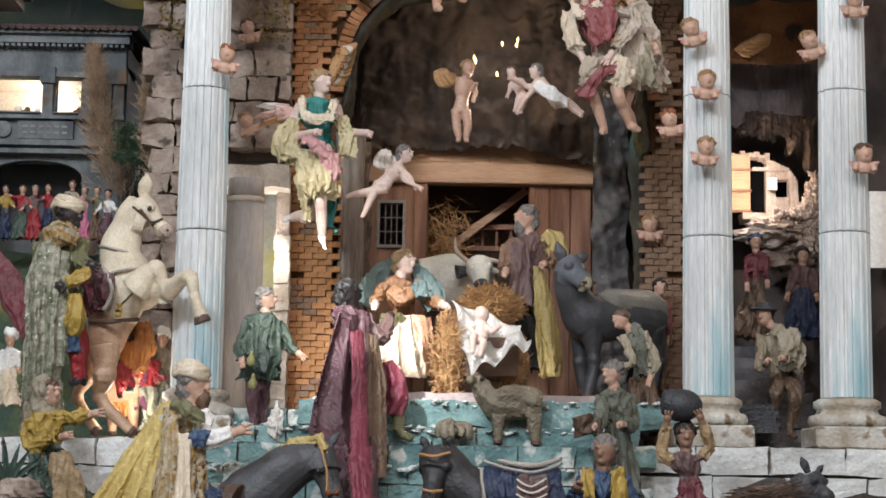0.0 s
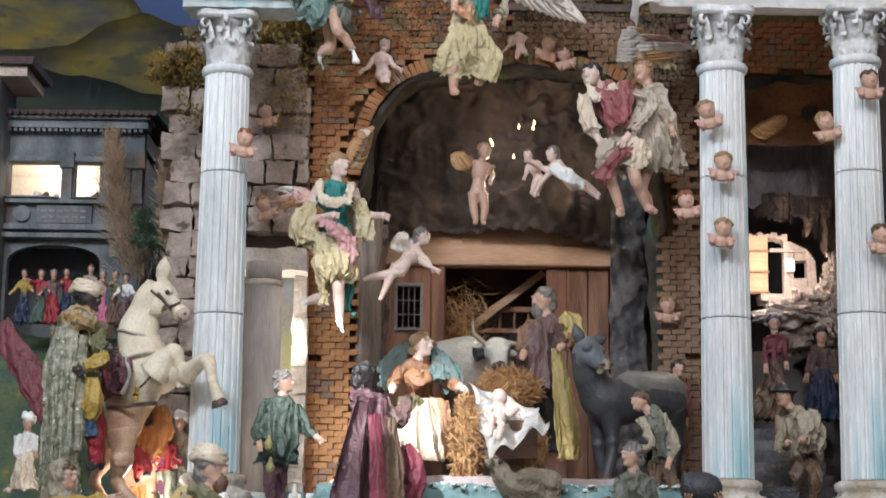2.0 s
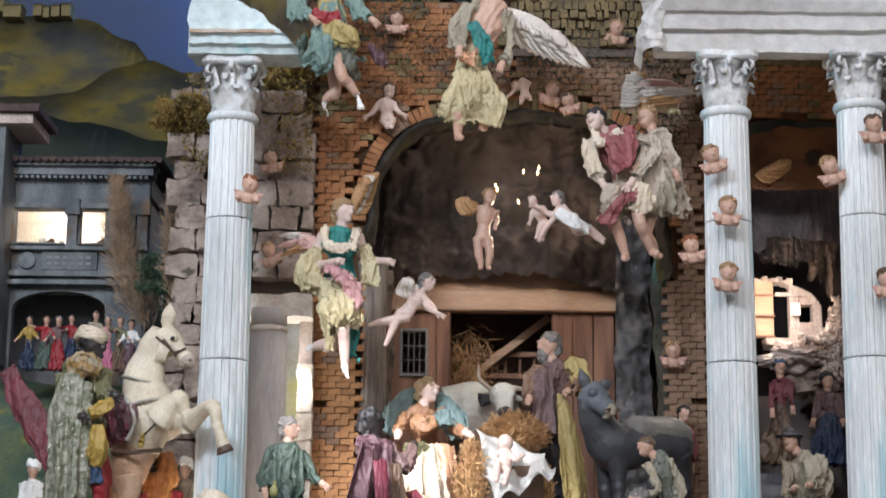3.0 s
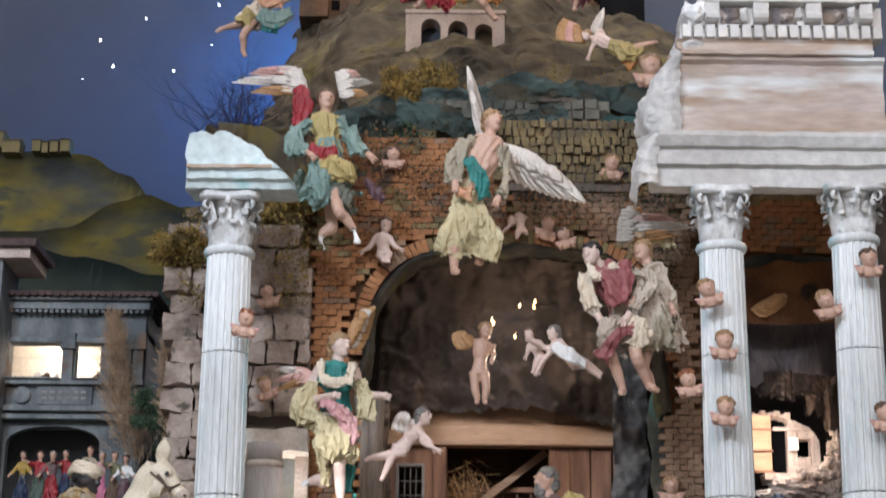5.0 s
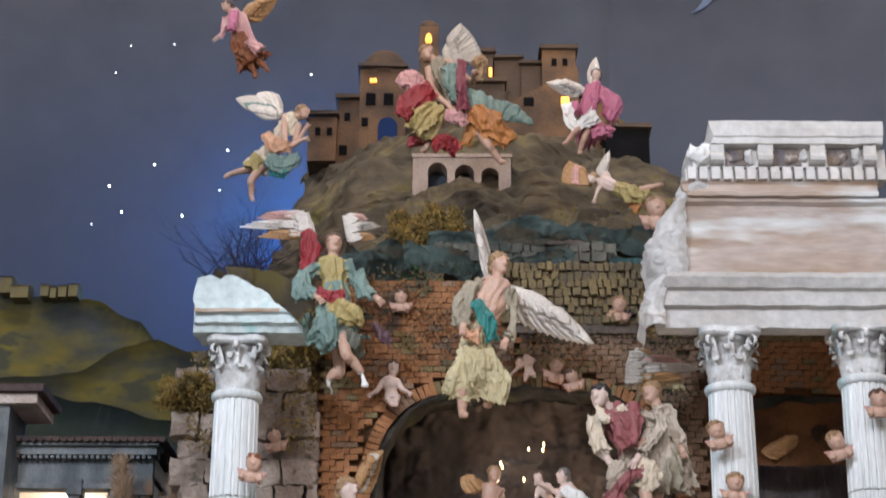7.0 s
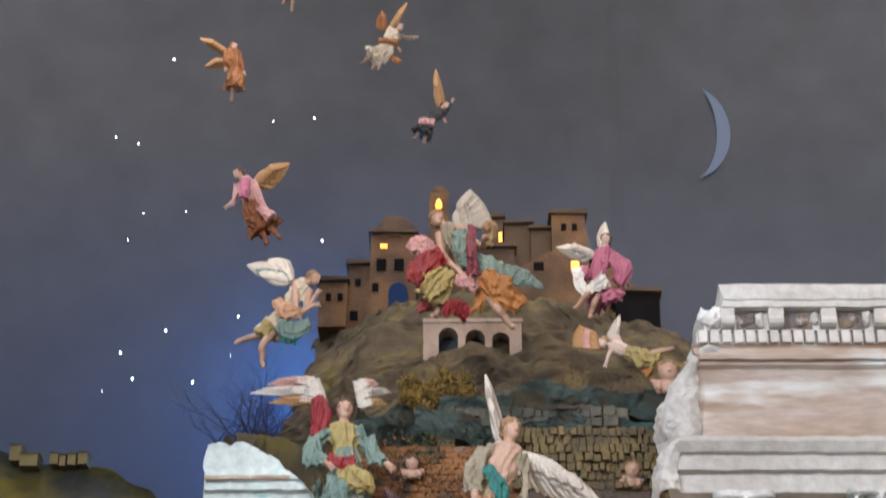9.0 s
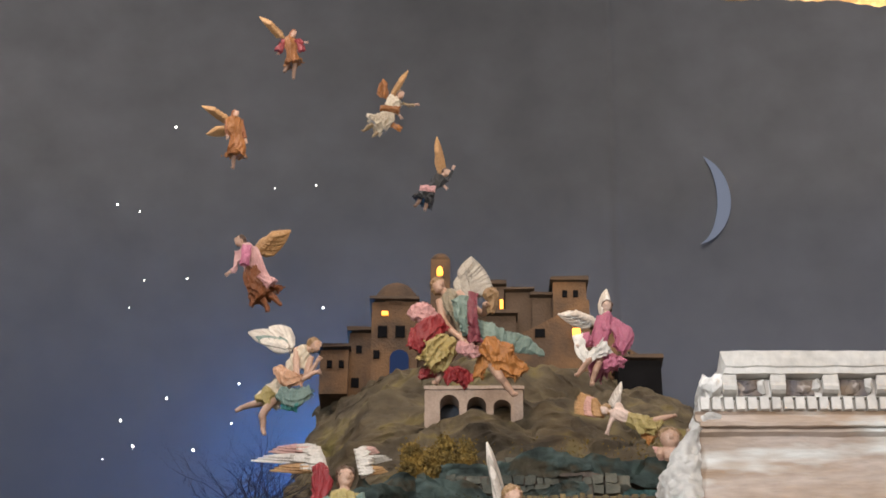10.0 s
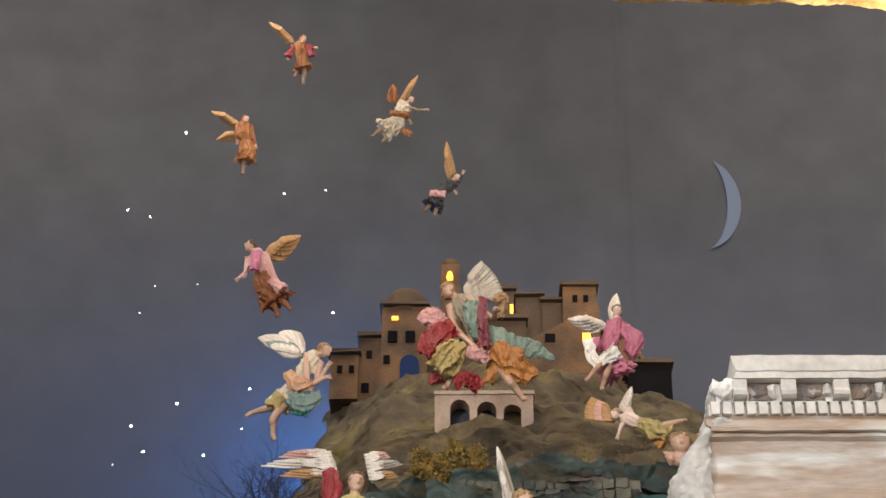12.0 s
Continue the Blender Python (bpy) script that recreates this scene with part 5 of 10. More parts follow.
OCHRE = paint("ochre_leaf", (0.28, 0.18, 0.04), 0.9, scale=30, second=(0.14, 0.1, 0.03), bump=0)
GREEN = paint("dull_green_leaf", (0.07, 0.12, 0.06), 0.9, scale=30, second=(0.04, 0.07, 0.04), bump=0)
NIGHT = paint("dark_twig", (0.035, 0.035, 0.065), 0.9, bump=0)
def plume(path, radii, label, seed, n=1500):
    """A dry feathery bush: fine twigs springing upwards along a few bending stems."""
    rnd = random.Random(seed)
    path = [Vector(p) for p in path]
    t = thing("dry_bush", path[0], label, "bush")
    bm = bmesh.new()

    def rod(p, q, r):
        d = (q - p).normalized()
        s = d.orthogonal().normalized() * r
        o = d.cross(s)
        a = [bm.verts.new(p + s * math.cos(w) + o * math.sin(w)) for w in (0, 2.1, 4.2)]
        c = bm.verts.new(q)
        for i in range(3):
            bm.faces.new((a[i], a[(i + 1) % 3], c))
    last = len(path) - 1
    for _ in range(n):
        s = rnd.random() ** 0.8 * last * 0.97
        i = min(int(s), last - 1)
        at, along, r = path[i].lerp(path[i + 1], s - i), (path[i + 1] - path[i]).normalized(), radii[i] + (radii[i + 1] - radii[i]) * (s - i)
        out = Vector((rnd.gauss(0, 1), rnd.gauss(0, 0.8), rnd.gauss(0, 0.5)))
        p = at + out * r * 0.32
        d = (along * 1.5 + out * 0.55 + Vector((rnd.gauss(0, 0.3), rnd.gauss(0, 0.3), rnd.gauss(0, 0.3)))).normalized()
        q = p + d * rnd.uniform(0.015, 0.04)
        rod(p, q, 0.0011)
        for _ in range(2):
            m = p.lerp(q, rnd.uniform(0.3, 0.9))
            rod(m, m + (d + Vector((rnd.gauss(0, 0.7), rnd.gauss(0, 0.7), rnd.gauss(0, 0.7)))).normalized() * rnd.uniform(0.005, 0.012), 0.0009)
    tagged(part("branchwork", bm, TWIG, t), kind="stuff")
    stem = bmesh.new()
    for a, b in zip(path, path[1:]):
        d = (b - a).normalized()
        s = d.orthogonal().normalized() * 0.003
        o = d.cross(s)
        lo, hi = [[stem.verts.new(p + s * math.cos(w) + o * math.sin(w)) for w in (0, 1.26, 2.51, 3.77, 5.03)] for p in (a, b)]
        for i in range(5):
            stem.faces.new((lo[i], lo[(i + 1) % 5], hi[(i + 1) % 5], hi[i]))
    part("stem", stem, TWIG, t)


plume([(-0.706, 0.72, 2.272), (-0.733, 0.72, 2.369), (-0.771, 0.73, 2.451), (-0.783, 0.74, 2.555), (-0.792, 0.74, 2.651)], [0.075, 0.07, 0.055, 0.036, 0.01], "tall dry brown bush standing before the villa", 3, 1900)
plume([(-0.591, 0.5, 2.257), (-0.611, 0.5, 2.353), (-0.623, 0.5, 2.448), (-0.613, 0.5, 2.529), (-0.598, 0.5, 2.588)], [0.018, 0.024, 0.024, 0.018, 0.006], "dry brown shrub beside the ruined pier", 8, 1000)
bush("green_bush", (-0.651, 0.62, 2.283), 0.12, 0.08, 7, GREEN, "dull green bush at the foot of the ruin", leaf=0.004, leafmat=GREEN, seed=9)
bush("bare_tree", (-0.57, 1.3, 3.292), 0.26, 0.42, 56, NIGHT, "bare dark tree against the blue night sky", "tree", seed=12, curve=0.8)
bush("ochre_shrub", (-0.054, 0.95, 3.211), 0.13, 0.11, 22, OCHRE, "ochre dried shrub on the rock ledge", leaf=0.005, leafmat=OCHRE, seed=14)
bush("moss_tuft", (-0.335, 0.36, 2.753), 0.1, 0.09, 14, OCHRE, "ochre moss tuft on top of the ruin", leaf=0.004, leafmat=OCHRE, seed=15)
bush("moss_tuft", (-0.553, 0.3, 2.615), 0.09, 0.06, 12, OCHRE, "ochre moss tuft growing on the ruin", leaf=0.004, leafmat=OCHRE, seed=16)
bush("moss_tuft", (-0.124, 0.55, 2.998), 0.08, 0.16, 16, GREEN, "green moss tuft above the arch", leaf=0.0045, leafmat=GREEN, seed=18)
bush("moss_tuft", (-0.187, 0.45, 2.879), 0.07, 0.14, 16, OCHRE, "ochre moss tuft above the arch", leaf=0.0045, leafmat=OCHRE, seed=19)
bush("moss_tuft", (0.378, 0.5, 2.941), 0.08, 0.14, 16, OCHRE, "ochre moss tuft above the arch", leaf=0.0045, leafmat=OCHRE, seed=20)

RUSTMOSS = paint("rusty_moss", (0.34, 0.15, 0.045), 0.95, scale=20, second=(0.1, 0.05, 0.02), bump=0)
DARKMOSS = paint("dark_olive_moss", (0.07, 0.075, 0.04), 0.95, scale=20, second=(0.03, 0.04, 0.03), bump=0)
moss("rusty moss clinging to the brick above the arch", -0.27, 0.55, 2.76, 3.0, 0.352, 2200, RUSTMOSS, 0.005, 1)
moss("dark olive moss on the brick above the arch", -0.27, 0.6, 2.78, 3.02, 0.35, 1600, DARKMOSS, 0.005, 2)
moss("rusty moss beside the arch", -0.27, -0.08, 2.6, 2.75, 0.352, 350, RUSTMOSS, 0.005, 3)
moss("dark moss on the sooty pier", 0.46, 0.6, 2.6, 2.85, 0.352, 500, DARKMOSS, 0.005, 4)
moss("ochre moss on the ruin", -0.57, -0.28, 2.55, 2.78, 0.29, 1500, OCHRE, 0.005, 5)
moss("ochre moss over the stone walls", -0.1, 0.7, 3.12, 3.34, 0.78, 900, OCHRE, 0.005, 7)


# ---- cave lamps and golden glints ----
# Emissive points: small lamps, and glints of gold round the putti.
for px, py in ((889, 76), (917, 68), (915, 78), (838, 103), (832, 112), (841, 110), (880, 133), (908, 125)):
    x, z = 0.188 + (px - 880) * 0.00128, 2.584 - (py - 100) * 0.00128
    bm = lathe([(0.0006, -0.005), (0.0018, -0.002), (0.0022, 0.0), (0.0006, 0.006)], 8, (x, 0.5, z))
    tagged(part("cave_lamp", bm, LAMPLIGHT, smooth=True), "tiny golden point glowing under the grotto vault", "lamp", "grotto lamps")

# ---- block steps and walls ----
def masonry(name, label, x0, x1, y, rows, material, gap, cat="steps", wmin=0.06, wmax=0.12, amount=0.005):
    t = thing(name, ((x0 + x1) / 2, y, rows[0][0]), label, cat)
    k = 0
    for z0, z1, dy in rows:
        part("joint", boxes((x0, x1, y + dy + 0.012, y + dy + 0.2, z0, z1)), gap, t)
        x = x0 + random.uniform(-0.02, 0)
        while x < x1:
            w = random.uniform(wmin, wmax)
            part("stone", stone(x + 0.0015, x + w - 0.0015, y + dy + random.uniform(-0.004, 0.004), y + dy + 0.05, z0 + 0.0015, z1 - 0.0015, x0 * 9 + k * 1.7, amount), material, t)
            x, k = x + w, k + 1
    return t


masonry("stone_steps", "turquoise-washed stone block steps below the grotto", -0.4, 0.42, -0.2, [(1.5, 1.545, 0.0), (1.545, 1.585, 0.0), (1.585, 1.622, 0.02), (1.622, 1.662, 0.06), (1.662, 1.7, 0.14), (1.7, 1.735, 0.2)], TURQ, GROUND)
masonry("low_wall", "white weathered block wall under the columns", 0.44, 1.12, -0.11, [(1.5, 1.555, 0.0), (1.557, 1.612, 0.003), (1.614, 1.668, 0.0)], BLOCK, GROUND, "wall", 0.1, 0.17)
masonry("low_wall", "pale turquoise block wall beside the riders", -0.85, -0.42, -0.12, [(1.5, 1.56, 0.0), (1.56, 1.615, 0.0), (1.615, 1.668, 0.01)], BLOCK, GROUND, "wall", 0.07, 0.13)
tagged(part("platform", rough(stone_box(-0.22, 0.53, -0.03, 0.3, 1.7, 1.752, 14), 0.012, 22), TURQ), "low mossy stone platform before the manger", "platform", kind="structure")
SLAB = paint("mauve_stone_slab", (0.42, 0.34, 0.32), 0.8, scale=12, second=(0.28, 0.21, 0.19), bump=0.4)
tagged(part("barn_threshold", rough(stone_box(-0.17, 0.5, 0.03, 0.32, 1.7525, 1.771, 20), 0.004, 22), SLAB), "pale mauve stone slab under the manger", "slab", kind="structure")
rnd = random.Random(33)
for n, (x0, x1, y, z) in enumerate(((-0.2, 0.5, -0.036, 1.752), (-0.4, 0.42, -0.205, 1.621), (-0.38, 0.4, -0.07, 1.699))):
    bm = bmesh.new()
    x = x0
    while x < x1:
        w = rnd.uniform(0.002, 0.012)
        if rnd.random() < (0.9, 0.45, 0.7)[n]:
            bmesh.ops.create_icosphere(bm, subdivisions=1, radius=1.0, matrix=Matrix.Translation((x + w / 2, y + rnd.uniform(0.0, 0.025), z + rnd.uniform(-0.011, 0.002))) @ pose(0, 0, 0, 0, rnd.uniform(-15, 15), 0) @ Matrix.Diagonal((rnd.uniform(0.004, 0.014), rnd.uniform(0.005, 0.014), rnd.uniform(0.0015, 0.005), 1)))
        x += w
    tagged(part("plaster_crust", rough(bm, 0.003, 120), CRUST), "white crumbling plaster along the edge of the steps", "plaster", kind="stuff")

# ---- bricks of the arch, last of the masonry ----
BRICK_L, BRICK_H = 0.031, 0.0138


def brick_mesh(material, seed):
    bm = bmesh.new()
    rnd = random.Random(seed)
    j = lambda: rnd.uniform(-0.0008, 0.0008)
    for v in box(bm, -BRICK_L / 2 + 0.0009, BRICK_L / 2 - 0.0009, -0.008, 0.012, -BRICK_H / 2 + 0.0008, BRICK_H / 2 - 0.0008):
        v.co += Vector((j(), j(), j()))
    bmesh.ops.recalc_face_normals(bm, faces=bm.faces)
    me = bpy.data.meshes.new("brick")
    bm.to_mesh(me)
    bm.free()
    me.materials.append(material)
    return me


KINDS = {m.name: [brick_mesh(m, i) for i in range(5)] for m in (BRICK, BRICK_TAN, BRICK_DARK, BRICK_OLIVE)}


def tone_at(x, z, usual):
    """The brick's tone: rusty beside the arch, darker and olive in patches and towards the top right; tan low on the
    left, partly for the stronger light there.
    """
    n = noise.noise((x * 9, z * 9, 3.3)) + 0.5 * noise.noise((x * 30, z * 30, 1.1)) + random.uniform(-0.25, 0.25)
    if z > 2.84 and x > 0.2:
        n -= 0.35
    elif z > 2.78:
        n -= 0.1 if x < 0.05 else -0.1
    if z > 2.6 and n < -0.3:
        return BRICK_OLIVE
    if n > 0.42:
        return BRICK_DARK
    if usual is BRICK and z < 2.45 and n < 0.3 - 0.6 * max(0.0, (z - 2.1) / 0.35):
        return BRICK_TAN
    return usual


def lay(parent, places, material, most=300, mixed=True):
    """Bricks as pieces of their own; past the limit the rest is joined, one part for each tone."""
    rest = {}
    base = place_of(parent)
    for i, (x, y, z, turn) in enumerate(places):
        y += random.uniform(-0.0035, 0.0025)
        m = pose(x, y, z, random.uniform(-3, 3), turn + random.uniform(-2.5, 2.5), random.uniform(-3, 3))
        tone = tone_at(x, z, material) if mixed else material
        me = KINDS[tone.name][i % 5]
        if i < most:
            ob = new("brick", me)
            ob.parent = parent
            ob.matrix_basis = Matrix.Translation(-base) @ m
        else:
            pool = rest.setdefault(tone.name, [tone, [], []])
            n = len(pool[1])
            pool[1].extend(m @ v.co - base for v in me.vertices)
            pool[2].extend([n + k for k in p.vertices] for p in me.polygons)
    for tone, points, faces in rest.values():
        joined = bpy.data.meshes.new("brickwork")
        joined.from_pydata(points, [], faces)
        joined.materials.append(tone)
        ob = new("brickwork", joined)
        ob.parent = parent
        tagged(ob, kind="stuff")


def rows_of(x_of, z0, z1, y=0.362):
    out, z, r = [], z0, 0
    while z < z1:
        a, b = x_of(z)
        x = a + (BRICK_L / 2 if r % 2 else BRICK_L * 0.9) - BRICK_L / 2
        while x < b - BRICK_L * 0.3:
            if random.random() > 0.008:
                out.append((x, y, z + 0.0012 * noise.noise((x * 25, z * 60, 6)), 0))
            x += BRICK_L
        z, r = z + BRICK_H, r + 1
    return out


RING = 0.036
left_wall = rows_of(lambda z: (-0.268, AX - arch_half(z, RING)), 1.66, 2.98)
right_wall = rows_of(lambda z: (AX + arch_half(z, RING), 0.6), 1.66, 2.98)
lay(arch, left_wall, BRICK)
piers = thing("brick_pier", (0.56, 0.37, 1.62), "sooty brick pier at the edge of the grotto arch", "pier")
lay(piers, right_wall, BRICK_DARK)
bay = thing("brick_spandrel", (0.83, 0.4, 2.62), "reddish-brown brickwork over the dark vault between columns", "brickwork")
lay(bay, [p for p in rows_of(lambda z: (0.615, 1.12), 2.66, 2.98, 0.402) if p[2] > 2.668 + 0.062 * math.sin(math.pi * min(1.0, max(0.0, 0.1 + 0.8 * (p[0] - 0.62) / 0.42)))], BRICK)
ring, last = [], None
for i in range(1200):
    a = math.pi * (0.1 + 0.8 * i / 1199)
    (x, z), (xb, zb) = arch_point(a, 0.019), arch_point(a + 0.01, 0.019)
    if last is None or math.hypot(x - last[0], z - last[1]) >= BRICK_H:
        last = (x, z)
        ring.append((x, 0.358, z, 90 - math.degrees(math.atan2(zb - z, xb - x))))
voussoirs = thing("arch_ring", (AX, 0.36, SPRING), "ring of radial bricks round the grotto mouth", "arch")
lay(voussoirs, ring, BRICK)

# ---- figurines: each one plain mesh ----
CLOTHS = {
    "skin": ((0.52, 0.33, 0.24), (0.44, 0.26, 0.18)), "pale_skin": ((0.66, 0.5, 0.42), (0.56, 0.4, 0.33)), "dark_skin": ((0.035, 0.025, 0.022), (0.02, 0.015, 0.013)),
    "grey_hair": ((0.2, 0.18, 0.16), (0.1, 0.09, 0.08)), "brown_hair": ((0.12, 0.065, 0.035), (0.06, 0.03, 0.02)), "blond_hair": ((0.34, 0.21, 0.1), (0.2, 0.11, 0.05)), "black_hair": ((0.02, 0.015, 0.013), (0.01, 0.01, 0.01)),
    "cream": ((0.66, 0.56, 0.42), (0.5, 0.4, 0.28)), "white": ((0.8, 0.78, 0.74), (0.62, 0.6, 0.56)), "teal": ((0.03, 0.21, 0.18), (0.02, 0.11, 0.1)), "pale_teal": ((0.2, 0.28, 0.24), (0.1, 0.16, 0.14)), "veil": ((0.16, 0.23, 0.215), (0.08, 0.125, 0.12)), "tawny": ((0.38, 0.2, 0.1), (0.22, 0.105, 0.05)), "donkey_head": ((0.13, 0.14, 0.16), (0.06, 0.068, 0.075)), "donkey_back": ((0.16, 0.15, 0.125), (0.08, 0.075, 0.065)), "coat_brown": ((0.2, 0.115, 0.07), (0.11, 0.06, 0.04)),
    "yellow": ((0.42, 0.28, 0.055), (0.27, 0.17, 0.03)), "pale_yellow": ((0.44, 0.34, 0.13), (0.28, 0.21, 0.07)), "linen": ((0.5, 0.42, 0.33), (0.34, 0.27, 0.2)), "horse_tan": ((0.5, 0.33, 0.21), (0.32, 0.19, 0.115)), "butter": ((0.54, 0.46, 0.27), (0.36, 0.29, 0.15)), "gold_satin": ((0.62, 0.47, 0.17), (0.42, 0.3, 0.09)), "wine": ((0.3, 0.09, 0.09), (0.18, 0.05, 0.05)), "olive": ((0.16, 0.15, 0.07), (0.09, 0.085, 0.04)), "maroon": ((0.125, 0.062, 0.07), (0.065, 0.03, 0.036)),
    "crimson": ((0.3, 0.02, 0.025), (0.18, 0.01, 0.014)), "burnt": ((0.3, 0.105, 0.016), (0.19, 0.062, 0.01)), "pink": ((0.52, 0.16, 0.25), (0.36, 0.1, 0.17)), "pale_pink": ((0.6, 0.34, 0.32), (0.46, 0.22, 0.22)),
    "plum_brown": ((0.15, 0.09, 0.08), (0.085, 0.05, 0.05)), "dark_green": ((0.06, 0.085, 0.06), (0.03, 0.05, 0.04)), "grey_green": ((0.13, 0.135, 0.1), (0.075, 0.08, 0.06)), "peach": ((0.6, 0.34, 0.2), (0.45, 0.23, 0.13)),
    "orange": ((0.48, 0.2, 0.05), (0.32, 0.12, 0.03)), "rust": ((0.24, 0.075, 0.02), (0.15, 0.045, 0.012)), "navy": ((0.02, 0.035, 0.08), (0.012, 0.018, 0.04)), "blue": ((0.045, 0.085, 0.16), (0.025, 0.045, 0.09)),
    "rose": ((0.22, 0.042, 0.062), (0.12, 0.022, 0.032)), "brown": ((0.14, 0.085, 0.05), (0.08, 0.05, 0.03)), "black": ((0.02, 0.02, 0.022), (0.01, 0.01, 0.012)), "wing_white": ((0.68, 0.62, 0.54), (0.5, 0.42, 0.36)), "wing_ochre": ((0.48, 0.27, 0.11), (0.32, 0.155, 0.055)),
    "wing_pink": ((0.6, 0.36, 0.3), (0.46, 0.22, 0.18)), "wing_grey": ((0.42, 0.38, 0.32), (0.28, 0.24, 0.2)), "dark_red": ((0.16, 0.035, 0.045), (0.08, 0.02, 0.02)), "lead": ((0.036, 0.037, 0.041), (0.02, 0.02, 0.023)),
    "horse_cream": ((0.66, 0.58, 0.43), (0.42, 0.33, 0.23)), "donkey_grey": ((0.052, 0.052, 0.055), (0.03, 0.03, 0.031)), "mule_black": ((0.028, 0.026, 0.026), (0.015, 0.014, 0.014)), "tan": ((0.36, 0.25, 0.13), (0.22, 0.15, 0.08)), "tan_skin": ((0.26, 0.15, 0.1), (0.17, 0.1, 0.06)), "ox_grey": ((0.6, 0.58, 0.5), (0.44, 0.45, 0.41)), "wool": ((0.2, 0.165, 0.11), (0.11, 0.09, 0.06)),
    "muzzle": ((0.5, 0.4, 0.32), (0.36, 0.28, 0.22)), "leather": ((0.09, 0.05, 0.03), (0.05, 0.03, 0.02)), "gourd": ((0.3, 0.28, 0.1), (0.2, 0.19, 0.07)), "fleece": ((0.33, 0.28, 0.2), (0.2, 0.17, 0.11)),
}
MADE = {}
PLAIN = ("horse_tan", "tan_skin", "skin", "pale_skin", "dark_skin", "muzzle", "leather", "gourd", "horse_cream", "donkey_grey", "donkey_head", "donkey_back", "ox_grey", "lead")
CRUMPLED = {n for n in CLOTHS if n not in PLAIN and not n.startswith("wing") and not n.endswith("hair")} | {"brocade", "gold_brocade"}
CRUMPLED -= {"wool", "mule_black"}


def cloth(name):
    if name not in MADE:
        if name == "brocade":
            MADE[name] = paint("silver_brocade", (0.36, 0.34, 0.26), 0.5, scale=60, second=(0.13, 0.14, 0.08), bump=0.6, specks=((0.7, 0.66, 0.5), 110, 0.63))
        elif name == "gold_brocade":
            MADE[name] = paint("gold_brocade", (0.3, 0.18, 0.05), 0.5, scale=55, second=(0.42, 0.36, 0.26), bump=0.6, specks=((0.12, 0.06, 0.02), 90, 0.6))
        elif name == "straw":
            MADE[name] = STRAW
        else:
            c, d = CLOTHS[name]
            smooth = name.endswith(("skin", "cream")) or name.startswith(("horse", "donkey", "ox", "mule"))
            MADE[name] = paint(name, c, (0.5 if name.startswith(("horse", "donkey", "mule", "ox")) else 0.45) if smooth else 0.5, scale=11 if not smooth else 12, second=tuple(0.35 * p + 0.65 * q for p, q in zip(c, d)), bump=0.25 if smooth else 0.5, fine=190)
    return MADE[name]


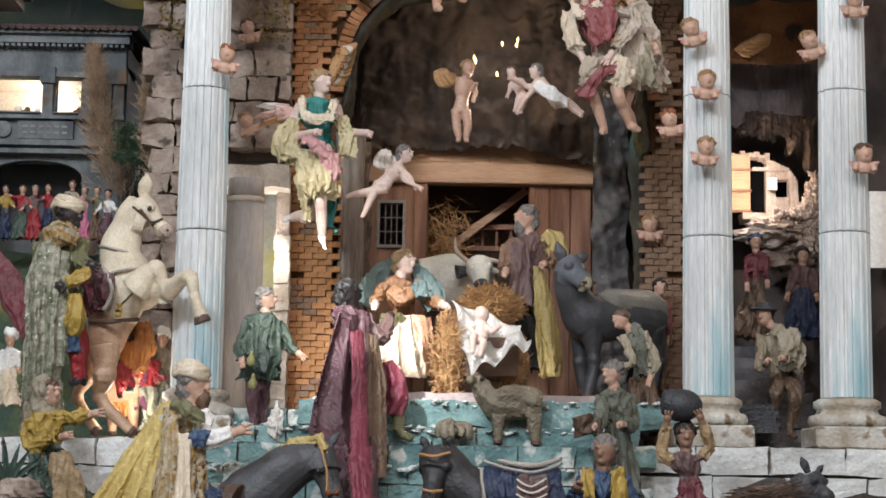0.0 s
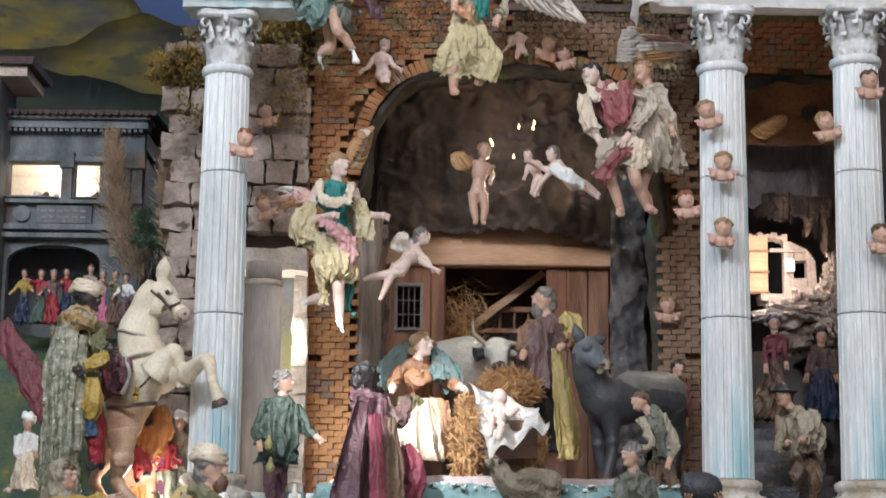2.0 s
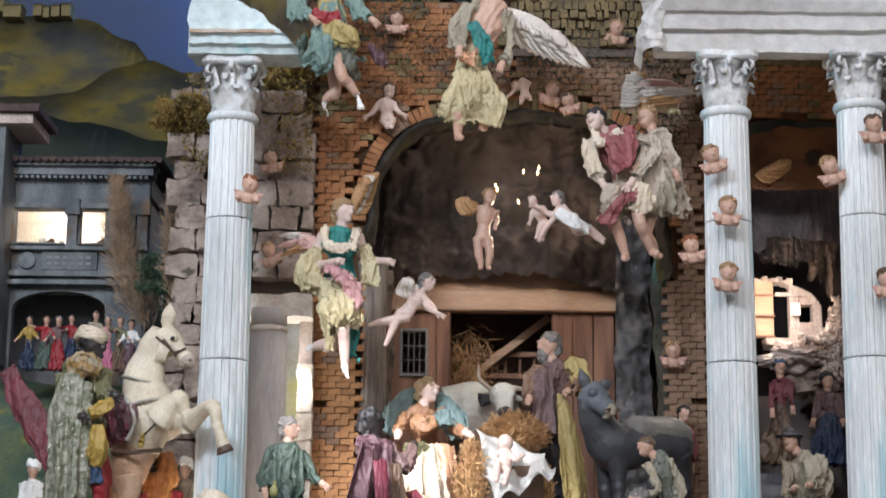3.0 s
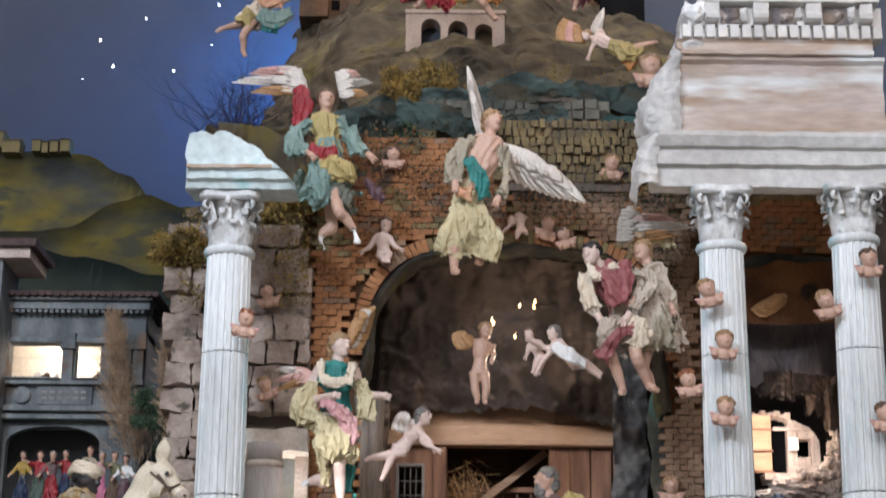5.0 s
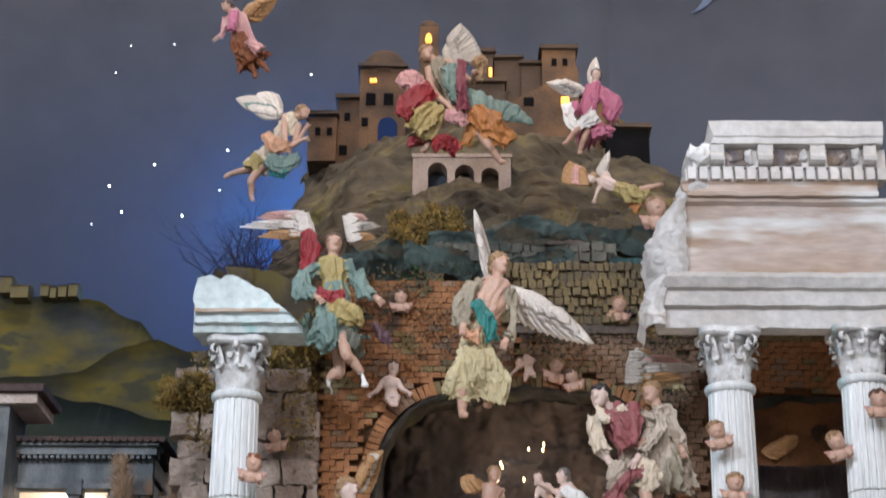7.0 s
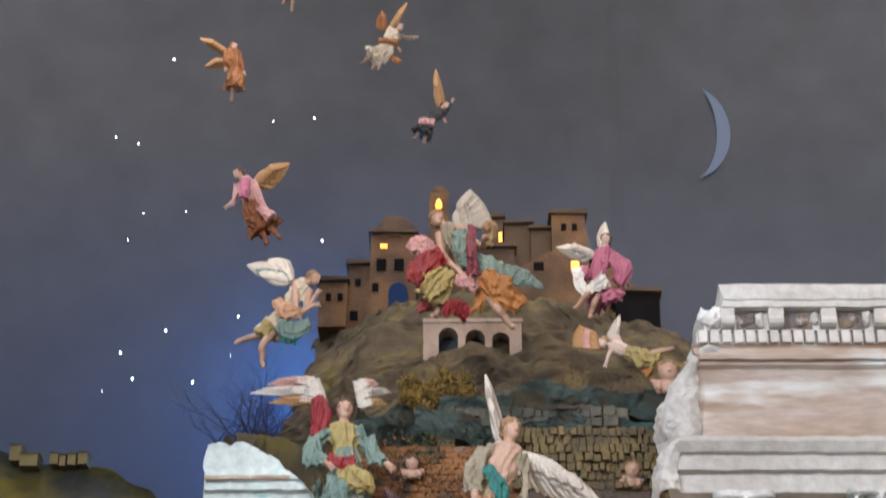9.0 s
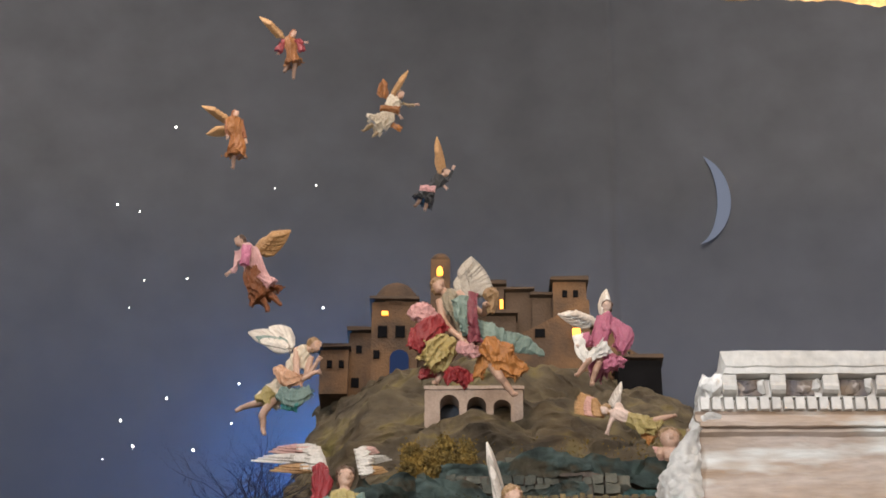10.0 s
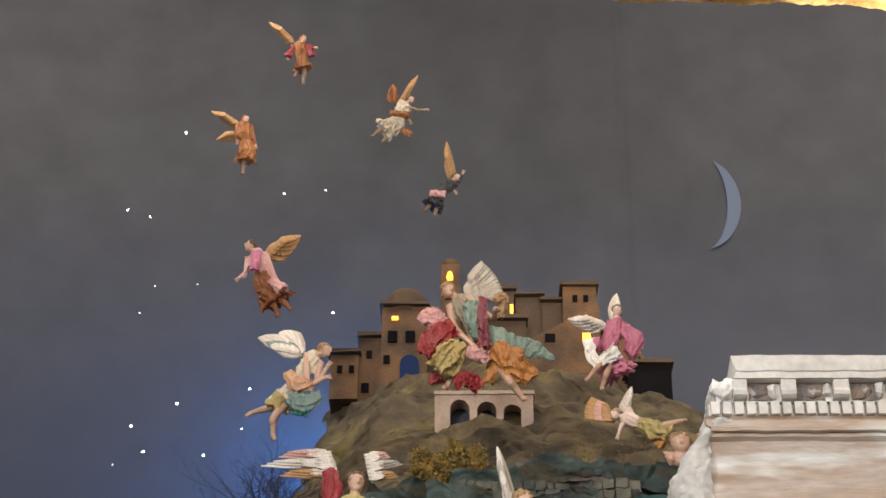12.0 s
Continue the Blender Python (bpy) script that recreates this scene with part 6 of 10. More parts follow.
class Sculpt:
    """Gathers tubes, lumps and feathers of one figurine into one mesh."""

    def __init__(self, seed):
        self.bm, self.mats, self.seed, self.ease, self.grain = bmesh.new(), [], seed, 1.0, 0.0034
        self.thin = self.bm.faces.layers.int.new("thin")

    def slot(self, name):
        if name not in self.mats:
            self.mats.append(name)
        return self.mats.index(name)

    def tube(self, path, radii, mat, seg=14, folds=0, amp=0.0, flat=0.75, per=5, grow=0.0, apart=False):
        """A round, folded form along a path; radii across the view, flat times that in depth."""
        path = [Vector(p) for p in path]
        if len(radii) < len(path):
            radii = [radii[0] + (radii[-1] - radii[0]) * i / (len(path) - 1) for i in range(len(path))]
        m = self.slot(mat)
        pts, rad = [], []
        n = len(path) - 1
        for i in range(n):
            p0, p1, p2, p3 = path[max(i - 1, 0)], path[i], path[i + 1], path[min(i + 2, n)]
            for k in range(per + (i == n - 1)):
                s = k / per
                pts.append(0.5 * ((2 * p1) + (p2 - p0) * s + (2 * p0 - 5 * p1 + 4 * p2 - p3) * s * s + (3 * p1 - p0 - 3 * p2 + p3) * s ** 3))
                e = s * s * (3 - 2 * s)
                rad.append(radii[i] * (1 - e) + radii[i + 1] * e)
        rings, total = [], len(pts)
        slim = int(apart or max(radii) < 0.0052 or max(radii) * flat < 0.004)
        self.seed += 1.37
        side_before = None
        for i, p in enumerate(pts):
            t = (pts[min(i + 1, total - 1)] - pts[max(i - 1, 0)])
            t = t.normalized() if t.length > 1e-7 else Vector((0, 0, -1))
            side = t.cross(Vector((0, 1, 0)))
            if side.length < 0.25:
                side = side_before or Vector((1, 0, 0))
            side = (side - t * side.dot(t)).normalized()
            if side_before and side.dot(side_before) < 0:
                side = -side
            side_before = side
            deep = t.cross(side)
            ring, s = [], i / (total - 1)
            for k in range(seg):
                a = 2 * math.pi * k / seg
                r = 1.0
                if amp:
                    b = a + 0.55 * noise.noise((math.cos(a) * 1.1, math.sin(a) * 1.1 + self.seed, s * 3.0))
                    ph = self.seed * 2.1 + 3.2 * noise.noise((s * 2.2, self.seed, 0))
                    crest = (1 - abs(math.sin(folds * b / 2 + ph))) ** 1.4
                    small = (1 - abs(math.sin(folds * 1.17 * b + 2 * ph + 4 * s))) ** 1.6
                    r += amp * (grow + (1 - grow) * s) * ((crest - 0.3) * 1.7 + (small - 0.3) * 0.7 + 1.0 * noise.noise((math.cos(a) * 1.4, math.sin(a) * 1.4 + self.seed, s * 4)))
                if amp and i == total - 1 and folds > 4:
                    p = pts[-1] + t * rad[i] * 0.28 * (crest - 0.4)
                q = p + side * (math.cos(a) * rad[i] * r) + deep * (math.sin(a) * rad[i] * r * flat)
                ring.append(self.bm.verts.new(q))
            rings.append(ring)
        for p, q in zip(rings, rings[1:]):
            for k in range(seg):
                f = self.bm.faces.new((p[k], p[(k + 1) % seg], q[(k + 1) % seg], q[k]))
                f.material_index, f.smooth, f[self.thin] = m, True, slim
        for ring, inner in ((rings[0], rings[0]), (rings[-1], rings[-3] if amp and folds > 4 else rings[-1])):
            c = self.bm.verts.new(sum((v.co for v in inner), Vector()) / seg)
            for k in range(seg):
                f = self.bm.faces.new((ring[k], ring[(k + 1) % seg], c))
                f.material_index, f.smooth, f[self.thin] = m, True, slim

    def lump(self, at, size, mat, wobble=0.0, freq=3.0, turn=None, detail=2):
        m = self.slot(mat)
        self.seed += 0.77
        made = bmesh.ops.create_icosphere(self.bm, subdivisions=detail, radius=1.0)["verts"]
        size = (size,) * 3 if isinstance(size, (int, float)) else size
        mt = Matrix.Translation(at) @ (turn or Matrix.Identity(4)) @ Matrix.Diagonal((*size, 1))
        for v in made:
            if wobble:
                v.co *= 1 + wobble * noise.noise(v.co * freq + Vector((self.seed, 0, 0)))
            v.co = mt @ v.co
        for f in {f for v in made for f in v.link_faces}:
            f.material_index, f.smooth = m, True

    def cape(self, edges, mat, pleats=5, amp=0.012, thick=0.007, nu=56, nv=30, bow=0.0):
        """A hanging cloth between pairs of edge points from top to bottom, with pleats that deepen downwards."""
        m, n = self.slot(mat), len(edges) - 1
        self.seed += 1.9
        grid = []
        for r in range(nv + 1):
            v = r / nv * n
            i = min(int(v), n - 1)
            f = v - i
            row = []
            for c in range(nu + 1):
                u = c / nu
                p = [edges[max(i - 1, 0)], edges[i], edges[i + 1], edges[min(i + 2, n)]]
                p = [Vector(a).lerp(Vector(b), u) for a, b in p]
                q = 0.5 * (2 * p[1] + (p[2] - p[0]) * f + (2 * p[0] - 5 * p[1] + 4 * p[2] - p[3]) * f * f + (3 * p[1] - p[0] - 3 * p[2] + p[3]) * f ** 3)
                w = u + 0.09 * noise.noise((u * 2.3 + self.seed, r / nv * 1.6, 0))
                fold = 1 - abs(math.sin(math.pi * pleats * w + self.seed)) * 1.6 + 0.4 * noise.noise((u * 9, r / nv * 3, self.seed))
                depth = amp * (0.25 + 0.75 * r / nv) * fold + bow * math.sin(math.pi * u)
                row.append(q + Vector((0.25 * amp * math.sin(2 * math.pi * pleats * w), -depth, 0)))
            grid.append(row)
        front = [[self.bm.verts.new(p) for p in row] for row in grid]
        back = [[self.bm.verts.new(p + Vector((0, thick, 0))) for p in row] for row in grid]
        quads = []
        for r in range(nv):
            for c in range(nu):
                quads.append((front[r][c], front[r][c + 1], front[r + 1][c + 1], front[r + 1][c]))
                quads.append((back[r + 1][c], back[r + 1][c + 1], back[r][c + 1], back[r][c]))
        rim = [(0, c) for c in range(nu)] + [(r, nu) for r in range(nv)] + [(nv, c) for c in range(nu, 0, -1)] + [(r, 0) for r in range(nv, 0, -1)]
        for (a, b), (c, d) in zip(rim, rim[1:] + rim[:1]):
            quads.append((front[c][d], front[a][b], back[a][b], back[c][d]))
        for q in quads:
            f = self.bm.faces.new(q)
            f.material_index, f.smooth = m, True

    def fuse(self):
        """Melts the overlapping solid forms into one skin; thin straps, fingers and feathers stay as they are."""
        solid = bmesh.new()
        table, tones = {}, []
        for f in self.bm.faces:
            if f[self.thin]:
                continue
            for v in f.verts:
                if v not in table:
                    table[v] = solid.verts.new(v.co)
            solid.faces.new([table[v] for v in f.verts])
            tones.append(f.material_index)
        if len(tones) < 50:
            solid.free()
            return
        tree = bvhtree.BVHTree.FromBMesh(solid)
        raw = bpy.data.meshes.new("raw")
        solid.to_mesh(raw)
        solid.free()
        block = bpy.data.objects.new("raw", raw)
        scene.collection.objects.link(block)
        mod = block.modifiers.new("skin", "REMESH")
        mod.mode, mod.voxel_size = "VOXEL", self.grain
        skin = bpy.data.meshes.new_from_object(block.evaluated_get(bpy.context.evaluated_depsgraph_get()))
        bpy.data.objects.remove(block)
        bpy.data.meshes.remove(raw)
        bmesh.ops.delete(self.bm, geom=[f for f in self.bm.faces if not f[self.thin]], context="FACES")
        known = set(self.bm.faces)
        self.bm.from_mesh(skin)
        bpy.data.meshes.remove(skin)
        fresh = [f for f in self.bm.faces if f not in known]
        verts = list({v for f in fresh for v in f.verts})
        for f in fresh:
            f.material_index, f.smooth = tones[tree.find_nearest(f.calc_center_median())[2]], True
        for _ in range(1):
            bmesh.ops.smooth_vert(self.bm, verts=verts, factor=0.5, use_axis_x=True, use_axis_y=True, use_axis_z=True)

    def feather(self, a, b, w, mat, bend=0.0):
        a, b = Vector(a), Vector(b)
        mid = (a + b) / 2 + Vector((0, 0, bend))
        self.tube([a, mid, b], [w * 0.5, w, w * 0.25], mat, seg=6, flat=0.18, per=2)

    def wing(self, root, tip, trail, width, mat, second=None, n=13):
        """Feathers fanned from the leading edge towards the tip and the trailing side."""
        root, tip, trail = Vector(root), Vector(tip), Vector(trail)
        span = (tip - root).length
        bow = (tip - root) * 0.45 - (trail - root) * 0.34
        self.tube([root, root + bow, tip - (tip - root) * 0.25], [width * 0.2, width * 0.28, width * 0.12], mat, seg=8, flat=0.6, per=4)
        for layer, (reach, tone) in enumerate(((1.0, mat), (0.66, second or mat), (0.38, mat))):
            for i in range(n):
                s = i / (n - 1)
                start = root + bow * (0.15 + 0.85 * s) + (tip - root) * 0.18 * s + Vector((0, -0.004 * layer, 0))
                goal = trail * (1 - s) + tip * s
                goal = goal + (goal - root).normalized() * span * 0.08 * math.sin(math.pi * s)
                self.feather(start, start + (goal - start) * reach, width * (0.33 - 0.08 * s), tone, 0.003 * (i % 3))

    def band_wing(self, base, top, tips, width, covert, tones):
        """A folded wing: a rounded covert standing up from the shoulder, long feathers streaming from it in bands of colour."""
        base, top = Vector(base), Vector(top)
        self.tube([base, base.lerp(top, 0.5) + Vector((0, -0.006, 0.004)), top], [width * 0.22, width * 0.36, width * 0.24], covert, seg=18, folds=5, amp=0.12, flat=0.4, per=6, apart=True)
        for q in range(9):
            a = base.lerp(top, 1 - q / 9)
            away = (Vector(tips[min(len(tips) - 1, q * len(tips) // 9)]) - a).normalized()
            self.feather(a + Vector((0, -0.012, 0)) - away * width * 0.35, a + Vector((0, -0.012, -0.004)) + away * width * (0.75 + 0.15 * (q % 2)), width * 0.17, covert)
        last = len(tips) - 1
        for i, (tip, tone) in enumerate(zip(tips, tones)):
            start = top.lerp(base, 0.75 * i / max(1, last))
            for q in range(3):
                o = Vector((0, -0.003 * q, (q - 1) * width * 0.16))
                self.feather(start + o, Vector(tip) + o * 0.8 + (start - Vector(tip)) * 0.09 * q, width * 0.2, tone)
            for q in range(4):
                o = Vector((0, -0.008, (q - 1.5) * width * 0.12))
                self.feather(start + o, start.lerp(Vector(tip), 0.42) + o, width * 0.15, covert if q % 2 else tone)

    def done(self, name, label, category="figurine", group=""):
        if self.grain:
            self.fuse()
        bmesh.ops.recalc_face_normals(self.bm, faces=self.bm.faces)
        soft = {i for i, m in enumerate(self.mats) if m in CRUMPLED}
        curly = {i for i, m in enumerate(self.mats) if m.endswith("hair") or m == "wool"}
        self.bm.normal_update()
        for v in self.bm.verts:
            if v.link_faces and v.link_faces[0].material_index in soft:
                c = v.co
                f = self.seed
                bend = 0.05 * noise.noise((c.x * 7, c.z * 7, f))
                hang = 0.35 - abs(noise.noise((c.x * 44 + f + bend * 20, c.y * 44, c.z * 9))) ** 0.8 * 2.0
                wide = 0.4 - abs(noise.noise((c.x * 21 - f, c.y * 21, c.z * 8 + bend * 12))) ** 0.85 * 2.2
                tuck = 0.4 - abs(noise.noise((c.x * 26, c.y * 26 + f, c.z * 34 + c.x * 18))) * 2.2
                crease = max(0.0, 0.22 - abs(noise.noise((c.x * 62 + bend * 30, c.y * 62 - f, c.z * 15 + c.x * 6)))) / 0.22
                v.co += v.normal * (0.0046 * hang + 0.0062 * wide + 0.0024 * tuck - 0.0034 * crease) * self.ease
            elif v.link_faces and v.link_faces[0].material_index in curly:
                c = v.co
                v.co += v.normal * ((0.0016 if "wool" in self.mats else 0.0032) * (0.4 - 2 * abs(noise.noise(c * 105 + Vector((self.seed, 0, 0))))) + 0.001 * noise.noise(c * 260)) * self.ease
        low = min(v.co.z for v in self.bm.verts)
        mid = sum((v.co for v in self.bm.verts), Vector()) / len(self.bm.verts)
        at = Vector((mid.x, mid.y, low))
        bmesh.ops.translate(self.bm, verts=self.bm.verts, vec=-at)
        me = bpy.data.meshes.new(name)
        self.bm.to_mesh(me)
        self.bm.free()
        for m in self.mats:
            me.materials.append(cloth(m))
        ob = new(name, me)
        ob.location = at
        return tagged(ob, label, category, group)


COUNT = [0]


def figurine(name, label, j, s=1.0, top="brown", robe=None, sleeve=None, leg="skin", shoe="leather", hair="brown_hair", skin="skin", hat=None, hatc="cream", face=(0, -1), hem=0.07, wings=(), drapes=(), group="", beard=None, category="figurine", folds=11, bare=False, wide=1.0, capes=(), ease=1.0, bands=(), rod=False):
    """A draped figurine posed by its joints. Plain forms only: no features on the face."""
    COUNT[0] += 1
    k = Sculpt(COUNT[0] * 7.3)
    k.ease = min(1.0, 0.25 + 0.75 * s) * ease
    k.grain = 0.0014 + 0.0009 * s
    j = {n: Vector(p) for n, p in j.items()}
    u = 0.01 * s
    head, chest, hip = j["head"], j["chest"], j["hip"]
    g = u * (1.38 if bare else 1.12)
    reach = 2.6 * g + 1.9 * u
    if (head - chest).length > reach:
        chest = head + (chest - head).normalized() * reach
    up = (head - chest).normalized()
    across = (chest - hip).cross(Vector((0, 1, 0)))
    across = -across.normalized() if across.length > 1e-6 else Vector((1, 0, 0))
    if across.x < 0:
        across = -across
    fx = Vector((face[0], face[1], 0)).normalized()
    waist = chest.lerp(hip, 0.6)
    k.tube([chest + up * 1.6 * u, chest + up * 0.4 * u, chest.lerp(hip, 0.3), waist, hip], [1.4 * u, 3.4 * u * wide, 3.4 * u * wide, 2.5 * u * wide, 3.1 * u * wide], top, 32, 9, 0.0 if bare else 0.2, 0.72, 7, 0.4)
    k.tube([chest + up * 0.8 * u, head - up * 1.0 * g], [1.35 * u, 1.15 * u], skin, 10, flat=1.0, per=3)
    k.lump(head + Vector((0, 0, 0.3 * g)), (1.8 * g, 1.95 * g, 2.1 * g), skin, 0.03, 2, detail=3)
    k.lump(head + fx * 0.35 * g - Vector((0, 0, 0.75 * g)), (1.4 * g, 1.5 * g, 1.75 * g), skin, 0.03, 2, detail=3)
    k.lump(head + fx * 2.0 * g - Vector((0, 0, 0.25 * g)), (0.5 * g, 0.5 * g, 0.62 * g), skin)
    k.lump(head + fx * 1.55 * g + Vector((0, 0, 0.75 * g)), (1.15 * g, 0.7 * g, 0.35 * g), skin)
    k.lump(head + fx * 1.2 * g - Vector((0, 0, 1.5 * g)), (0.8 * g, 0.8 * g, 0.7 * g), skin)
    if hair:
        k.lump(head - fx * 0.42 * g + Vector((0, 0, 0.95 * g)), (2.15 * g, 2.15 * g, 1.95 * g), hair, 0.3, 4, detail=3)
        k.lump(head - fx * 1.15 * g - Vector((0, 0, 0.7 * g)), (1.7 * g, 1.5 * g, 1.7 * g), hair, 0.35, 4, detail=3)
    if beard:
        k.lump(head + fx * 1.3 * g - Vector((0, 0, 2.0 * g)), (1.2 * g, 1.2 * g, 1.7 * g), beard, 0.3, 4)
    if hat == "turban":
        c = head + Vector((0, 0, 1.9 * g * 0.86)) - fx * 0.6 * g * 0.86
        k.lump(c + Vector((0, 0, 0.5 * g * 0.86)), (2.5 * g * 0.86, 2.6 * g * 0.86, 2.0 * g * 0.86), hatc, 0.15, 4, detail=3)
        for q in range(6):
            lean = pose(0, 0, 0, -32 + 13 * q, 18 - 9 * q, q * 31)
            pts = [c + lean @ Vector((2.45 * g * 0.86 * math.cos(b), 2.45 * g * 0.86 * math.sin(b), 0.3 * g * 0.86)) for b in [2 * math.pi * i / 8 for i in range(9)]]
            k.tube(pts, [0.95 * g * 0.86], hatc, 10, 3, 0.15, 1.0, 3, apart=True)
    elif hat == "hood":
        k.lump(head - fx * 0.95 * g + Vector((0, 0, 0.5 * g)), (2.4 * g, 2.6 * g, 2.8 * g), hatc, 0.12, 3, detail=3)
        k.tube([head - fx * 1.0 * g, chest + up * 0.5 * g - fx * g], [2.4 * g, 3.4 * u], hatc, 14, 7, 0.15)
    elif hat == "brim":
        k.lump(head + Vector((0, 0, 1.4 * g)), (3.5 * g, 3.5 * g, 0.5 * g), hatc, 0.15, 3)
        k.lump(head + Vector((0, 0, 2.0 * g)), (2.0 * g, 2.0 * g, 1.4 * g), hatc, 0.1, 3)
    elif hat == "cap":
        k.lump(head - fx * 0.3 * g + Vector((0, 0, 1.1 * g)), (2.15 * g, 2.2 * g, 1.7 * g), hatc, 0.1, 3)
    if bare:
        k.lump(hip, (2.9 * u, 2.3 * u, 1.9 * u), skin, detail=3)
        for sign in (-1, 1):
            k.lump(chest + across * sign * 2.4 * u, (1.5 * u, 1.4 * u, 1.4 * u), skin)
    if "hem" in j:
        mid = j.get("mid", hip.lerp(j["hem"], 0.5))
        k.tube([waist, hip, mid, j["hem"]], [2.5 * u * wide, 3.5 * u * wide, (3.5 * u * wide + hem) / 2, hem], robe or top, 56, folds, 0.3, 0.75, 13, 0.2)
    for e, w, sign in (("le", "lh", -1), ("re", "rh", 1)):
        if w in j:
            sh = chest + across * sign * 3.1 * u * wide - up * 0.1 * u
            el = j.get(e, sh.lerp(j[w], 0.5) - Vector((0, 0, 1.2 * u)))
            wr = el.lerp(j[w], 0.86)
            tone = sleeve or top
            k.tube([sh, el, wr], [1.6 * u, 1.55 * u, 1.3 * u] if not bare and not tone.endswith("skin") else [1.35 * u, 1.15 * u, 0.8 * u], tone, 22, 7, 0.0 if bare or tone.endswith("skin") else 0.26, 0.95, 8, 0.5)
            d = (j[w] - el).normalized()
            k.tube([wr, j[w]], [0.85 * u, 0.8 * u], skin, 8, flat=0.8, per=2)
            k.lump(j[w] + d * 0.6 * u, (1.0 * u, 0.8 * u, 0.9 * u), skin)
            for f in (-1, 0, 1):
                o = d.cross(Vector((0, 1, 0))) * f * 0.5 * u
                k.tube([j[w] + d * u + o, j[w] + d * 2.5 * u + o * 1.6 - Vector((0, 0, 0.25 * u))], [0.34 * u, 0.24 * u], skin, 6, flat=1.0, per=2)
    for e, w, sign in (("lk", "lf", -1), ("rk", "rf", 1)):
        if w in j:
            st = hip + across * sign * (1.9 if bare else 1.7) * u
            kn = j.get(e, st.lerp(j[w], 0.5))
            thick = (2.1, 1.7, 0.95) if bare else (1.9, 1.45, 0.85) if leg.endswith("skin") else (2.2, 1.8, 1.2)
            k.tube([st, kn, kn.lerp(j[w], 0.5), j[w]], [thick[0] * u, thick[1] * u, thick[1] * 0.85 * u, thick[2] * u], leg, 12, 5, 0.0 if leg.endswith("skin") else 0.12, 1.0, 5)
            toe = j.get(w + "t", j[w] + Vector((0.9 * sign * u, -2.4 * u, -0.9 * u)))
            k.tube([j[w], toe], [1.05 * u, 0.75 * u], shoe if shoe else leg, 10, flat=0.8, per=3)
    for names, wid, mat, *more in drapes:
        pts = [j[n] for n in names.split()]
        k.tube(pts, wid if isinstance(wid, (list, tuple)) else [wid], mat, 40, more[1] if len(more) > 1 else 8, 0.2 if more and more[0] < 0.45 else 0.28, more[0] if more else 0.4, 13, 0.45)
    for names, mat, *more in capes:
        pts = [j[n] for n in names.split()]
        k.cape(list(zip(pts[::2], pts[1::2])), mat, *more)
    for root, tip, trail, width, mat, *second in wings:
        k.wing(j[root], j[tip], j[trail], width, mat, *second)
    if rod:
        back = (hip - EYE) * ((2.862 - hip.y) / (hip.y - EYE.y))
        k.tube([hip, hip + back * 0.5, hip + back], [0.0022, 0.0022, 0.0022], "black", 8, flat=1.0, per=2, apart=True)
    for root, top_, tips, width, covert, tones in bands:
        k.band_wing(j[root], j[top_], [j[n] for n in tips.split()], width, covert, tones)
    return k.done(name, label, category, group)


def cherub(at, s=1.0, hair="blond_hair", skin="skin", tilt=0.0, wing="wing_pink", label="winged cherub head of painted terracotta fixed to the column"):
    """A small head with a chest and two stub wings."""
    COUNT[0] += 1
    k = Sculpt(COUNT[0] * 3.1)
    k.grain = 0.0014
    at, u = Vector(at), 0.01 * s
    r = pose(0, 0, 0, 0, tilt, 0)
    o = lambda x, y, z: at + (r @ Vector((x * u, y * u, z * u)))
    k.lump(o(0, 0, 1.4), (1.6 * u, 1.65 * u, 1.75 * u), skin, 0.04, 2, detail=3)
    k.lump(o(0.1, -0.3, 0.7), (1.3 * u, 1.35 * u, 1.3 * u), skin, 0.04, 2, detail=3)
    k.lump(o(0, 0.35, 2.15), (1.75 * u, 1.75 * u, 1.35 * u), hair, 0.3, 4, detail=3)
    k.lump(o(0.1, -1.65, 0.95), (0.36 * u, 0.4 * u, 0.42 * u), skin)
    k.tube([o(0, 0.1, 0.2), o(0, 0.2, -1.2), o(0, 0.2, -2.3)], [0.9 * u, 1.5 * u, 1.1 * u], skin, 14, flat=0.8, per=4)
    for sgn in (-1, 1):
        k.lump(o(sgn * 1.5, 0, -0.9), (0.85 * u, 0.8 * u, 0.8 * u), skin)
        k.tube([o(sgn * 1.6, 0, -0.9), o(sgn * 1.9, -0.5, -2.0)], [0.7 * u, 0.55 * u], skin, 10, flat=1.0, per=3)
    for sgn in (-1, 1):
        for i in range(4):
            k.feather(o(sgn * 1.2, 0.3, -0.8 - 0.3 * i), o(sgn * (2.9 - 0.3 * i), 0.1, -0.1 - 0.75 * i), 0.5 * u, wing)
    return k.done("cherub_head", label, "ornament", "cherub heads round the grotto")


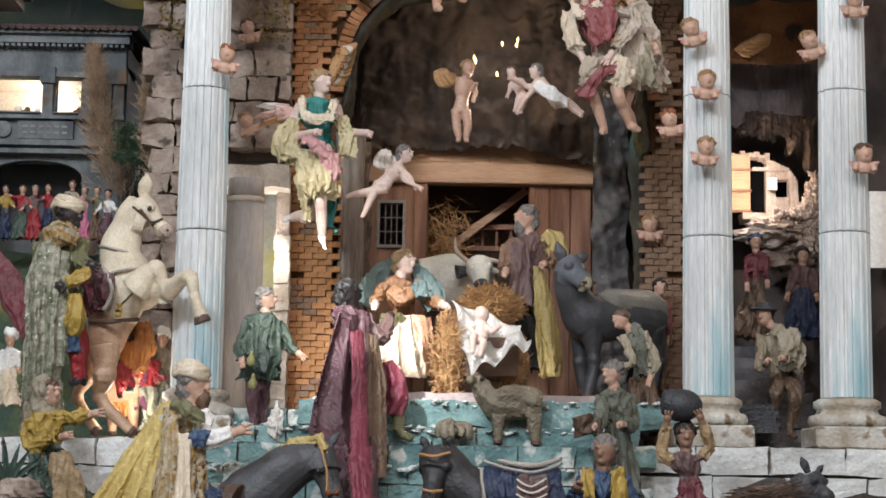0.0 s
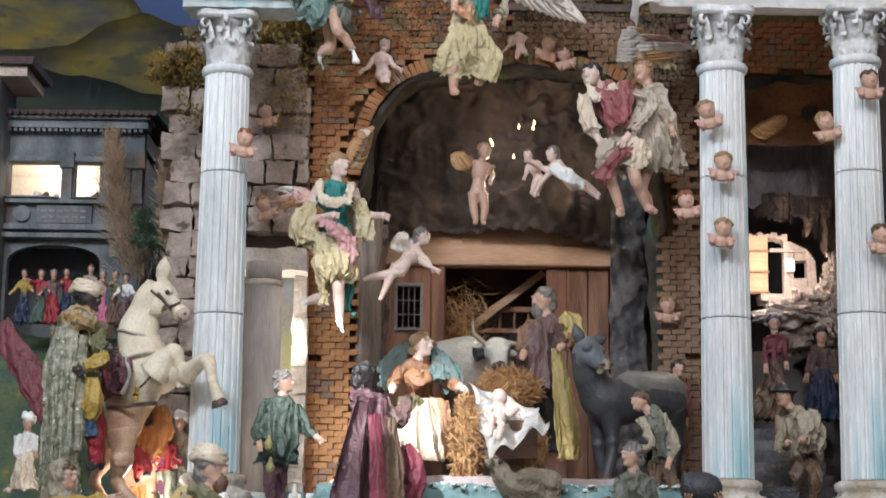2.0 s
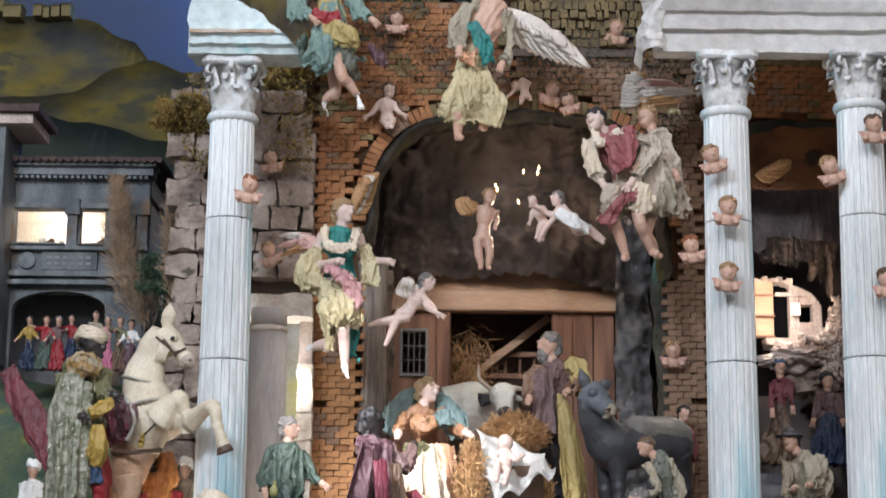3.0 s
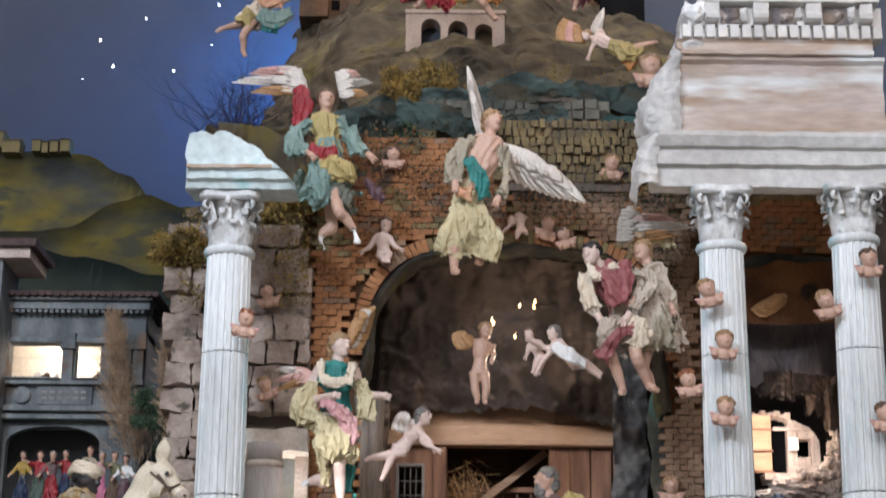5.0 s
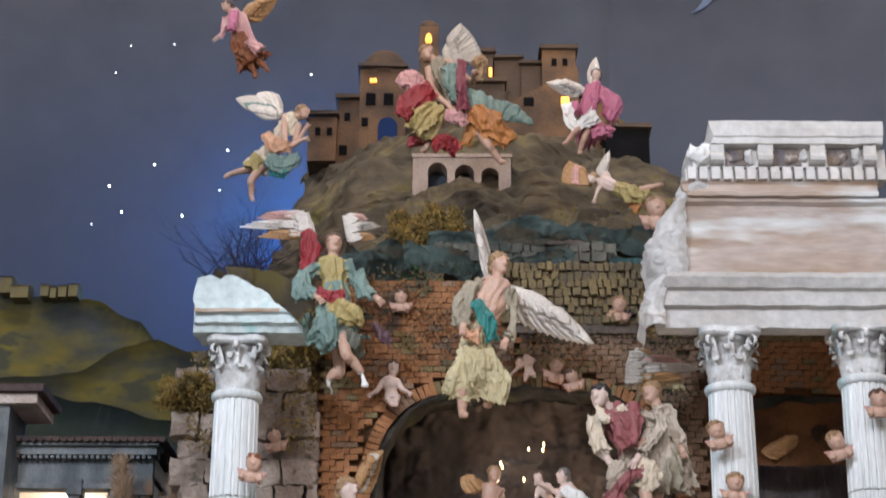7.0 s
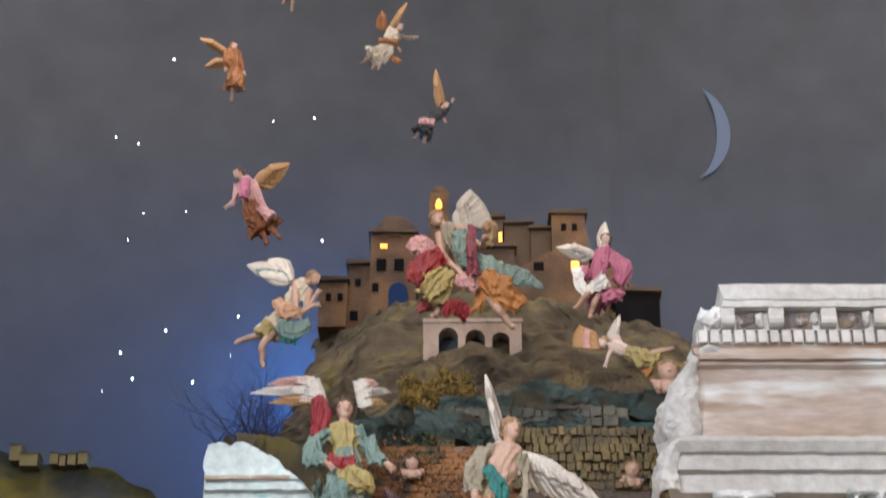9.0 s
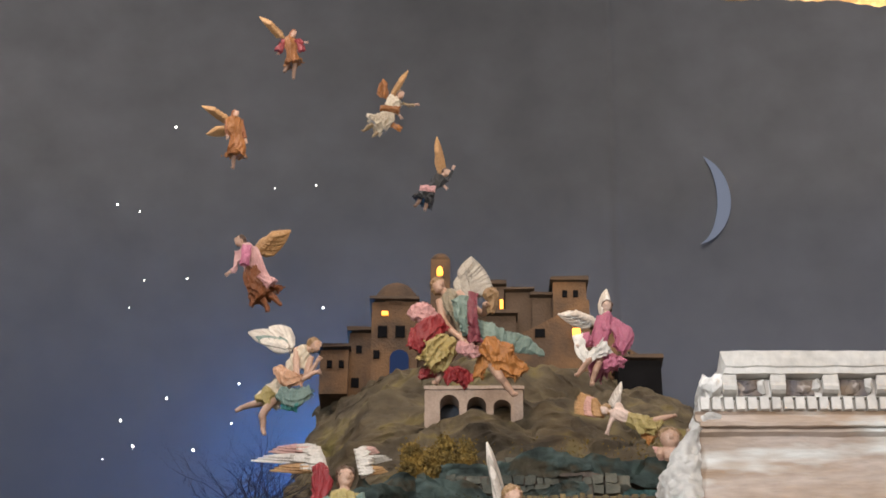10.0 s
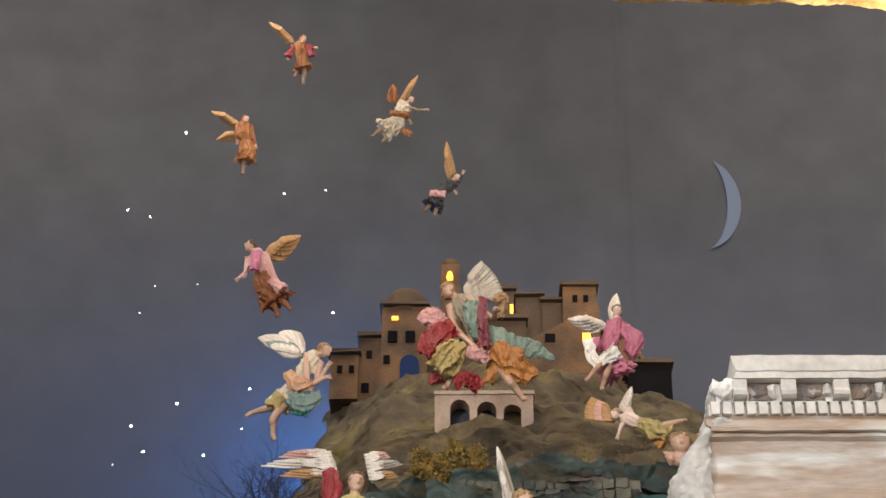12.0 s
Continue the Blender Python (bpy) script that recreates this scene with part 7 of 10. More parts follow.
def beast(name, label, j, body, legs, head_r, mat, ears=(), extra=(), category="figurine", muzzle=None, wobble=0.0, capes=(), sticks=None, face=None, snout=1.0, straps=()):
    """A four-legged figurine: body and neck in one run, legs, skull, ears."""
    COUNT[0] += 1
    k = Sculpt(COUNT[0] * 5.1)
    k.grain = 0.0021
    j = {n: Vector(p) for n, p in j.items()}
    for names, rad, *m in body:
        k.tube([j[n] for n in names.split()], rad, m[0] if m else mat, 20, 5, wobble, m[1] if len(m) > 1 else 0.85, 7, 1.0)
    for names, rad, *m in legs:
        run = [j[n] for n in names.split()]
        k.tube(run, rad, m[0] if m else mat, 14, flat=1.0, per=6)
        for q, w in zip(run[1:-1], rad[1:-1]):
            k.lump(q, w * 1.22, m[0] if m else mat)
        d = (run[-1] - run[-2]).normalized()
        k.tube([run[-1] - d * rad[-1] * 0.6, run[-1] + d * rad[-1] * 0.7], [rad[-1] * 0.9, rad[-1] * 1.25], "leather", 12, flat=1.0, per=2)
    face = face or mat
    poll, nose = j["poll"], j["nose"]
    d = (nose - poll).normalized()
    down = Vector((0, 0, -1)) - d * -d.z
    down = down.normalized() if down.length > 0.2 else Vector((-1, 0, 0))
    side = d.cross(down)
    k.tube([poll - d * 0.2 * head_r, poll.lerp(nose, 0.3), poll.lerp(nose, 0.68), nose], [head_r * 0.95, head_r * 0.9, head_r * 0.6, head_r * 0.56], face, 18, flat=0.82, per=5)
    k.lump(poll.lerp(nose, 0.22) + down * 0.5 * head_r, (head_r * 0.72,) * 3, face, detail=3)
    k.lump(nose + d * 0.12 * head_r, head_r * 0.6 * snout, muzzle or face, detail=3)
    k.lump(nose + down * 0.36 * head_r, head_r * 0.42 * snout, muzzle or face)
    for sgn in (-1, 1):
        k.lump(poll.lerp(nose, 0.34) - down * 0.42 * head_r + side * sgn * 0.6 * head_r, head_r * 0.3, face)
        k.tube([poll.lerp(nose, 0.35) - down * 0.36 * head_r + side * sgn * o * head_r for o in (0.62, 0.94)], [head_r * 0.17, head_r * 0.12], "black", 10, flat=1.0, per=3, apart=True)
        k.tube([nose + d * 0.35 * head_r - down * 0.2 * head_r + side * sgn * o * head_r for o in (0.3, 0.56)], [head_r * 0.12, head_r * 0.09], "leather", 8, flat=1.0, per=3, apart=True)
    for a, b, w in ears:
        k.tube([j[a], j[a].lerp(j[b], 0.5), j[b]], [w * 0.6, w, w * 0.15], mat, 8, flat=0.5, per=3)
    for names, rad, m, flat, *fo in extra:
        k.tube([j[n] for n in names.split()], rad if isinstance(rad, (list, tuple)) else [rad], m, 16, fo[0] if fo else 5, 0.2 if fo else 0.05, flat, 6, 0.5)
    for a, b, r, w, m in straps:
        axis = (j[b] - j[a]).normalized()
        s1 = axis.cross(Vector((0, 1, 0))).normalized()
        s2 = axis.cross(s1)
        k.tube([j[a] + r * (math.cos(q * math.pi / 10) * s1 + math.sin(q * math.pi / 10) * s2) for q in range(21)], [w], m, 8, flat=1.0, per=2)
    for names, m, *more in capes:
        pts = [j[n] for n in names.split()]
        k.cape(list(zip(pts[::2], pts[1::2])), m, *more)
    if sticks:
        pick = random.Random(6)
        a, b, n = j[sticks[0]], j[sticks[1]], sticks[2]
        for _ in range(n):
            o = Vector((pick.gauss(0, 0.02), pick.gauss(0, 0.02), pick.gauss(0, 0.009)))
            o2 = Vector((pick.gauss(0, 0.014), pick.gauss(0, 0.022), pick.gauss(0, 0.011)))
            k.tube([a + o, a.lerp(b, 0.5) + (o + o2) / 2 + Vector((0, 0, pick.gauss(0, 0.003))), b + o2], [0.0009, 0.0013, 0.0006], sticks[3], 5, flat=1.0, per=2)
    for v in k.bm.verts:
        v.co += noise.noise_vector(v.co * 22 + Vector((k.seed, 0, 0))) * 0.004 + noise.noise_vector(v.co * 60) * 0.001
    return k.done(name, label, category)


# -- figures round the manger --
figurine("seated_figurine", "seated robed figurine in grey-teal cape, tawny bodice and pale skirt", dict(head=(-0.019, 0.3, 2.069), chest=(-0.03, 0.3, 2.02), hip=(-0.018, 0.33, 1.941), le=(-0.075, 0.28, 1.993), lh=(-0.079, 0.23, 1.969), re=(0.035, 0.3, 1.991), rh=(0.068, 0.23, 1.97), v1=(-0.005, 0.33, 2.07), v2=(0.016, 0.32, 2.045), v3=(0.034, 0.31, 2.01), v4=(0.056, 0.29, 1.968), w1=(-0.045, 0.33, 2.075), w2=(-0.068, 0.32, 2.045), w3=(-0.09, 0.31, 2.012), w4=(-0.108, 0.3, 1.975), a1=(-0.031, 0.27, 1.954), a2=(-0.046, 0.2, 1.913), a3=(-0.047, 0.19, 1.863), a4=(-0.038, 0.2, 1.82), b1=(-0.004, 0.27, 1.955), b2=(0.025, 0.2, 1.924), b3=(0.028, 0.2, 1.874), b4=(0.027, 0.21, 1.82), p1=(-0.048, 0.255, 2.001), p2=(-0.026, 0.24, 1.988), p3=(-0.002, 0.255, 1.997), g1=(-0.068, 0.22, 1.941), g2=(-0.042, 0.2, 1.932), g3=(-0.021, 0.22, 1.944), l1=(-0.066, 0.23, 1.942), r1=(0.011, 0.24, 1.952), l2=(-0.079, 0.19, 1.885), r2=(0.021, 0.19, 1.894), l3=(-0.078, 0.18, 1.844), r3=(0.029, 0.18, 1.846), l4=(-0.07, 0.19, 1.812), r4=(0.036, 0.19, 1.811), m1=(-0.001, 0.24, 1.952), n1=(0.04, 0.27, 1.948), m2=(0.011, 0.19, 1.894), n2=(0.048, 0.24, 1.892), m3=(0.015, 0.2, 1.814), n3=(0.049, 0.25, 1.818), x1=(0.01, 0.27, 2.023), x2=(0.019, 0.26, 1.986)), s=1.02, ease=0.6, top="tawny", hair="tan", skin="pale_skin", sleeve="tawny", face=(0.8, -0.5), drapes=[("v1 v2 v3 v4", [0.012, 0.022, 0.03, 0.022], "veil", 0.5, 6), ("w1 w2 w3 w4", [0.014, 0.024, 0.028, 0.022], "veil", 0.5, 6), ("x1 x2", [0.02, 0.022], "veil", 0.5, 5), ("p1 p2 p3", [0.018, 0.022, 0.018], "tawny", 0.6, 5), ("g1 g2 g3", [0.012, 0.016, 0.012], "olive", 0.6, 5)], capes=[("l1 r1 l2 r2 l3 r3 l4 r4", "cream", 3, 0.018, 0.008, 56, 36, 0.02), ("m1 n1 m2 n2 m3 n3", "peach", 2, 0.01, 0.008, 30, 30, 0.01)])
figurine("robed_figurine", "standing robed figurine in brown coat and yellow cloak", dict(head=(0.253, 0.42, 2.19), chest=(0.263, 0.42, 2.136), hip=(0.258, 0.42, 2.04), mid=(0.251, 0.42, 2.008), hem=(0.247, 0.42, 1.975), le=(0.221, 0.42, 2.097), lh=(0.204, 0.34, 2.058), re=(0.322, 0.42, 2.111), rh=(0.287, 0.33, 2.076), u1=(0.256, 0.42, 1.995), u2=(0.267, 0.42, 1.919), u3=(0.27, 0.42, 1.846), s1=(0.231, 0.39, 2.137), s2=(0.214, 0.37, 2.096), s3=(0.212, 0.37, 2.052), y5=(0.292, 0.41, 2.158), y6=(0.325, 0.41, 2.125), y7=(0.324, 0.39, 2.071), y1=(0.262, 0.34, 2.076), z1=(0.285, 0.35, 2.072), y2=(0.265, 0.325, 2.0), z2=(0.31, 0.345, 2.004), y3=(0.27, 0.32, 1.9), z3=(0.332, 0.35, 1.905), y4=(0.28, 0.33, 1.824), z4=(0.338, 0.36, 1.83), c1=(0.237, 0.37, 2.128), c2=(0.234, 0.36, 2.063), c3=(0.24, 0.36, 1.982), lf=(0.297, 0.38, 1.841)), s=1.02, ease=0.65, top="plum_brown", robe="plum_brown", sleeve="coat_brown", hair="grey_hair", face=(-0.95, -0.3), beard="grey_hair", hem=0.046, leg="black", shoe="skin", drapes=[("u1 u2 u3", [0.03, 0.03, 0.03], "black", 0.8, 7), ("s1 s2 s3", [0.018, 0.024, 0.018], "coat_brown", 0.6, 5), ("c1 c2 c3", [0.02, 0.026, 0.03], "plum_brown", 0.5, 6), ("y5 y6 y7", [0.018, 0.024, 0.02], "pale_yellow", 0.6, 5)], capes=[("y1 z1 y2 z2 y3 z3 y4 z4", "pale_yellow", 1.8, 0.014, 0.009, 36, 36, 0.012)])
# manger: crib, straw, cloth and the infant figure lying on it
crib = thing("manger", (0.143, 0.12, 1.814), "straw-filled wooden manger spread with a white cloth", "manger")
bm = rough(boxes((0.084, 0.220, 0.08, 0.24, 1.811, 1.890)), 0.004, 20)
part("trough", bm, DARKWOOD, crib)
rnd = random.Random(4)


def straw_heap(name, centre, size, n, length, lean, label, parent=None):
    """Loose stalks heaped round a core."""
    bm = bmesh.new()
    c = Vector(centre)
    bmesh.ops.create_icosphere(bm, subdivisions=3, radius=1.0, matrix=Matrix.Translation(c) @ Matrix.Diagonal((size[0] * 0.86, size[1] * 0.86, size[2] * 0.86, 1)))
    for _ in range(n):
        d = Vector((rnd.gauss(0, 1), rnd.gauss(0, 1) - 0.5, rnd.gauss(0, 1))).normalized()
        p = c + Vector((d.x * size[0], d.y * size[1], d.z * size[2])) * rnd.uniform(0.8, 1.05)
        t = (Vector(lean) + Vector((rnd.gauss(0, 0.6), rnd.gauss(0, 0.6), rnd.gauss(0, 0.6)))).normalized() * length * rnd.uniform(0.5, 1)
        w = t.orthogonal().normalized() * 0.0011
        o = t.cross(w).normalized() * 0.0011
        a = [bm.verts.new(p - t / 2 + q) for q in (w, -w * 0.5 + o, -w * 0.5 - o)]
        b = [bm.verts.new(p + t / 2 + q * 0.6) for q in (w, -w * 0.5 + o, -w * 0.5 - o)]
        for i in range(3):
            bm.faces.new((a[i], a[(i + 1) % 3], b[(i + 1) % 3], b[i]))
    return part(name, bm, STRAW, parent, label)


straw_heap("straw", (0.17, 0.3, 1.974), (0.068, 0.06, 0.045), 900, 0.05, (1, 0, 0.2), "golden loose straw", crib)
straw_heap("straw", (0.074, 0.08, 1.845), (0.026, 0.026, 0.086), 700, 0.06, (0.1, 0, -1), "golden hanging straw", crib)
straw_heap("straw", (0.208, 0.14, 1.846), (0.034, 0.03, 0.05), 300, 0.05, (0.1, 0, -1), "shaded hanging straw", crib)
C00, C10, C11, C01 = Vector((0.08, 0.16, 1.974)), Vector((0.216, 0.16, 1.924)), Vector((0.237, 0, 1.867)), Vector((0.117, -0.02, 1.796))
def spread_fx(u, v):
    p = (C00 * (1 - u) + C10 * u) * (1 - v) + (C01 * (1 - u) + C11 * u) * v
    sag = 0.022 * math.sin(math.pi * u) * math.sin(math.pi * v) - 0.016 * v * abs(math.sin(u * 6.5 + 0.6))
    fold = 0.011 * math.sin(u * 13 + v * 5 + 2 * noise.noise((u * 3, v * 3, 0))) * (0.25 + v) + 0.005 * math.sin(v * 19 - u * 9)
    return p + Vector((0.006 * math.sin(v * 9), -fold, -sag + 0.6 * fold))
part("cloth", sheet(spread_fx, 60, 60, 0.003), cloth("white"), crib, "white linen cloth", smooth=True)
k = Sculpt(77)
k.grain = 0.0016
infant = dict(head=(0.14, 0.03, 1.93), neck=(0.139, 0.03, 1.914), hip=(0.136, 0.02, 1.881), kn=(0.123, -0.01, 1.88), ft=(0.121, -0.01, 1.853), kn2=(0.143, -0.015, 1.871), ft2=(0.137, -0.015, 1.846), el=(0.162, 0.01, 1.894), ha=(0.175, 0, 1.904), el2=(0.117, 0.01, 1.9), ha2=(0.125, -0.01, 1.889))
q = {n: Vector(p) for n, p in infant.items()}
k.lump(q["head"], (0.016, 0.017, 0.018), "pale_skin", detail=3)
k.tube([q["neck"], q["hip"]], [0.015, 0.017], "pale_skin", 14, per=4, flat=0.9)
for a, b, r in (("hip", "kn", 0.01), ("kn", "ft", 0.008), ("hip", "kn2", 0.01), ("kn2", "ft2", 0.008), ("neck", "el", 0.007), ("el", "ha", 0.006), ("neck", "el2", 0.007), ("el2", "ha2", 0.006)):
    k.tube([q[a], q[b]], [r, r * 0.75], "pale_skin", 10, flat=1.0, per=3)
    k.lump(q[b], r * 0.8, "pale_skin")
k.done("infant_figurine", "small pale infant figurine lying on white cloth", "figurine")

beast("ox_figurine", "pale grey ox figurine lying behind the manger", dict(a=(0.02, 0.55, 2.051), b=(0.078, 0.55, 2.059), c=(0.136, 0.51, 2.055), poll=(0.15, 0.45, 2.086), nose=(0.153, 0.39, 2.037), h1=(0.124, 0.45, 2.096), h2=(0.1, 0.45, 2.118), h3=(0.094, 0.45, 2.16), g1=(0.175, 0.45, 2.097), g2=(0.197, 0.45, 2.098), g3=(0.207, 0.45, 2.116), e1=(0.13, 0.45, 2.076), e2=(0.096, 0.43, 2.068), e3=(0.173, 0.45, 2.077), e4=(0.197, 0.45, 2.069), f1=(0.086, 0.55, 1.98), f2=(0.081, 0.55, 1.876), g=(0.042, 0.55, 1.875)), [("a b c poll", [0.06, 0.068, 0.055, 0.028], "ox_grey")], [("f1 f2", [0.03, 0.02])], 0.032, "ox_grey", (("e3", "e4", 0.008),), [("e1 e2", [0.01, 0.018], "lead", 0.6), ("h1 h2 h3", [0.006, 0.005, 0.001], "muzzle", 1.0), ("g1 g2 g3", [0.006, 0.005, 0.001], "muzzle", 1.0)], muzzle="lead", snout=0.8)
beast("donkey_figurine", "dark grey donkey figurine standing beside the manger", dict(r=(0.533, 0.26, 1.946), a=(0.496, 0.24, 1.949), b=(0.429, 0.18, 1.948), c=(0.368, 0.14, 1.94), n=(0.333, 0.12, 1.985), poll=(0.318, 0.1, 2.039), nose=(0.351, 0.06, 2.004), e1=(0.309, 0.11, 2.05), e2=(0.299, 0.11, 2.094), e3=(0.335, 0.1, 2.053), e4=(0.364, 0.1, 2.068), l1=(0.371, 0.13, 1.924), l2=(0.377, 0.13, 1.848), l3=(0.364, 0.12, 1.777), m1=(0.359, 0.19, 1.93), m2=(0.357, 0.19, 1.852), m3=(0.365, 0.19, 1.793), o1=(0.508, 0.24, 1.931), o2=(0.523, 0.26, 1.86), o3=(0.511, 0.26, 1.788), t1=(0.535, 0.25, 1.964), t2=(0.496, 0.23, 1.968), t3=(0.429, 0.17, 1.965), t4=(0.392, 0.145, 1.962)), [("r a b c n poll", [0.04, 0.052, 0.052, 0.052, 0.036, 0.03]), ("t1 t2 t3 t4", [0.03, 0.041, 0.041, 0.03], "donkey_back")], [("l1 l2 l3", [0.028, 0.014, 0.012]), ("m1 m2 m3", [0.03, 0.016, 0.014]), ("o1 o2 o3", [0.035, 0.018, 0.014])], 0.032, "donkey_grey", (("e1", "e2", 0.014), ("e3", "e4", 0.013)), muzzle="fleece", face="donkey_head", snout=0.8)
figurine("kneeling_figurine", "kneeling royal figurine in long maroon cloak", dict(head=(-0.124, -0.1, 1.952), chest=(-0.117, -0.1, 1.899), hip=(-0.096, -0.08, 1.78), mid=(-0.104, -0.1, 1.691), hem=(-0.09, -0.1, 1.535), re=(-0.061, -0.12, 1.865), rh=(-0.044, 0, 1.921), l1=(-0.146, -0.11, 1.913), r1=(-0.084, -0.13, 1.907), l2=(-0.176, -0.12, 1.819), r2=(-0.077, -0.15, 1.818), l3=(-0.2, -0.12, 1.708), r3=(-0.071, -0.16, 1.708), l4=(-0.177, -0.22, 1.631), r4=(-0.065, -0.25, 1.644), l5=(-0.142, -0.27, 1.535), r5=(-0.06, -0.3, 1.536), m1=(-0.085, -0.16, 1.872), n1=(-0.065, -0.15, 1.873), m2=(-0.084, -0.185, 1.762), n2=(-0.046, -0.16, 1.764), m3=(-0.08, -0.29, 1.597), n3=(-0.039, -0.27, 1.593), rk=(-0.027, -0.08, 1.77), rf=(-0.023, -0.1, 1.687), rft=(0.005, -0.12, 1.673), a1=(-0.12, -0.2, 1.874), b1=(-0.094, -0.2, 1.872), a2=(-0.112, -0.235, 1.759), b2=(-0.083, -0.235, 1.759), a3=(-0.11, -0.3, 1.642), b3=(-0.075, -0.3, 1.643), a4=(-0.094, -0.35, 1.536), b4=(-0.063, -0.35, 1.537), h1=(-0.148, -0.1, 1.918), h2=(-0.121, -0.135, 1.906), h3=(-0.084, -0.11, 1.903), t1=(-0.05, -0.1, 1.823), t2=(-0.027, -0.1, 1.769), t3=(-0.031, -0.1, 1.718), x1=(-0.13, -0.07, 1.926), x2=(-0.136, -0.065, 1.891), x3=(-0.13, -0.07, 1.824)), s=1.0, ease=0.55, top="plum_brown", robe="plum_brown", sleeve="plum_brown", leg="olive", shoe="olive", hair="black_hair", skin="dark_skin", face=(0.9, 0.3), hem=0.05, drapes=[("h1 h2 h3", [0.014, 0.019, 0.014], "maroon", 0.8, 5), ("t1 t2 t3", [0.018, 0.021, 0.016], "rose", 0.8, 5)], capes=[("l1 r1 l2 r2 l3 r3 l4 r4 l5 r5", "maroon", 2.6, 0.055, 0.013, 80, 44, 0.03), ("a1 b1 a2 b2 a3 b3 a4 b4", "rose", 1.4, 0.012, 0.01, 26, 40, 0.01), ("m1 n1 m2 n2 m3 n3", "brown", 2, 0.004, 0.006, 16, 24)])
figurine("peasant_figurine", "standing peasant figurine in dark green jacket and red breeches", dict(head=(-0.287, -0.05, 1.946), chest=(-0.29, -0.05, 1.895), hip=(-0.301, -0.05, 1.806), le=(-0.336, -0.05, 1.855), lh=(-0.327, -0.1, 1.818), re=(-0.242, -0.05, 1.857), rh=(-0.218, -0.07, 1.837), lf=(-0.301, -0.05, 1.681), lk=(-0.308, -0.05, 1.74), rf=(-0.288, -0.02, 1.683), rk=(-0.295, -0.02, 1.741), c1=(-0.288, -0.05, 1.901), c2=(-0.294, -0.06, 1.844), c3=(-0.296, -0.05, 1.787)), s=0.8, top="dark_green", leg="maroon", shoe="black", hair="grey_hair", face=(0.9, -0.2), drapes=[("c1 c2 c3", [0.0271, 0.0379, 0.0361], "dark_green", 0.7)])
for gx, gy in ((443, 640), (447, 680)):
    k = Sculpt(gx)
    p = Vector((-0.307 + (gx - 445) * 0.0011, -0.11, 1.796 - (gy - 660) * 0.0011))
    k.lump(p, (0.01, 0.009, 0.012), "gourd")
    k.lump(p + Vector((0.001, 0, 0.014)), (0.005, 0.005, 0.009), "gourd")
    k.done("gourd", "small green-yellow gourd hanging at a belt", "gourd", "gourds at the belt")

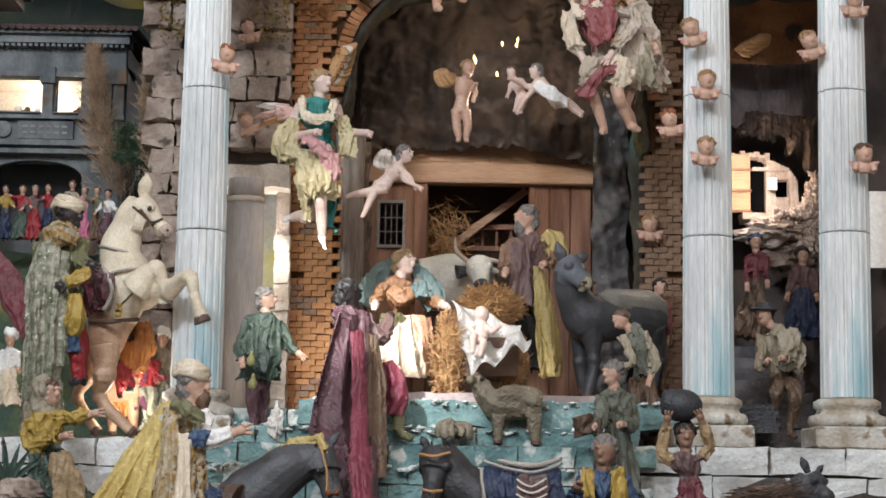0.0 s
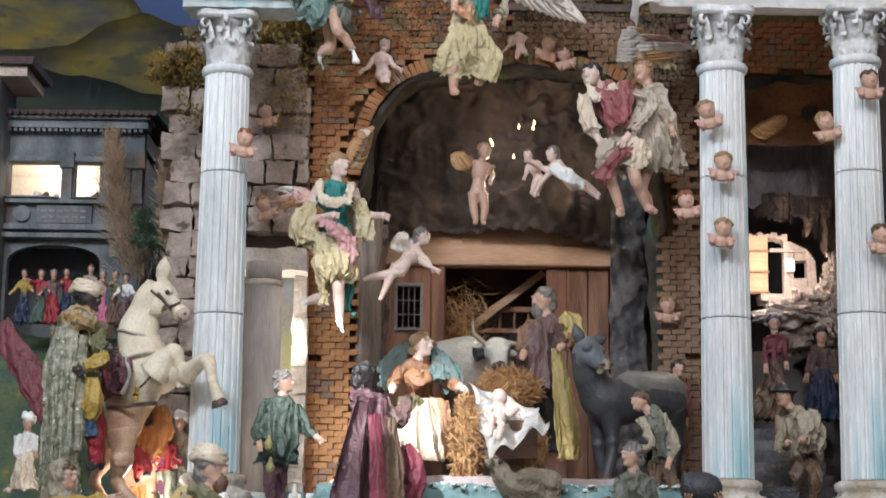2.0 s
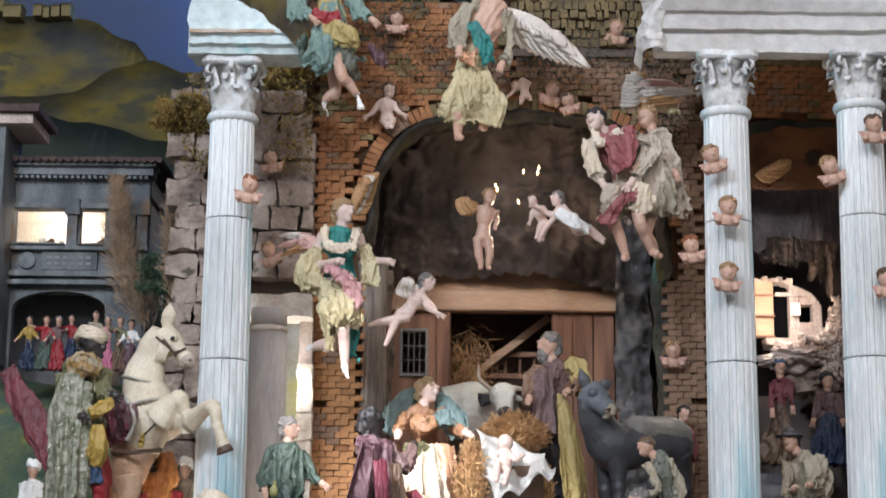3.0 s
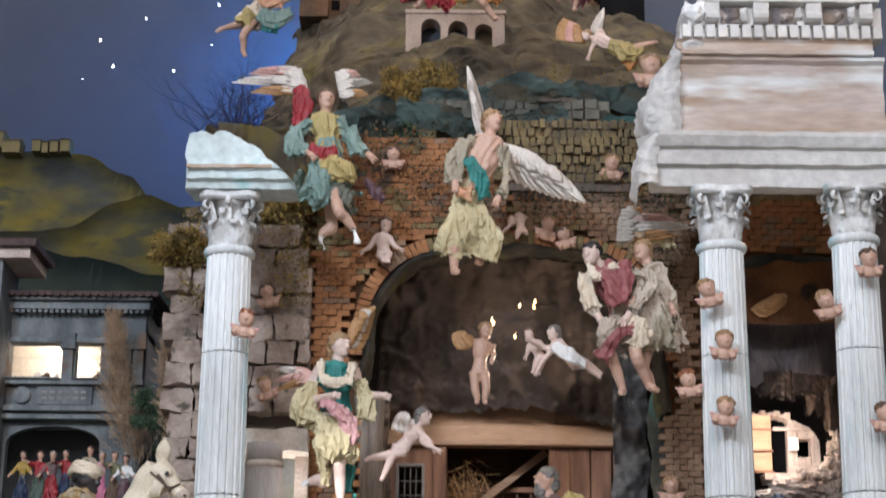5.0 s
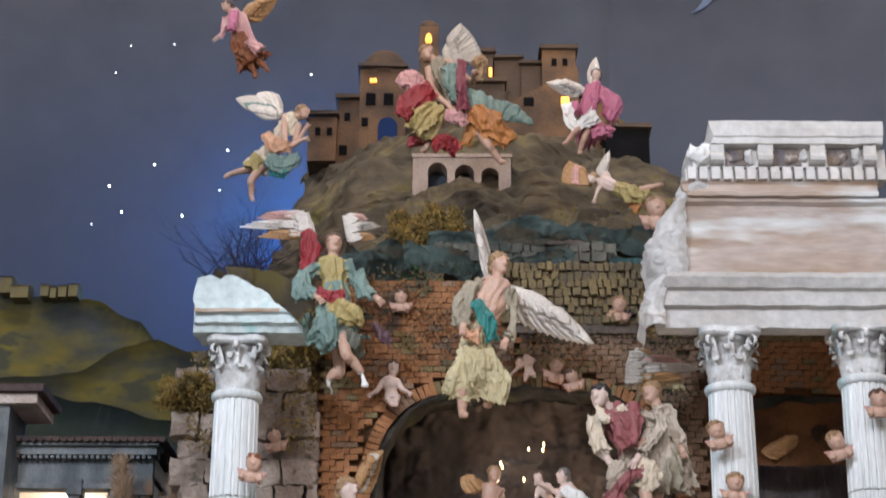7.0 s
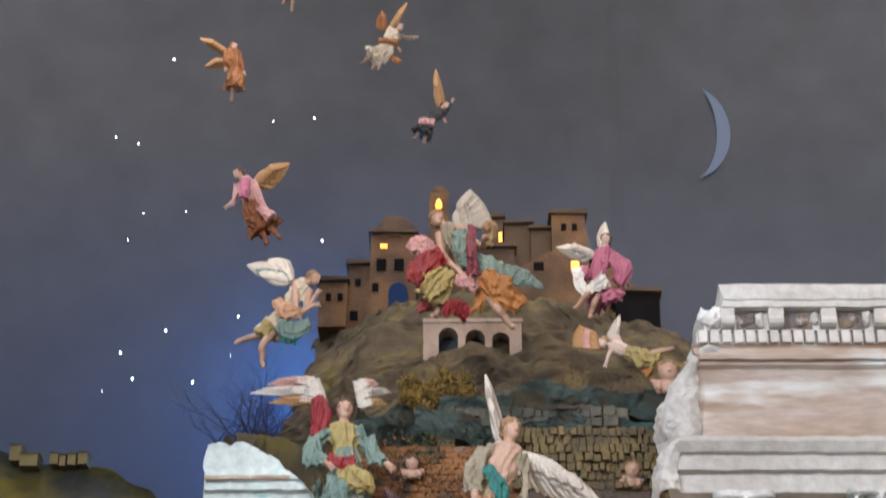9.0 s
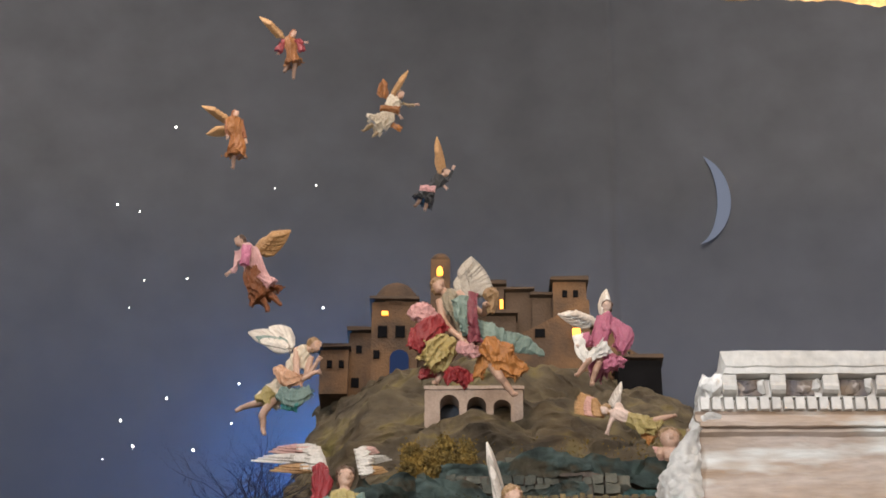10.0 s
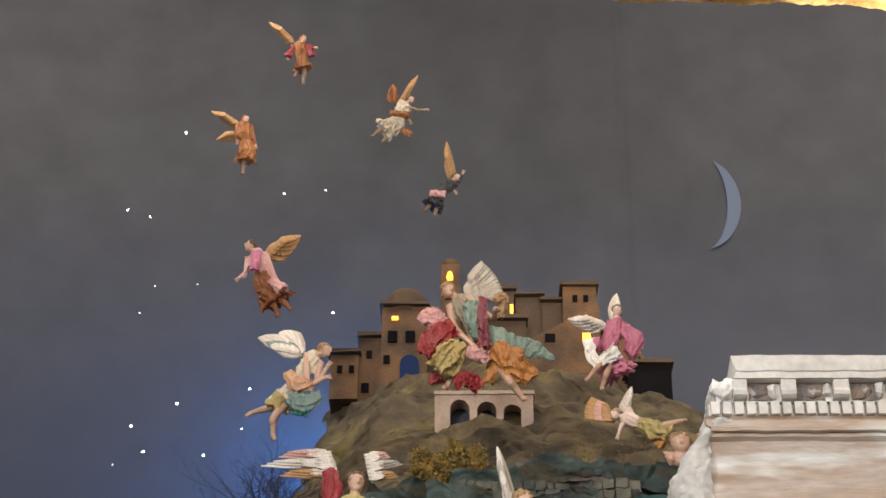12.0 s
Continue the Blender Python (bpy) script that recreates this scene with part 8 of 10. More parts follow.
# -- riders on the left --
beast("horse_figurine", "rearing cream horse figurine with leather straps", dict(r=(-0.615, 0, 1.842), a=(-0.604, -0.02, 1.869), b=(-0.59, -0.02, 1.919), c=(-0.567, -0.04, 1.976), n1=(-0.583, -0.02, 2.039), n2=(-0.569, -0.02, 2.101), poll=(-0.546, -0.03, 2.136), nose=(-0.493, -0.04, 2.079), e1=(-0.539, -0.035, 2.148), e2=(-0.533, -0.04, 2.194), f1=(-0.545, -0.005, 2.15), f2=(-0.545, 0.0, 2.188), y1=(-0.559, -0.01, 2.149), y2=(-0.588, -0.008, 2.11), y3=(-0.605, -0.008, 2.064), y4=(-0.615, -0.008, 2.022), l1=(-0.542, -0.07, 1.959), l2=(-0.501, -0.085, 1.996), l3=(-0.487, -0.085, 1.963), l4=(-0.484, -0.08, 1.93), m1=(-0.541, 0, 1.958), m2=(-0.472, -0.1, 1.957), m3=(-0.429, -0.16, 1.974), m4=(-0.413, -0.17, 1.935), m5=(-0.401, -0.17, 1.894), h1=(-0.603, -0.055, 1.848), h2=(-0.597, -0.06, 1.791), h3=(-0.608, -0.05, 1.747), h4=(-0.541, -0.06, 1.682), g1=(-0.636, 0.02, 1.848), g2=(-0.644, 0.02, 1.795), g3=(-0.664, 0.03, 1.751), g4=(-0.624, 0.02, 1.686), s1=(-0.626, -0.075, 1.995), s2=(-0.598, -0.095, 1.957), s3=(-0.625, -0.08, 1.914), k1=(-0.631, -0.05, 1.895), k2=(-0.581, -0.085, 1.892), k3=(-0.539, -0.04, 1.903), k4=(-0.625, 0, 2.027), k5=(-0.575, -0.075, 2.029), k6=(-0.542, -0.02, 2.051), k7=(-0.612, -0.02, 1.986), k8=(-0.559, -0.08, 2.004), k9=(-0.528, -0.02, 2.03), v1=(-0.542, -0.054, 2.119), v2=(-0.521, -0.056, 2.096), v3=(-0.497, -0.05, 2.102), z1=(-0.556, -0.05, 2.126), z2=(-0.514, -0.056, 2.087), b1=(-0.492, -0.05, 2.075), b2=(-0.511, -0.07, 2.007), b3=(-0.565, -0.09, 1.925), q1=(-0.615, -0.02, 2.125), q2=(-0.611, -0.02, 2.08), q3=(-0.62, -0.02, 2.034), o1=(-0.568, -0.095, 1.93), o2=(-0.569, -0.095, 1.903), j1=(-0.554, -0.04, 2.098), j2=(-0.532, -0.04, 2.089), t1=(-0.639, 0.01, 1.822), t2=(-0.651, 0.03, 1.755), t3=(-0.631, 0.03, 1.699), A1=(-0.64, -0.06, 2.006), B1=(-0.606, -0.085, 2.0), A2=(-0.65, -0.075, 1.952), B2=(-0.583, -0.1, 1.95), A3=(-0.642, -0.06, 1.9), B3=(-0.6, -0.09, 1.912)), [("b c n1 n2 poll", [0.049, 0.055, 0.042, 0.031, 0.026]), ("r a b", [0.03, 0.04, 0.049], "horse_tan")], [("l1 l2 l3 l4", [0.034, 0.017, 0.011, 0.012]), ("m1 m2 m3 m4 m5", [0.034, 0.018, 0.014, 0.01, 0.013]), ("h1 h2 h3 h4", [0.034, 0.02, 0.0125, 0.011], "horse_tan"), ("g1 g2 g3 g4", [0.03, 0.018, 0.0115, 0.011], "horse_tan")], 0.027, "horse_cream", (("e1", "e2", 0.017), ("f1", "f2", 0.014)), [("s1 s2 s3", [0.018, 0.026, 0.012], "maroon", 0.3), ("y1 y2 y3 y4", [0.006, 0.009, 0.009, 0.005], "blond_hair", 1.0, 7), ("k1 k2 k3", [0.0045], "leather", 1.0), ("v1 v2 v3", [0.0026], "leather", 1.0), ("z1 z2", [0.0022], "leather", 1.0), ("b1 b2 b3", [0.0022], "leather", 1.0), ("o1 o2", [0.004, 0.008], "yellow", 0.8, 9), ("j1 j2", [0.022, 0.018], "horse_cream", 0.7), ("B1 B2 B3", [0.004], "wing_grey", 0.8, 9)], muzzle="muzzle", capes=[("A1 B1 A2 B2 A3 B3", "dark_red", 2, 0.01, 0.006, 26, 30, 0.006)], straps=[("n1", "n2", 0.0415, 0.0032, "wing_grey"), ("c", "n1", 0.0545, 0.0032, "wing_grey")])
figurine("king_figurine", "dark-skinned royal figurine in silver brocade robe and turban", dict(head=(-0.671, -0.1, 2.096), chest=(-0.688, -0.1, 2.042), hip=(-0.677, -0.1, 1.933), le=(-0.723, -0.1, 1.988), lh=(-0.672, -0.17, 1.953), re=(-0.642, -0.13, 2.005), rh=(-0.618, -0.15, 1.996), l1=(-0.723, -0.12, 2.038), r1=(-0.686, -0.145, 2.037), l2=(-0.744, -0.12, 1.963), r2=(-0.686, -0.16, 1.954), l3=(-0.745, -0.12, 1.853), r3=(-0.677, -0.16, 1.851), l4=(-0.745, -0.12, 1.702), r4=(-0.666, -0.15, 1.702), d1=(-0.683, -0.155, 2.025), d2=(-0.66, -0.14, 2.023), d3=(-0.685, -0.175, 1.914), d4=(-0.654, -0.16, 1.916), d5=(-0.686, -0.175, 1.796), d6=(-0.655, -0.16, 1.798), y1=(-0.66, -0.16, 1.959), y2=(-0.637, -0.16, 1.969), y3=(-0.62, -0.15, 1.983), i1=(-0.646, -0.16, 1.938), i2=(-0.641, -0.165, 1.892), i3=(-0.646, -0.155, 1.861), u1=(-0.647, -0.15, 1.863), u2=(-0.644, -0.15, 1.825), e1=(-0.706, -0.13, 2.053), e2=(-0.677, -0.15, 2.057), e3=(-0.651, -0.13, 2.046), lf=(-0.636, -0.13, 1.776), lk=(-0.645, -0.13, 1.832), rf=(-0.633, -0.1, 1.781), rk=(-0.642, -0.1, 1.844)), s=1.05, ease=0.5, capes=[("l1 r1 l2 r2 l3 r3 l4 r4", "brocade", 2.2, 0.03, 0.012, 60, 44, 0.02), ("d1 d2 d3 d4 d5 d6", "brocade", 1.5, 0.014, 0.01, 30, 34, 0.01)], wide=1.25, top="olive", leg="crimson", shoe="black", hair="black_hair", skin="dark_skin", hat="turban", hatc="cream", face=(0.9, -0.3), sleeve="olive", drapes=[("e1 e2 e3", [0.018, 0.024, 0.018], "gold_brocade", 0.8, 6), ("y1 y2 y3", [0.012, 0.016, 0.012], "yellow", 0.8, 5), ("i1 i2 i3", [0.016, 0.022, 0.016], "yellow", 0.8, 5), ("u1 u2", [0.014, 0.012], "blue", 0.9, 5)])
figurine("king_figurine", "turbaned royal figurine in gold brocade with yellow cape", dict(head=(-0.384, -0.38, 1.753), chest=(-0.398, -0.38, 1.693), hip=(-0.397, -0.38, 1.586), hem=(-0.395, -0.38, 1.507), le=(-0.424, -0.38, 1.635), lh=(-0.402, -0.4, 1.586), re=(-0.357, -0.43, 1.652), rh=(-0.3, -0.44, 1.67), l1=(-0.446, -0.36, 1.723), r1=(-0.413, -0.4, 1.726), l2=(-0.478, -0.35, 1.675), r2=(-0.425, -0.41, 1.664), l3=(-0.521, -0.35, 1.614), r3=(-0.437, -0.42, 1.609), l4=(-0.574, -0.35, 1.534), r4=(-0.449, -0.42, 1.531), a1=(-0.433, -0.42, 1.716), b1=(-0.404, -0.43, 1.712), a2=(-0.434, -0.44, 1.633), b2=(-0.4, -0.46, 1.633), a3=(-0.449, -0.44, 1.531), b3=(-0.403, -0.47, 1.532), w1=(-0.41, -0.45, 1.662), v1=(-0.379, -0.45, 1.668), w2=(-0.404, -0.47, 1.527), v2=(-0.373, -0.46, 1.528), f1=(-0.379, -0.445, 1.663), g1=(-0.358, -0.42, 1.655), f2=(-0.376, -0.465, 1.532), g2=(-0.344, -0.42, 1.533), o1=(-0.416, -0.43, 1.716), o2=(-0.384, -0.45, 1.706), o3=(-0.361, -0.44, 1.681), e1=(-0.378, -0.44, 1.661), e2=(-0.349, -0.45, 1.654), u1=(-0.344, -0.44, 1.658), u2=(-0.321, -0.44, 1.664)), s=1.1, ease=0.45, top="gold_brocade", robe="gold_brocade", sleeve="white", hair="grey_hair", hat="turban", hatc="cream", beard="brown_hair", face=(0.95, -0.2), hem=0.05, drapes=[("o1 o2 o3", [0.012, 0.014, 0.012], "olive", 0.6, 5), ("e1 e2", [0.015, 0.014], "blue", 0.9, 5), ("u1 u2", [0.014, 0.012], "white", 0.9, 5)], capes=[("l1 r1 l2 r2 l3 r3 l4 r4", "gold_satin", 3, 0.016, 0.007, 56, 40, 0.01), ("a1 b1 a2 b2 a3 b3", "gold_brocade", 2, 0.005, 0.007, 24, 30, 0.006), ("w1 v1 w2 v2", "cream", 2, 0.004, 0.007, 24, 24), ("f1 g1 f2 g2", "gold_brocade", 2, 0.005, 0.007, 24, 24)])
beast("horse_figurine", "dark grey horse figurine with golden mane fringe", dict(a=(-0.327, -0.36, 1.493), b=(-0.284, -0.36, 1.548), c=(-0.225, -0.36, 1.601), d=(-0.18, -0.36, 1.624), poll=(-0.16, -0.36, 1.635), nose=(-0.13, -0.39, 1.547), cheek=(-0.152, -0.375, 1.602), e1=(-0.148, -0.36, 1.648), e2=(-0.124, -0.36, 1.676), h1=(-0.292, -0.36, 1.572), h2=(-0.246, -0.36, 1.63), h3=(-0.196, -0.36, 1.659), h4=(-0.16, -0.37, 1.661), h5=(-0.149, -0.39, 1.639), r1=(-0.156, -0.405, 1.648), r2=(-0.145, -0.41, 1.609), r3=(-0.146, -0.41, 1.568), r4=(-0.123, -0.4, 1.57), s1=(-0.369, -0.4, 1.557), s2=(-0.319, -0.41, 1.548)), [("a b c d poll", [0.064, 0.056, 0.045, 0.036, 0.03]), ("poll cheek", [0.03, 0.033])], [("s1 s2", [0.03, 0.03], "navy")], 0.031, "donkey_grey", (("e1", "e2", 0.01),), [("h1 h2 h3 h4 h5", [0.008, 0.011, 0.012, 0.011, 0.006], "pale_yellow", 1.0, 7), ("r1 r2 r3", [0.0022], "wing_ochre", 1.0), ("r3 r4", [0.0026], "rust", 1.0)])
figurine("peasant_figurine", "woman figurine in mustard bodice with veil and apron", dict(head=(-0.662, -0.28, 1.742), chest=(-0.663, -0.28, 1.691), hip=(-0.66, -0.28, 1.624), hem=(-0.642, -0.28, 1.523), le=(-0.689, -0.28, 1.644), lh=(-0.617, -0.34, 1.661), re=(-0.61, -0.3, 1.696), rh=(-0.573, -0.31, 1.703), v1=(-0.681, -0.26, 1.767), v2=(-0.693, -0.25, 1.717), v3=(-0.703, -0.25, 1.665), p1=(-0.625, -0.34, 1.633), p2=(-0.608, -0.35, 1.583), p3=(-0.599, -0.35, 1.534)), s=0.92, top="yellow", robe="dark_green", hair="brown_hair", hat="hood", hatc="fleece", face=(0.9, -0.4), hem=0.065, drapes=[("v1 v2 v3", [0.0157, 0.0196, 0.0177], "fleece", 0.5, 5), ("p1 p2 p3", [0.0196, 0.0294, 0.0334], "tan", 0.4, 6)])
figurine("attendant_figurine", "turbaned attendant figurine with red sash behind the horse", dict(head=(-0.512, 0.12, 1.879), chest=(-0.514, 0.12, 1.842), hip=(-0.512, 0.12, 1.795), hem=(-0.509, 0.12, 1.694), lh=(-0.536, 0.12, 1.815), rh=(-0.49, 0.12, 1.81), s1=(-0.523, 0.085, 1.797), s2=(-0.495, 0.085, 1.796)), s=0.62, top="fleece", robe="grey_green", hair="brown_hair", hat="turban", hatc="white", hem=0.04, drapes=[("s1 s2", [0.0099], "crimson", 0.5, 5)])
figurine("attendant_figurine", "attendant figurine in orange coat and red breeches", dict(head=(-0.579, 0.06, 1.886), chest=(-0.558, 0.06, 1.859), hip=(-0.573, 0.06, 1.815), lh=(-0.585, 0.06, 1.827), rh=(-0.537, 0.06, 1.845), lk=(-0.569, 0.04, 1.791), lf=(-0.561, 0.04, 1.771), rk=(-0.584, 0.06, 1.792), rf=(-0.586, 0.06, 1.758), c1=(-0.543, 0.06, 1.91), c2=(-0.542, 0.06, 1.862), c3=(-0.556, 0.06, 1.802)), s=0.72, top="orange", leg="crimson", shoe="black", hair="black_hair", skin="dark_skin", drapes=[("c1 c2 c3", [0.014, 0.024, 0.018], "orange", 0.7)])
beast("horse_figurine", "chestnut horse figurine standing behind the riders", dict(a=(-0.64, 0.16, 1.775), b=(-0.605, 0.16, 1.778), c=(-0.572, 0.16, 1.788), poll=(-0.545, 0.16, 1.817), nose=(-0.529, 0.16, 1.788), l1=(-0.618, 0.16, 1.758), l2=(-0.617, 0.16, 1.688), m1=(-0.575, 0.16, 1.759), m2=(-0.571, 0.16, 1.689), e1=(-0.546, 0.16, 1.829), e2=(-0.542, 0.16, 1.847)), [("a b c poll", [0.03, 0.034, 0.03, 0.02])], [("l1 l2", [0.015, 0.009]), ("m1 m2", [0.015, 0.009])], 0.018, "horse_tan", (("e1", "e2", 0.006),))
figurine("attendant_figurine", "attendant figurine in white tunic standing by a tent", dict(head=(-0.842, 0.2, 1.881), chest=(-0.843, 0.2, 1.843), hip=(-0.843, 0.2, 1.8), hem=(-0.842, 0.2, 1.739), lh=(-0.858, 0.2, 1.809), rh=(-0.823, 0.2, 1.822)), s=0.55, top="white", robe="cream", hair="grey_hair", hat="turban", hatc="white", hem=0.035)
figurine("attendant_figurine", "attendant figurine in blue and orange behind the riders", dict(head=(-0.607, 0.15, 1.88), chest=(-0.603, 0.15, 1.845), hip=(-0.599, 0.15, 1.804), lf=(-0.605, 0.15, 1.717), rf=(-0.587, 0.15, 1.717), lh=(-0.622, 0.15, 1.816), rh=(-0.579, 0.15, 1.816)), s=0.55, top="navy", leg="orange", shoe="black", hair="black_hair", skin="dark_skin", hat="cap", hatc="crimson")
k = Sculpt(91)
k.tube([(-0.934, 0.3, 2.11), (-0.875, 0.28, 2.01), (-0.803, 0.25, 1.886)], [0.022, 0.034, 0.026], "dark_red", 24, 7, 0.3, 0.4)
k.done("tent_drape", "dark red striped tent cloth hanging in folds", "drape")
for i, (px, py, top, robe) in enumerate(((10, 345, "yellow", "navy"), (40, 345, "crimson", "dark_green"), (62, 345, "plum_brown", "crimson"), (85, 342, "crimson", "navy"), (128, 335, "fleece", "pink"), (150, 345, "pale_pink", "pink"), (192, 350, "white", "maroon"), (172, 345, "olive", "brown"))):
    x, z = -0.855 + (px - 100) * 0.00134, 2.270 - (py - 345) * 0.00134
    p = lambda a, b, d=0.0: (x + a * 0.00134, 0.68 + d, z - b * 0.00134)
    figurine("villager_figurine", "tiny villager figurine in a bright dress before the villa" if robe in ("pink", "crimson") else "tiny villager figurine in dark clothes before the villa", dict(head=p(0, -8), chest=p(0, 14), hip=p(0, 40), hem=p(0, 82), lh=p(-18, 28 - 22 * (i % 2), -0.02), rh=p(18, 24 - 14 * ((i + 1) % 3 == 0), -0.02)), s=0.38, top=top, robe=robe, hem=0.024, hair=("black_hair", "brown_hair", "grey_hair")[i % 3], group="villagers on the slope")

# -- shepherds on the right --
figurine("shepherd_figurine", "shepherd figurine in pale fleece vest and brown breeches", dict(head=(0.42, 0, 1.922), chest=(0.452, 0, 1.884), hip=(0.463, 0, 1.807), le=(0.436, -0.05, 1.835), lh=(0.412, -0.05, 1.823), re=(0.488, 0, 1.839), rh=(0.471, -0.04, 1.8), lf=(0.452, 0, 1.698), lk=(0.445, 0, 1.754), rf=(0.483, 0.03, 1.7), rk=(0.482, 0, 1.755)), s=0.72, top="grey_green", sleeve="fleece", leg="brown", shoe="leather", hair=None, hat="cap", hatc="brown", face=(-0.9, -0.3))
figurine("shepherd_figurine", "grey-haired shepherd figurine in olive jacket with a staff", dict(head=(0.382, -0.18, 1.8), chest=(0.388, -0.18, 1.747), hip=(0.391, -0.18, 1.664), hem=(0.391, -0.18, 1.569), le=(0.356, -0.23, 1.704), lh=(0.342, -0.27, 1.696), re=(0.423, -0.18, 1.707), rh=(0.387, -0.27, 1.7), s1=(0.346, -0.3, 1.711), s2=(0.332, -0.3, 1.557), b1=(0.322, -0.2, 1.72), b2=(0.333, -0.2, 1.683)), s=0.85, top="grey_green", robe="grey_green", hair="grey_hair", face=(-0.8, -0.5), hem=0.045, drapes=[("s1 s2", [0.004, 0.0035], "leather", 1.0, 3), ("b1 b2", [0.0176, 0.0211], "leather", 0.8, 4)])
figurine("shepherd_figurine", "grey-haired figurine in yellow waistcoat and blue coat", dict(head=(0.344, -0.4, 1.646), chest=(0.34, -0.4, 1.585), hip=(0.336, -0.4, 1.499), le=(0.282, -0.4, 1.542), lh=(0.289, -0.48, 1.583), re=(0.399, -0.4, 1.548), rh=(0.399, -0.45, 1.515), a1=(0.303, -0.43, 1.619), b1=(0.325, -0.45, 1.613), a2=(0.296, -0.44, 1.576), b2=(0.321, -0.462, 1.572), a3=(0.298, -0.44, 1.518), b3=(0.321, -0.465, 1.514), c1=(0.346, -0.45, 1.614), d1=(0.376, -0.43, 1.62), c2=(0.347, -0.462, 1.572), d2=(0.381, -0.435, 1.577), c3=(0.347, -0.465, 1.514), d3=(0.379, -0.44, 1.519), e1=(0.325, -0.45, 1.608), e2=(0.331, -0.462, 1.584), e3=(0.333, -0.466, 1.557), g1=(0.348, -0.45, 1.608), g2=(0.341, -0.462, 1.584), x1=(0.367, -0.37, 1.647), x2=(0.368, -0.38, 1.622)), s=0.98, top="blue", skin="tan_skin", hair="grey_hair", beard=None, face=(-0.5, -0.9), drapes=[("e1 e2 e3", [0.006, 0.007, 0.006], "blue", 0.8, 5), ("g1 g2 e3", [0.006, 0.007, 0.006], "blue", 0.8, 5)], capes=[("a1 b1 a2 b2 a3 b3", "yellow", 1, 0.003, 0.008, 20, 20, 0.004), ("c1 d1 c2 d2 c3 d3", "yellow", 1, 0.003, 0.008, 20, 20, 0.004)])
figurine("carrier_figurine", "woman figurine balancing a dark jar on her head", dict(head=(0.497, -0.33, 1.679), chest=(0.499, -0.33, 1.635), hip=(0.506, -0.33, 1.58), hem=(0.509, -0.33, 1.5), le=(0.453, -0.33, 1.65), lh=(0.461, -0.35, 1.705), re=(0.543, -0.33, 1.661), rh=(0.522, -0.35, 1.709)), s=0.85, top="plum_brown", robe="dark_red", sleeve="tan", skin="tan_skin", hair="black_hair", hem=0.06)
k = Sculpt(45)
k.lump((0.49, -0.33, 1.734), (0.039, 0.034, 0.03), "lead", 0.04, 2, detail=3)
k.tube([(0.455, -0.33, 1.739), (0.472, -0.33, 1.738)], [0.022, 0.026], "lead", 24, flat=1.0, per=2)
k.done("jar", "dark round jar carried on a woman's head", "jar")
figurine("piper_figurine", "seated piper figurine in fleece coat and dark hat", dict(head=(0.73, 0.12, 1.947), chest=(0.762, 0.12, 1.894), hip=(0.767, 0.12, 1.818), le=(0.713, 0.08, 1.838), lh=(0.72, 0.04, 1.846), re=(0.803, 0.12, 1.854), rh=(0.751, 0.04, 1.853), lk=(0.745, 0.07, 1.792), lf=(0.743, 0.08, 1.729), rk=(0.78, 0.07, 1.781), rf=(0.773, 0.08, 1.703), f1=(0.77, 0.1, 1.916), f2=(0.777, 0.08, 1.874), f3=(0.776, 0.09, 1.83)), s=0.82, top="fleece", leg="brown", shoe="leather", hair="black_hair", hat="brim", hatc="lead", face=(-0.6, -0.8), drapes=[("f1 f2 f3", [0.0241, 0.0293, 0.0241], "fleece", 0.7, 6)])
figurine("peasant_figurine", "woman figurine in rust shawl on the stairs", dict(head=(0.772, 0.42, 2.147), chest=(0.772, 0.42, 2.1), hip=(0.768, 0.42, 2.029), hem=(0.758, 0.42, 1.927), lh=(0.744, 0.38, 2.043), rh=(0.789, 0.38, 2.05)), s=0.68, top="dark_red", robe="brown", hair="black_hair", hat="cap", hatc="blue", hem=0.045)
figurine("peasant_figurine", "dark-clothed figurine in navy apron below the tavern", dict(head=(0.877, 0.42, 2.118), chest=(0.876, 0.42, 2.076), hip=(0.878, 0.42, 2.018), hem=(0.877, 0.42, 1.929), lh=(0.844, 0.42, 2.031), rh=(0.908, 0.42, 2.032)), s=0.68, top="plum_brown", robe="navy", hair="black_hair", hat="cap", hatc="black", hem=0.05)
figurine("peasant_figurine", "man figurine in pink jacket behind the donkey", dict(head=(0.537, 0.29, 2.023), chest=(0.521, 0.29, 1.985), hip=(0.527, 0.29, 1.924), lf=(0.515, 0.29, 1.802), rf=(0.542, 0.29, 1.802), le=(0.497, 0.29, 1.96), lh=(0.479, 0.25, 1.938), re=(0.558, 0.29, 1.961), rh=(0.552, 0.29, 1.912)), s=0.65, top="wine", leg="brown", hair="black_hair", face=(0.4, -1))
stack = thing("slab_stack", (0.666, 0.05, 1.723), "stack of dark slabs on the stairs", "slabs")
for i in range(5):
    b = bmesh.new()
    at = Vector((0.666, 0.05, 1.726)) + Vector((0.02 + 0.006 * (i % 2), 0.008 * i, -0.02 + 0.012 * i))
    box(b, at.x - 0.05, at.x + 0.05, at.y - 0.03, at.y + 0.03, at.z - 0.0055, at.z + 0.0055)
    part("slab", rough(b, 0.002, 40), cloth("lead"), stack)
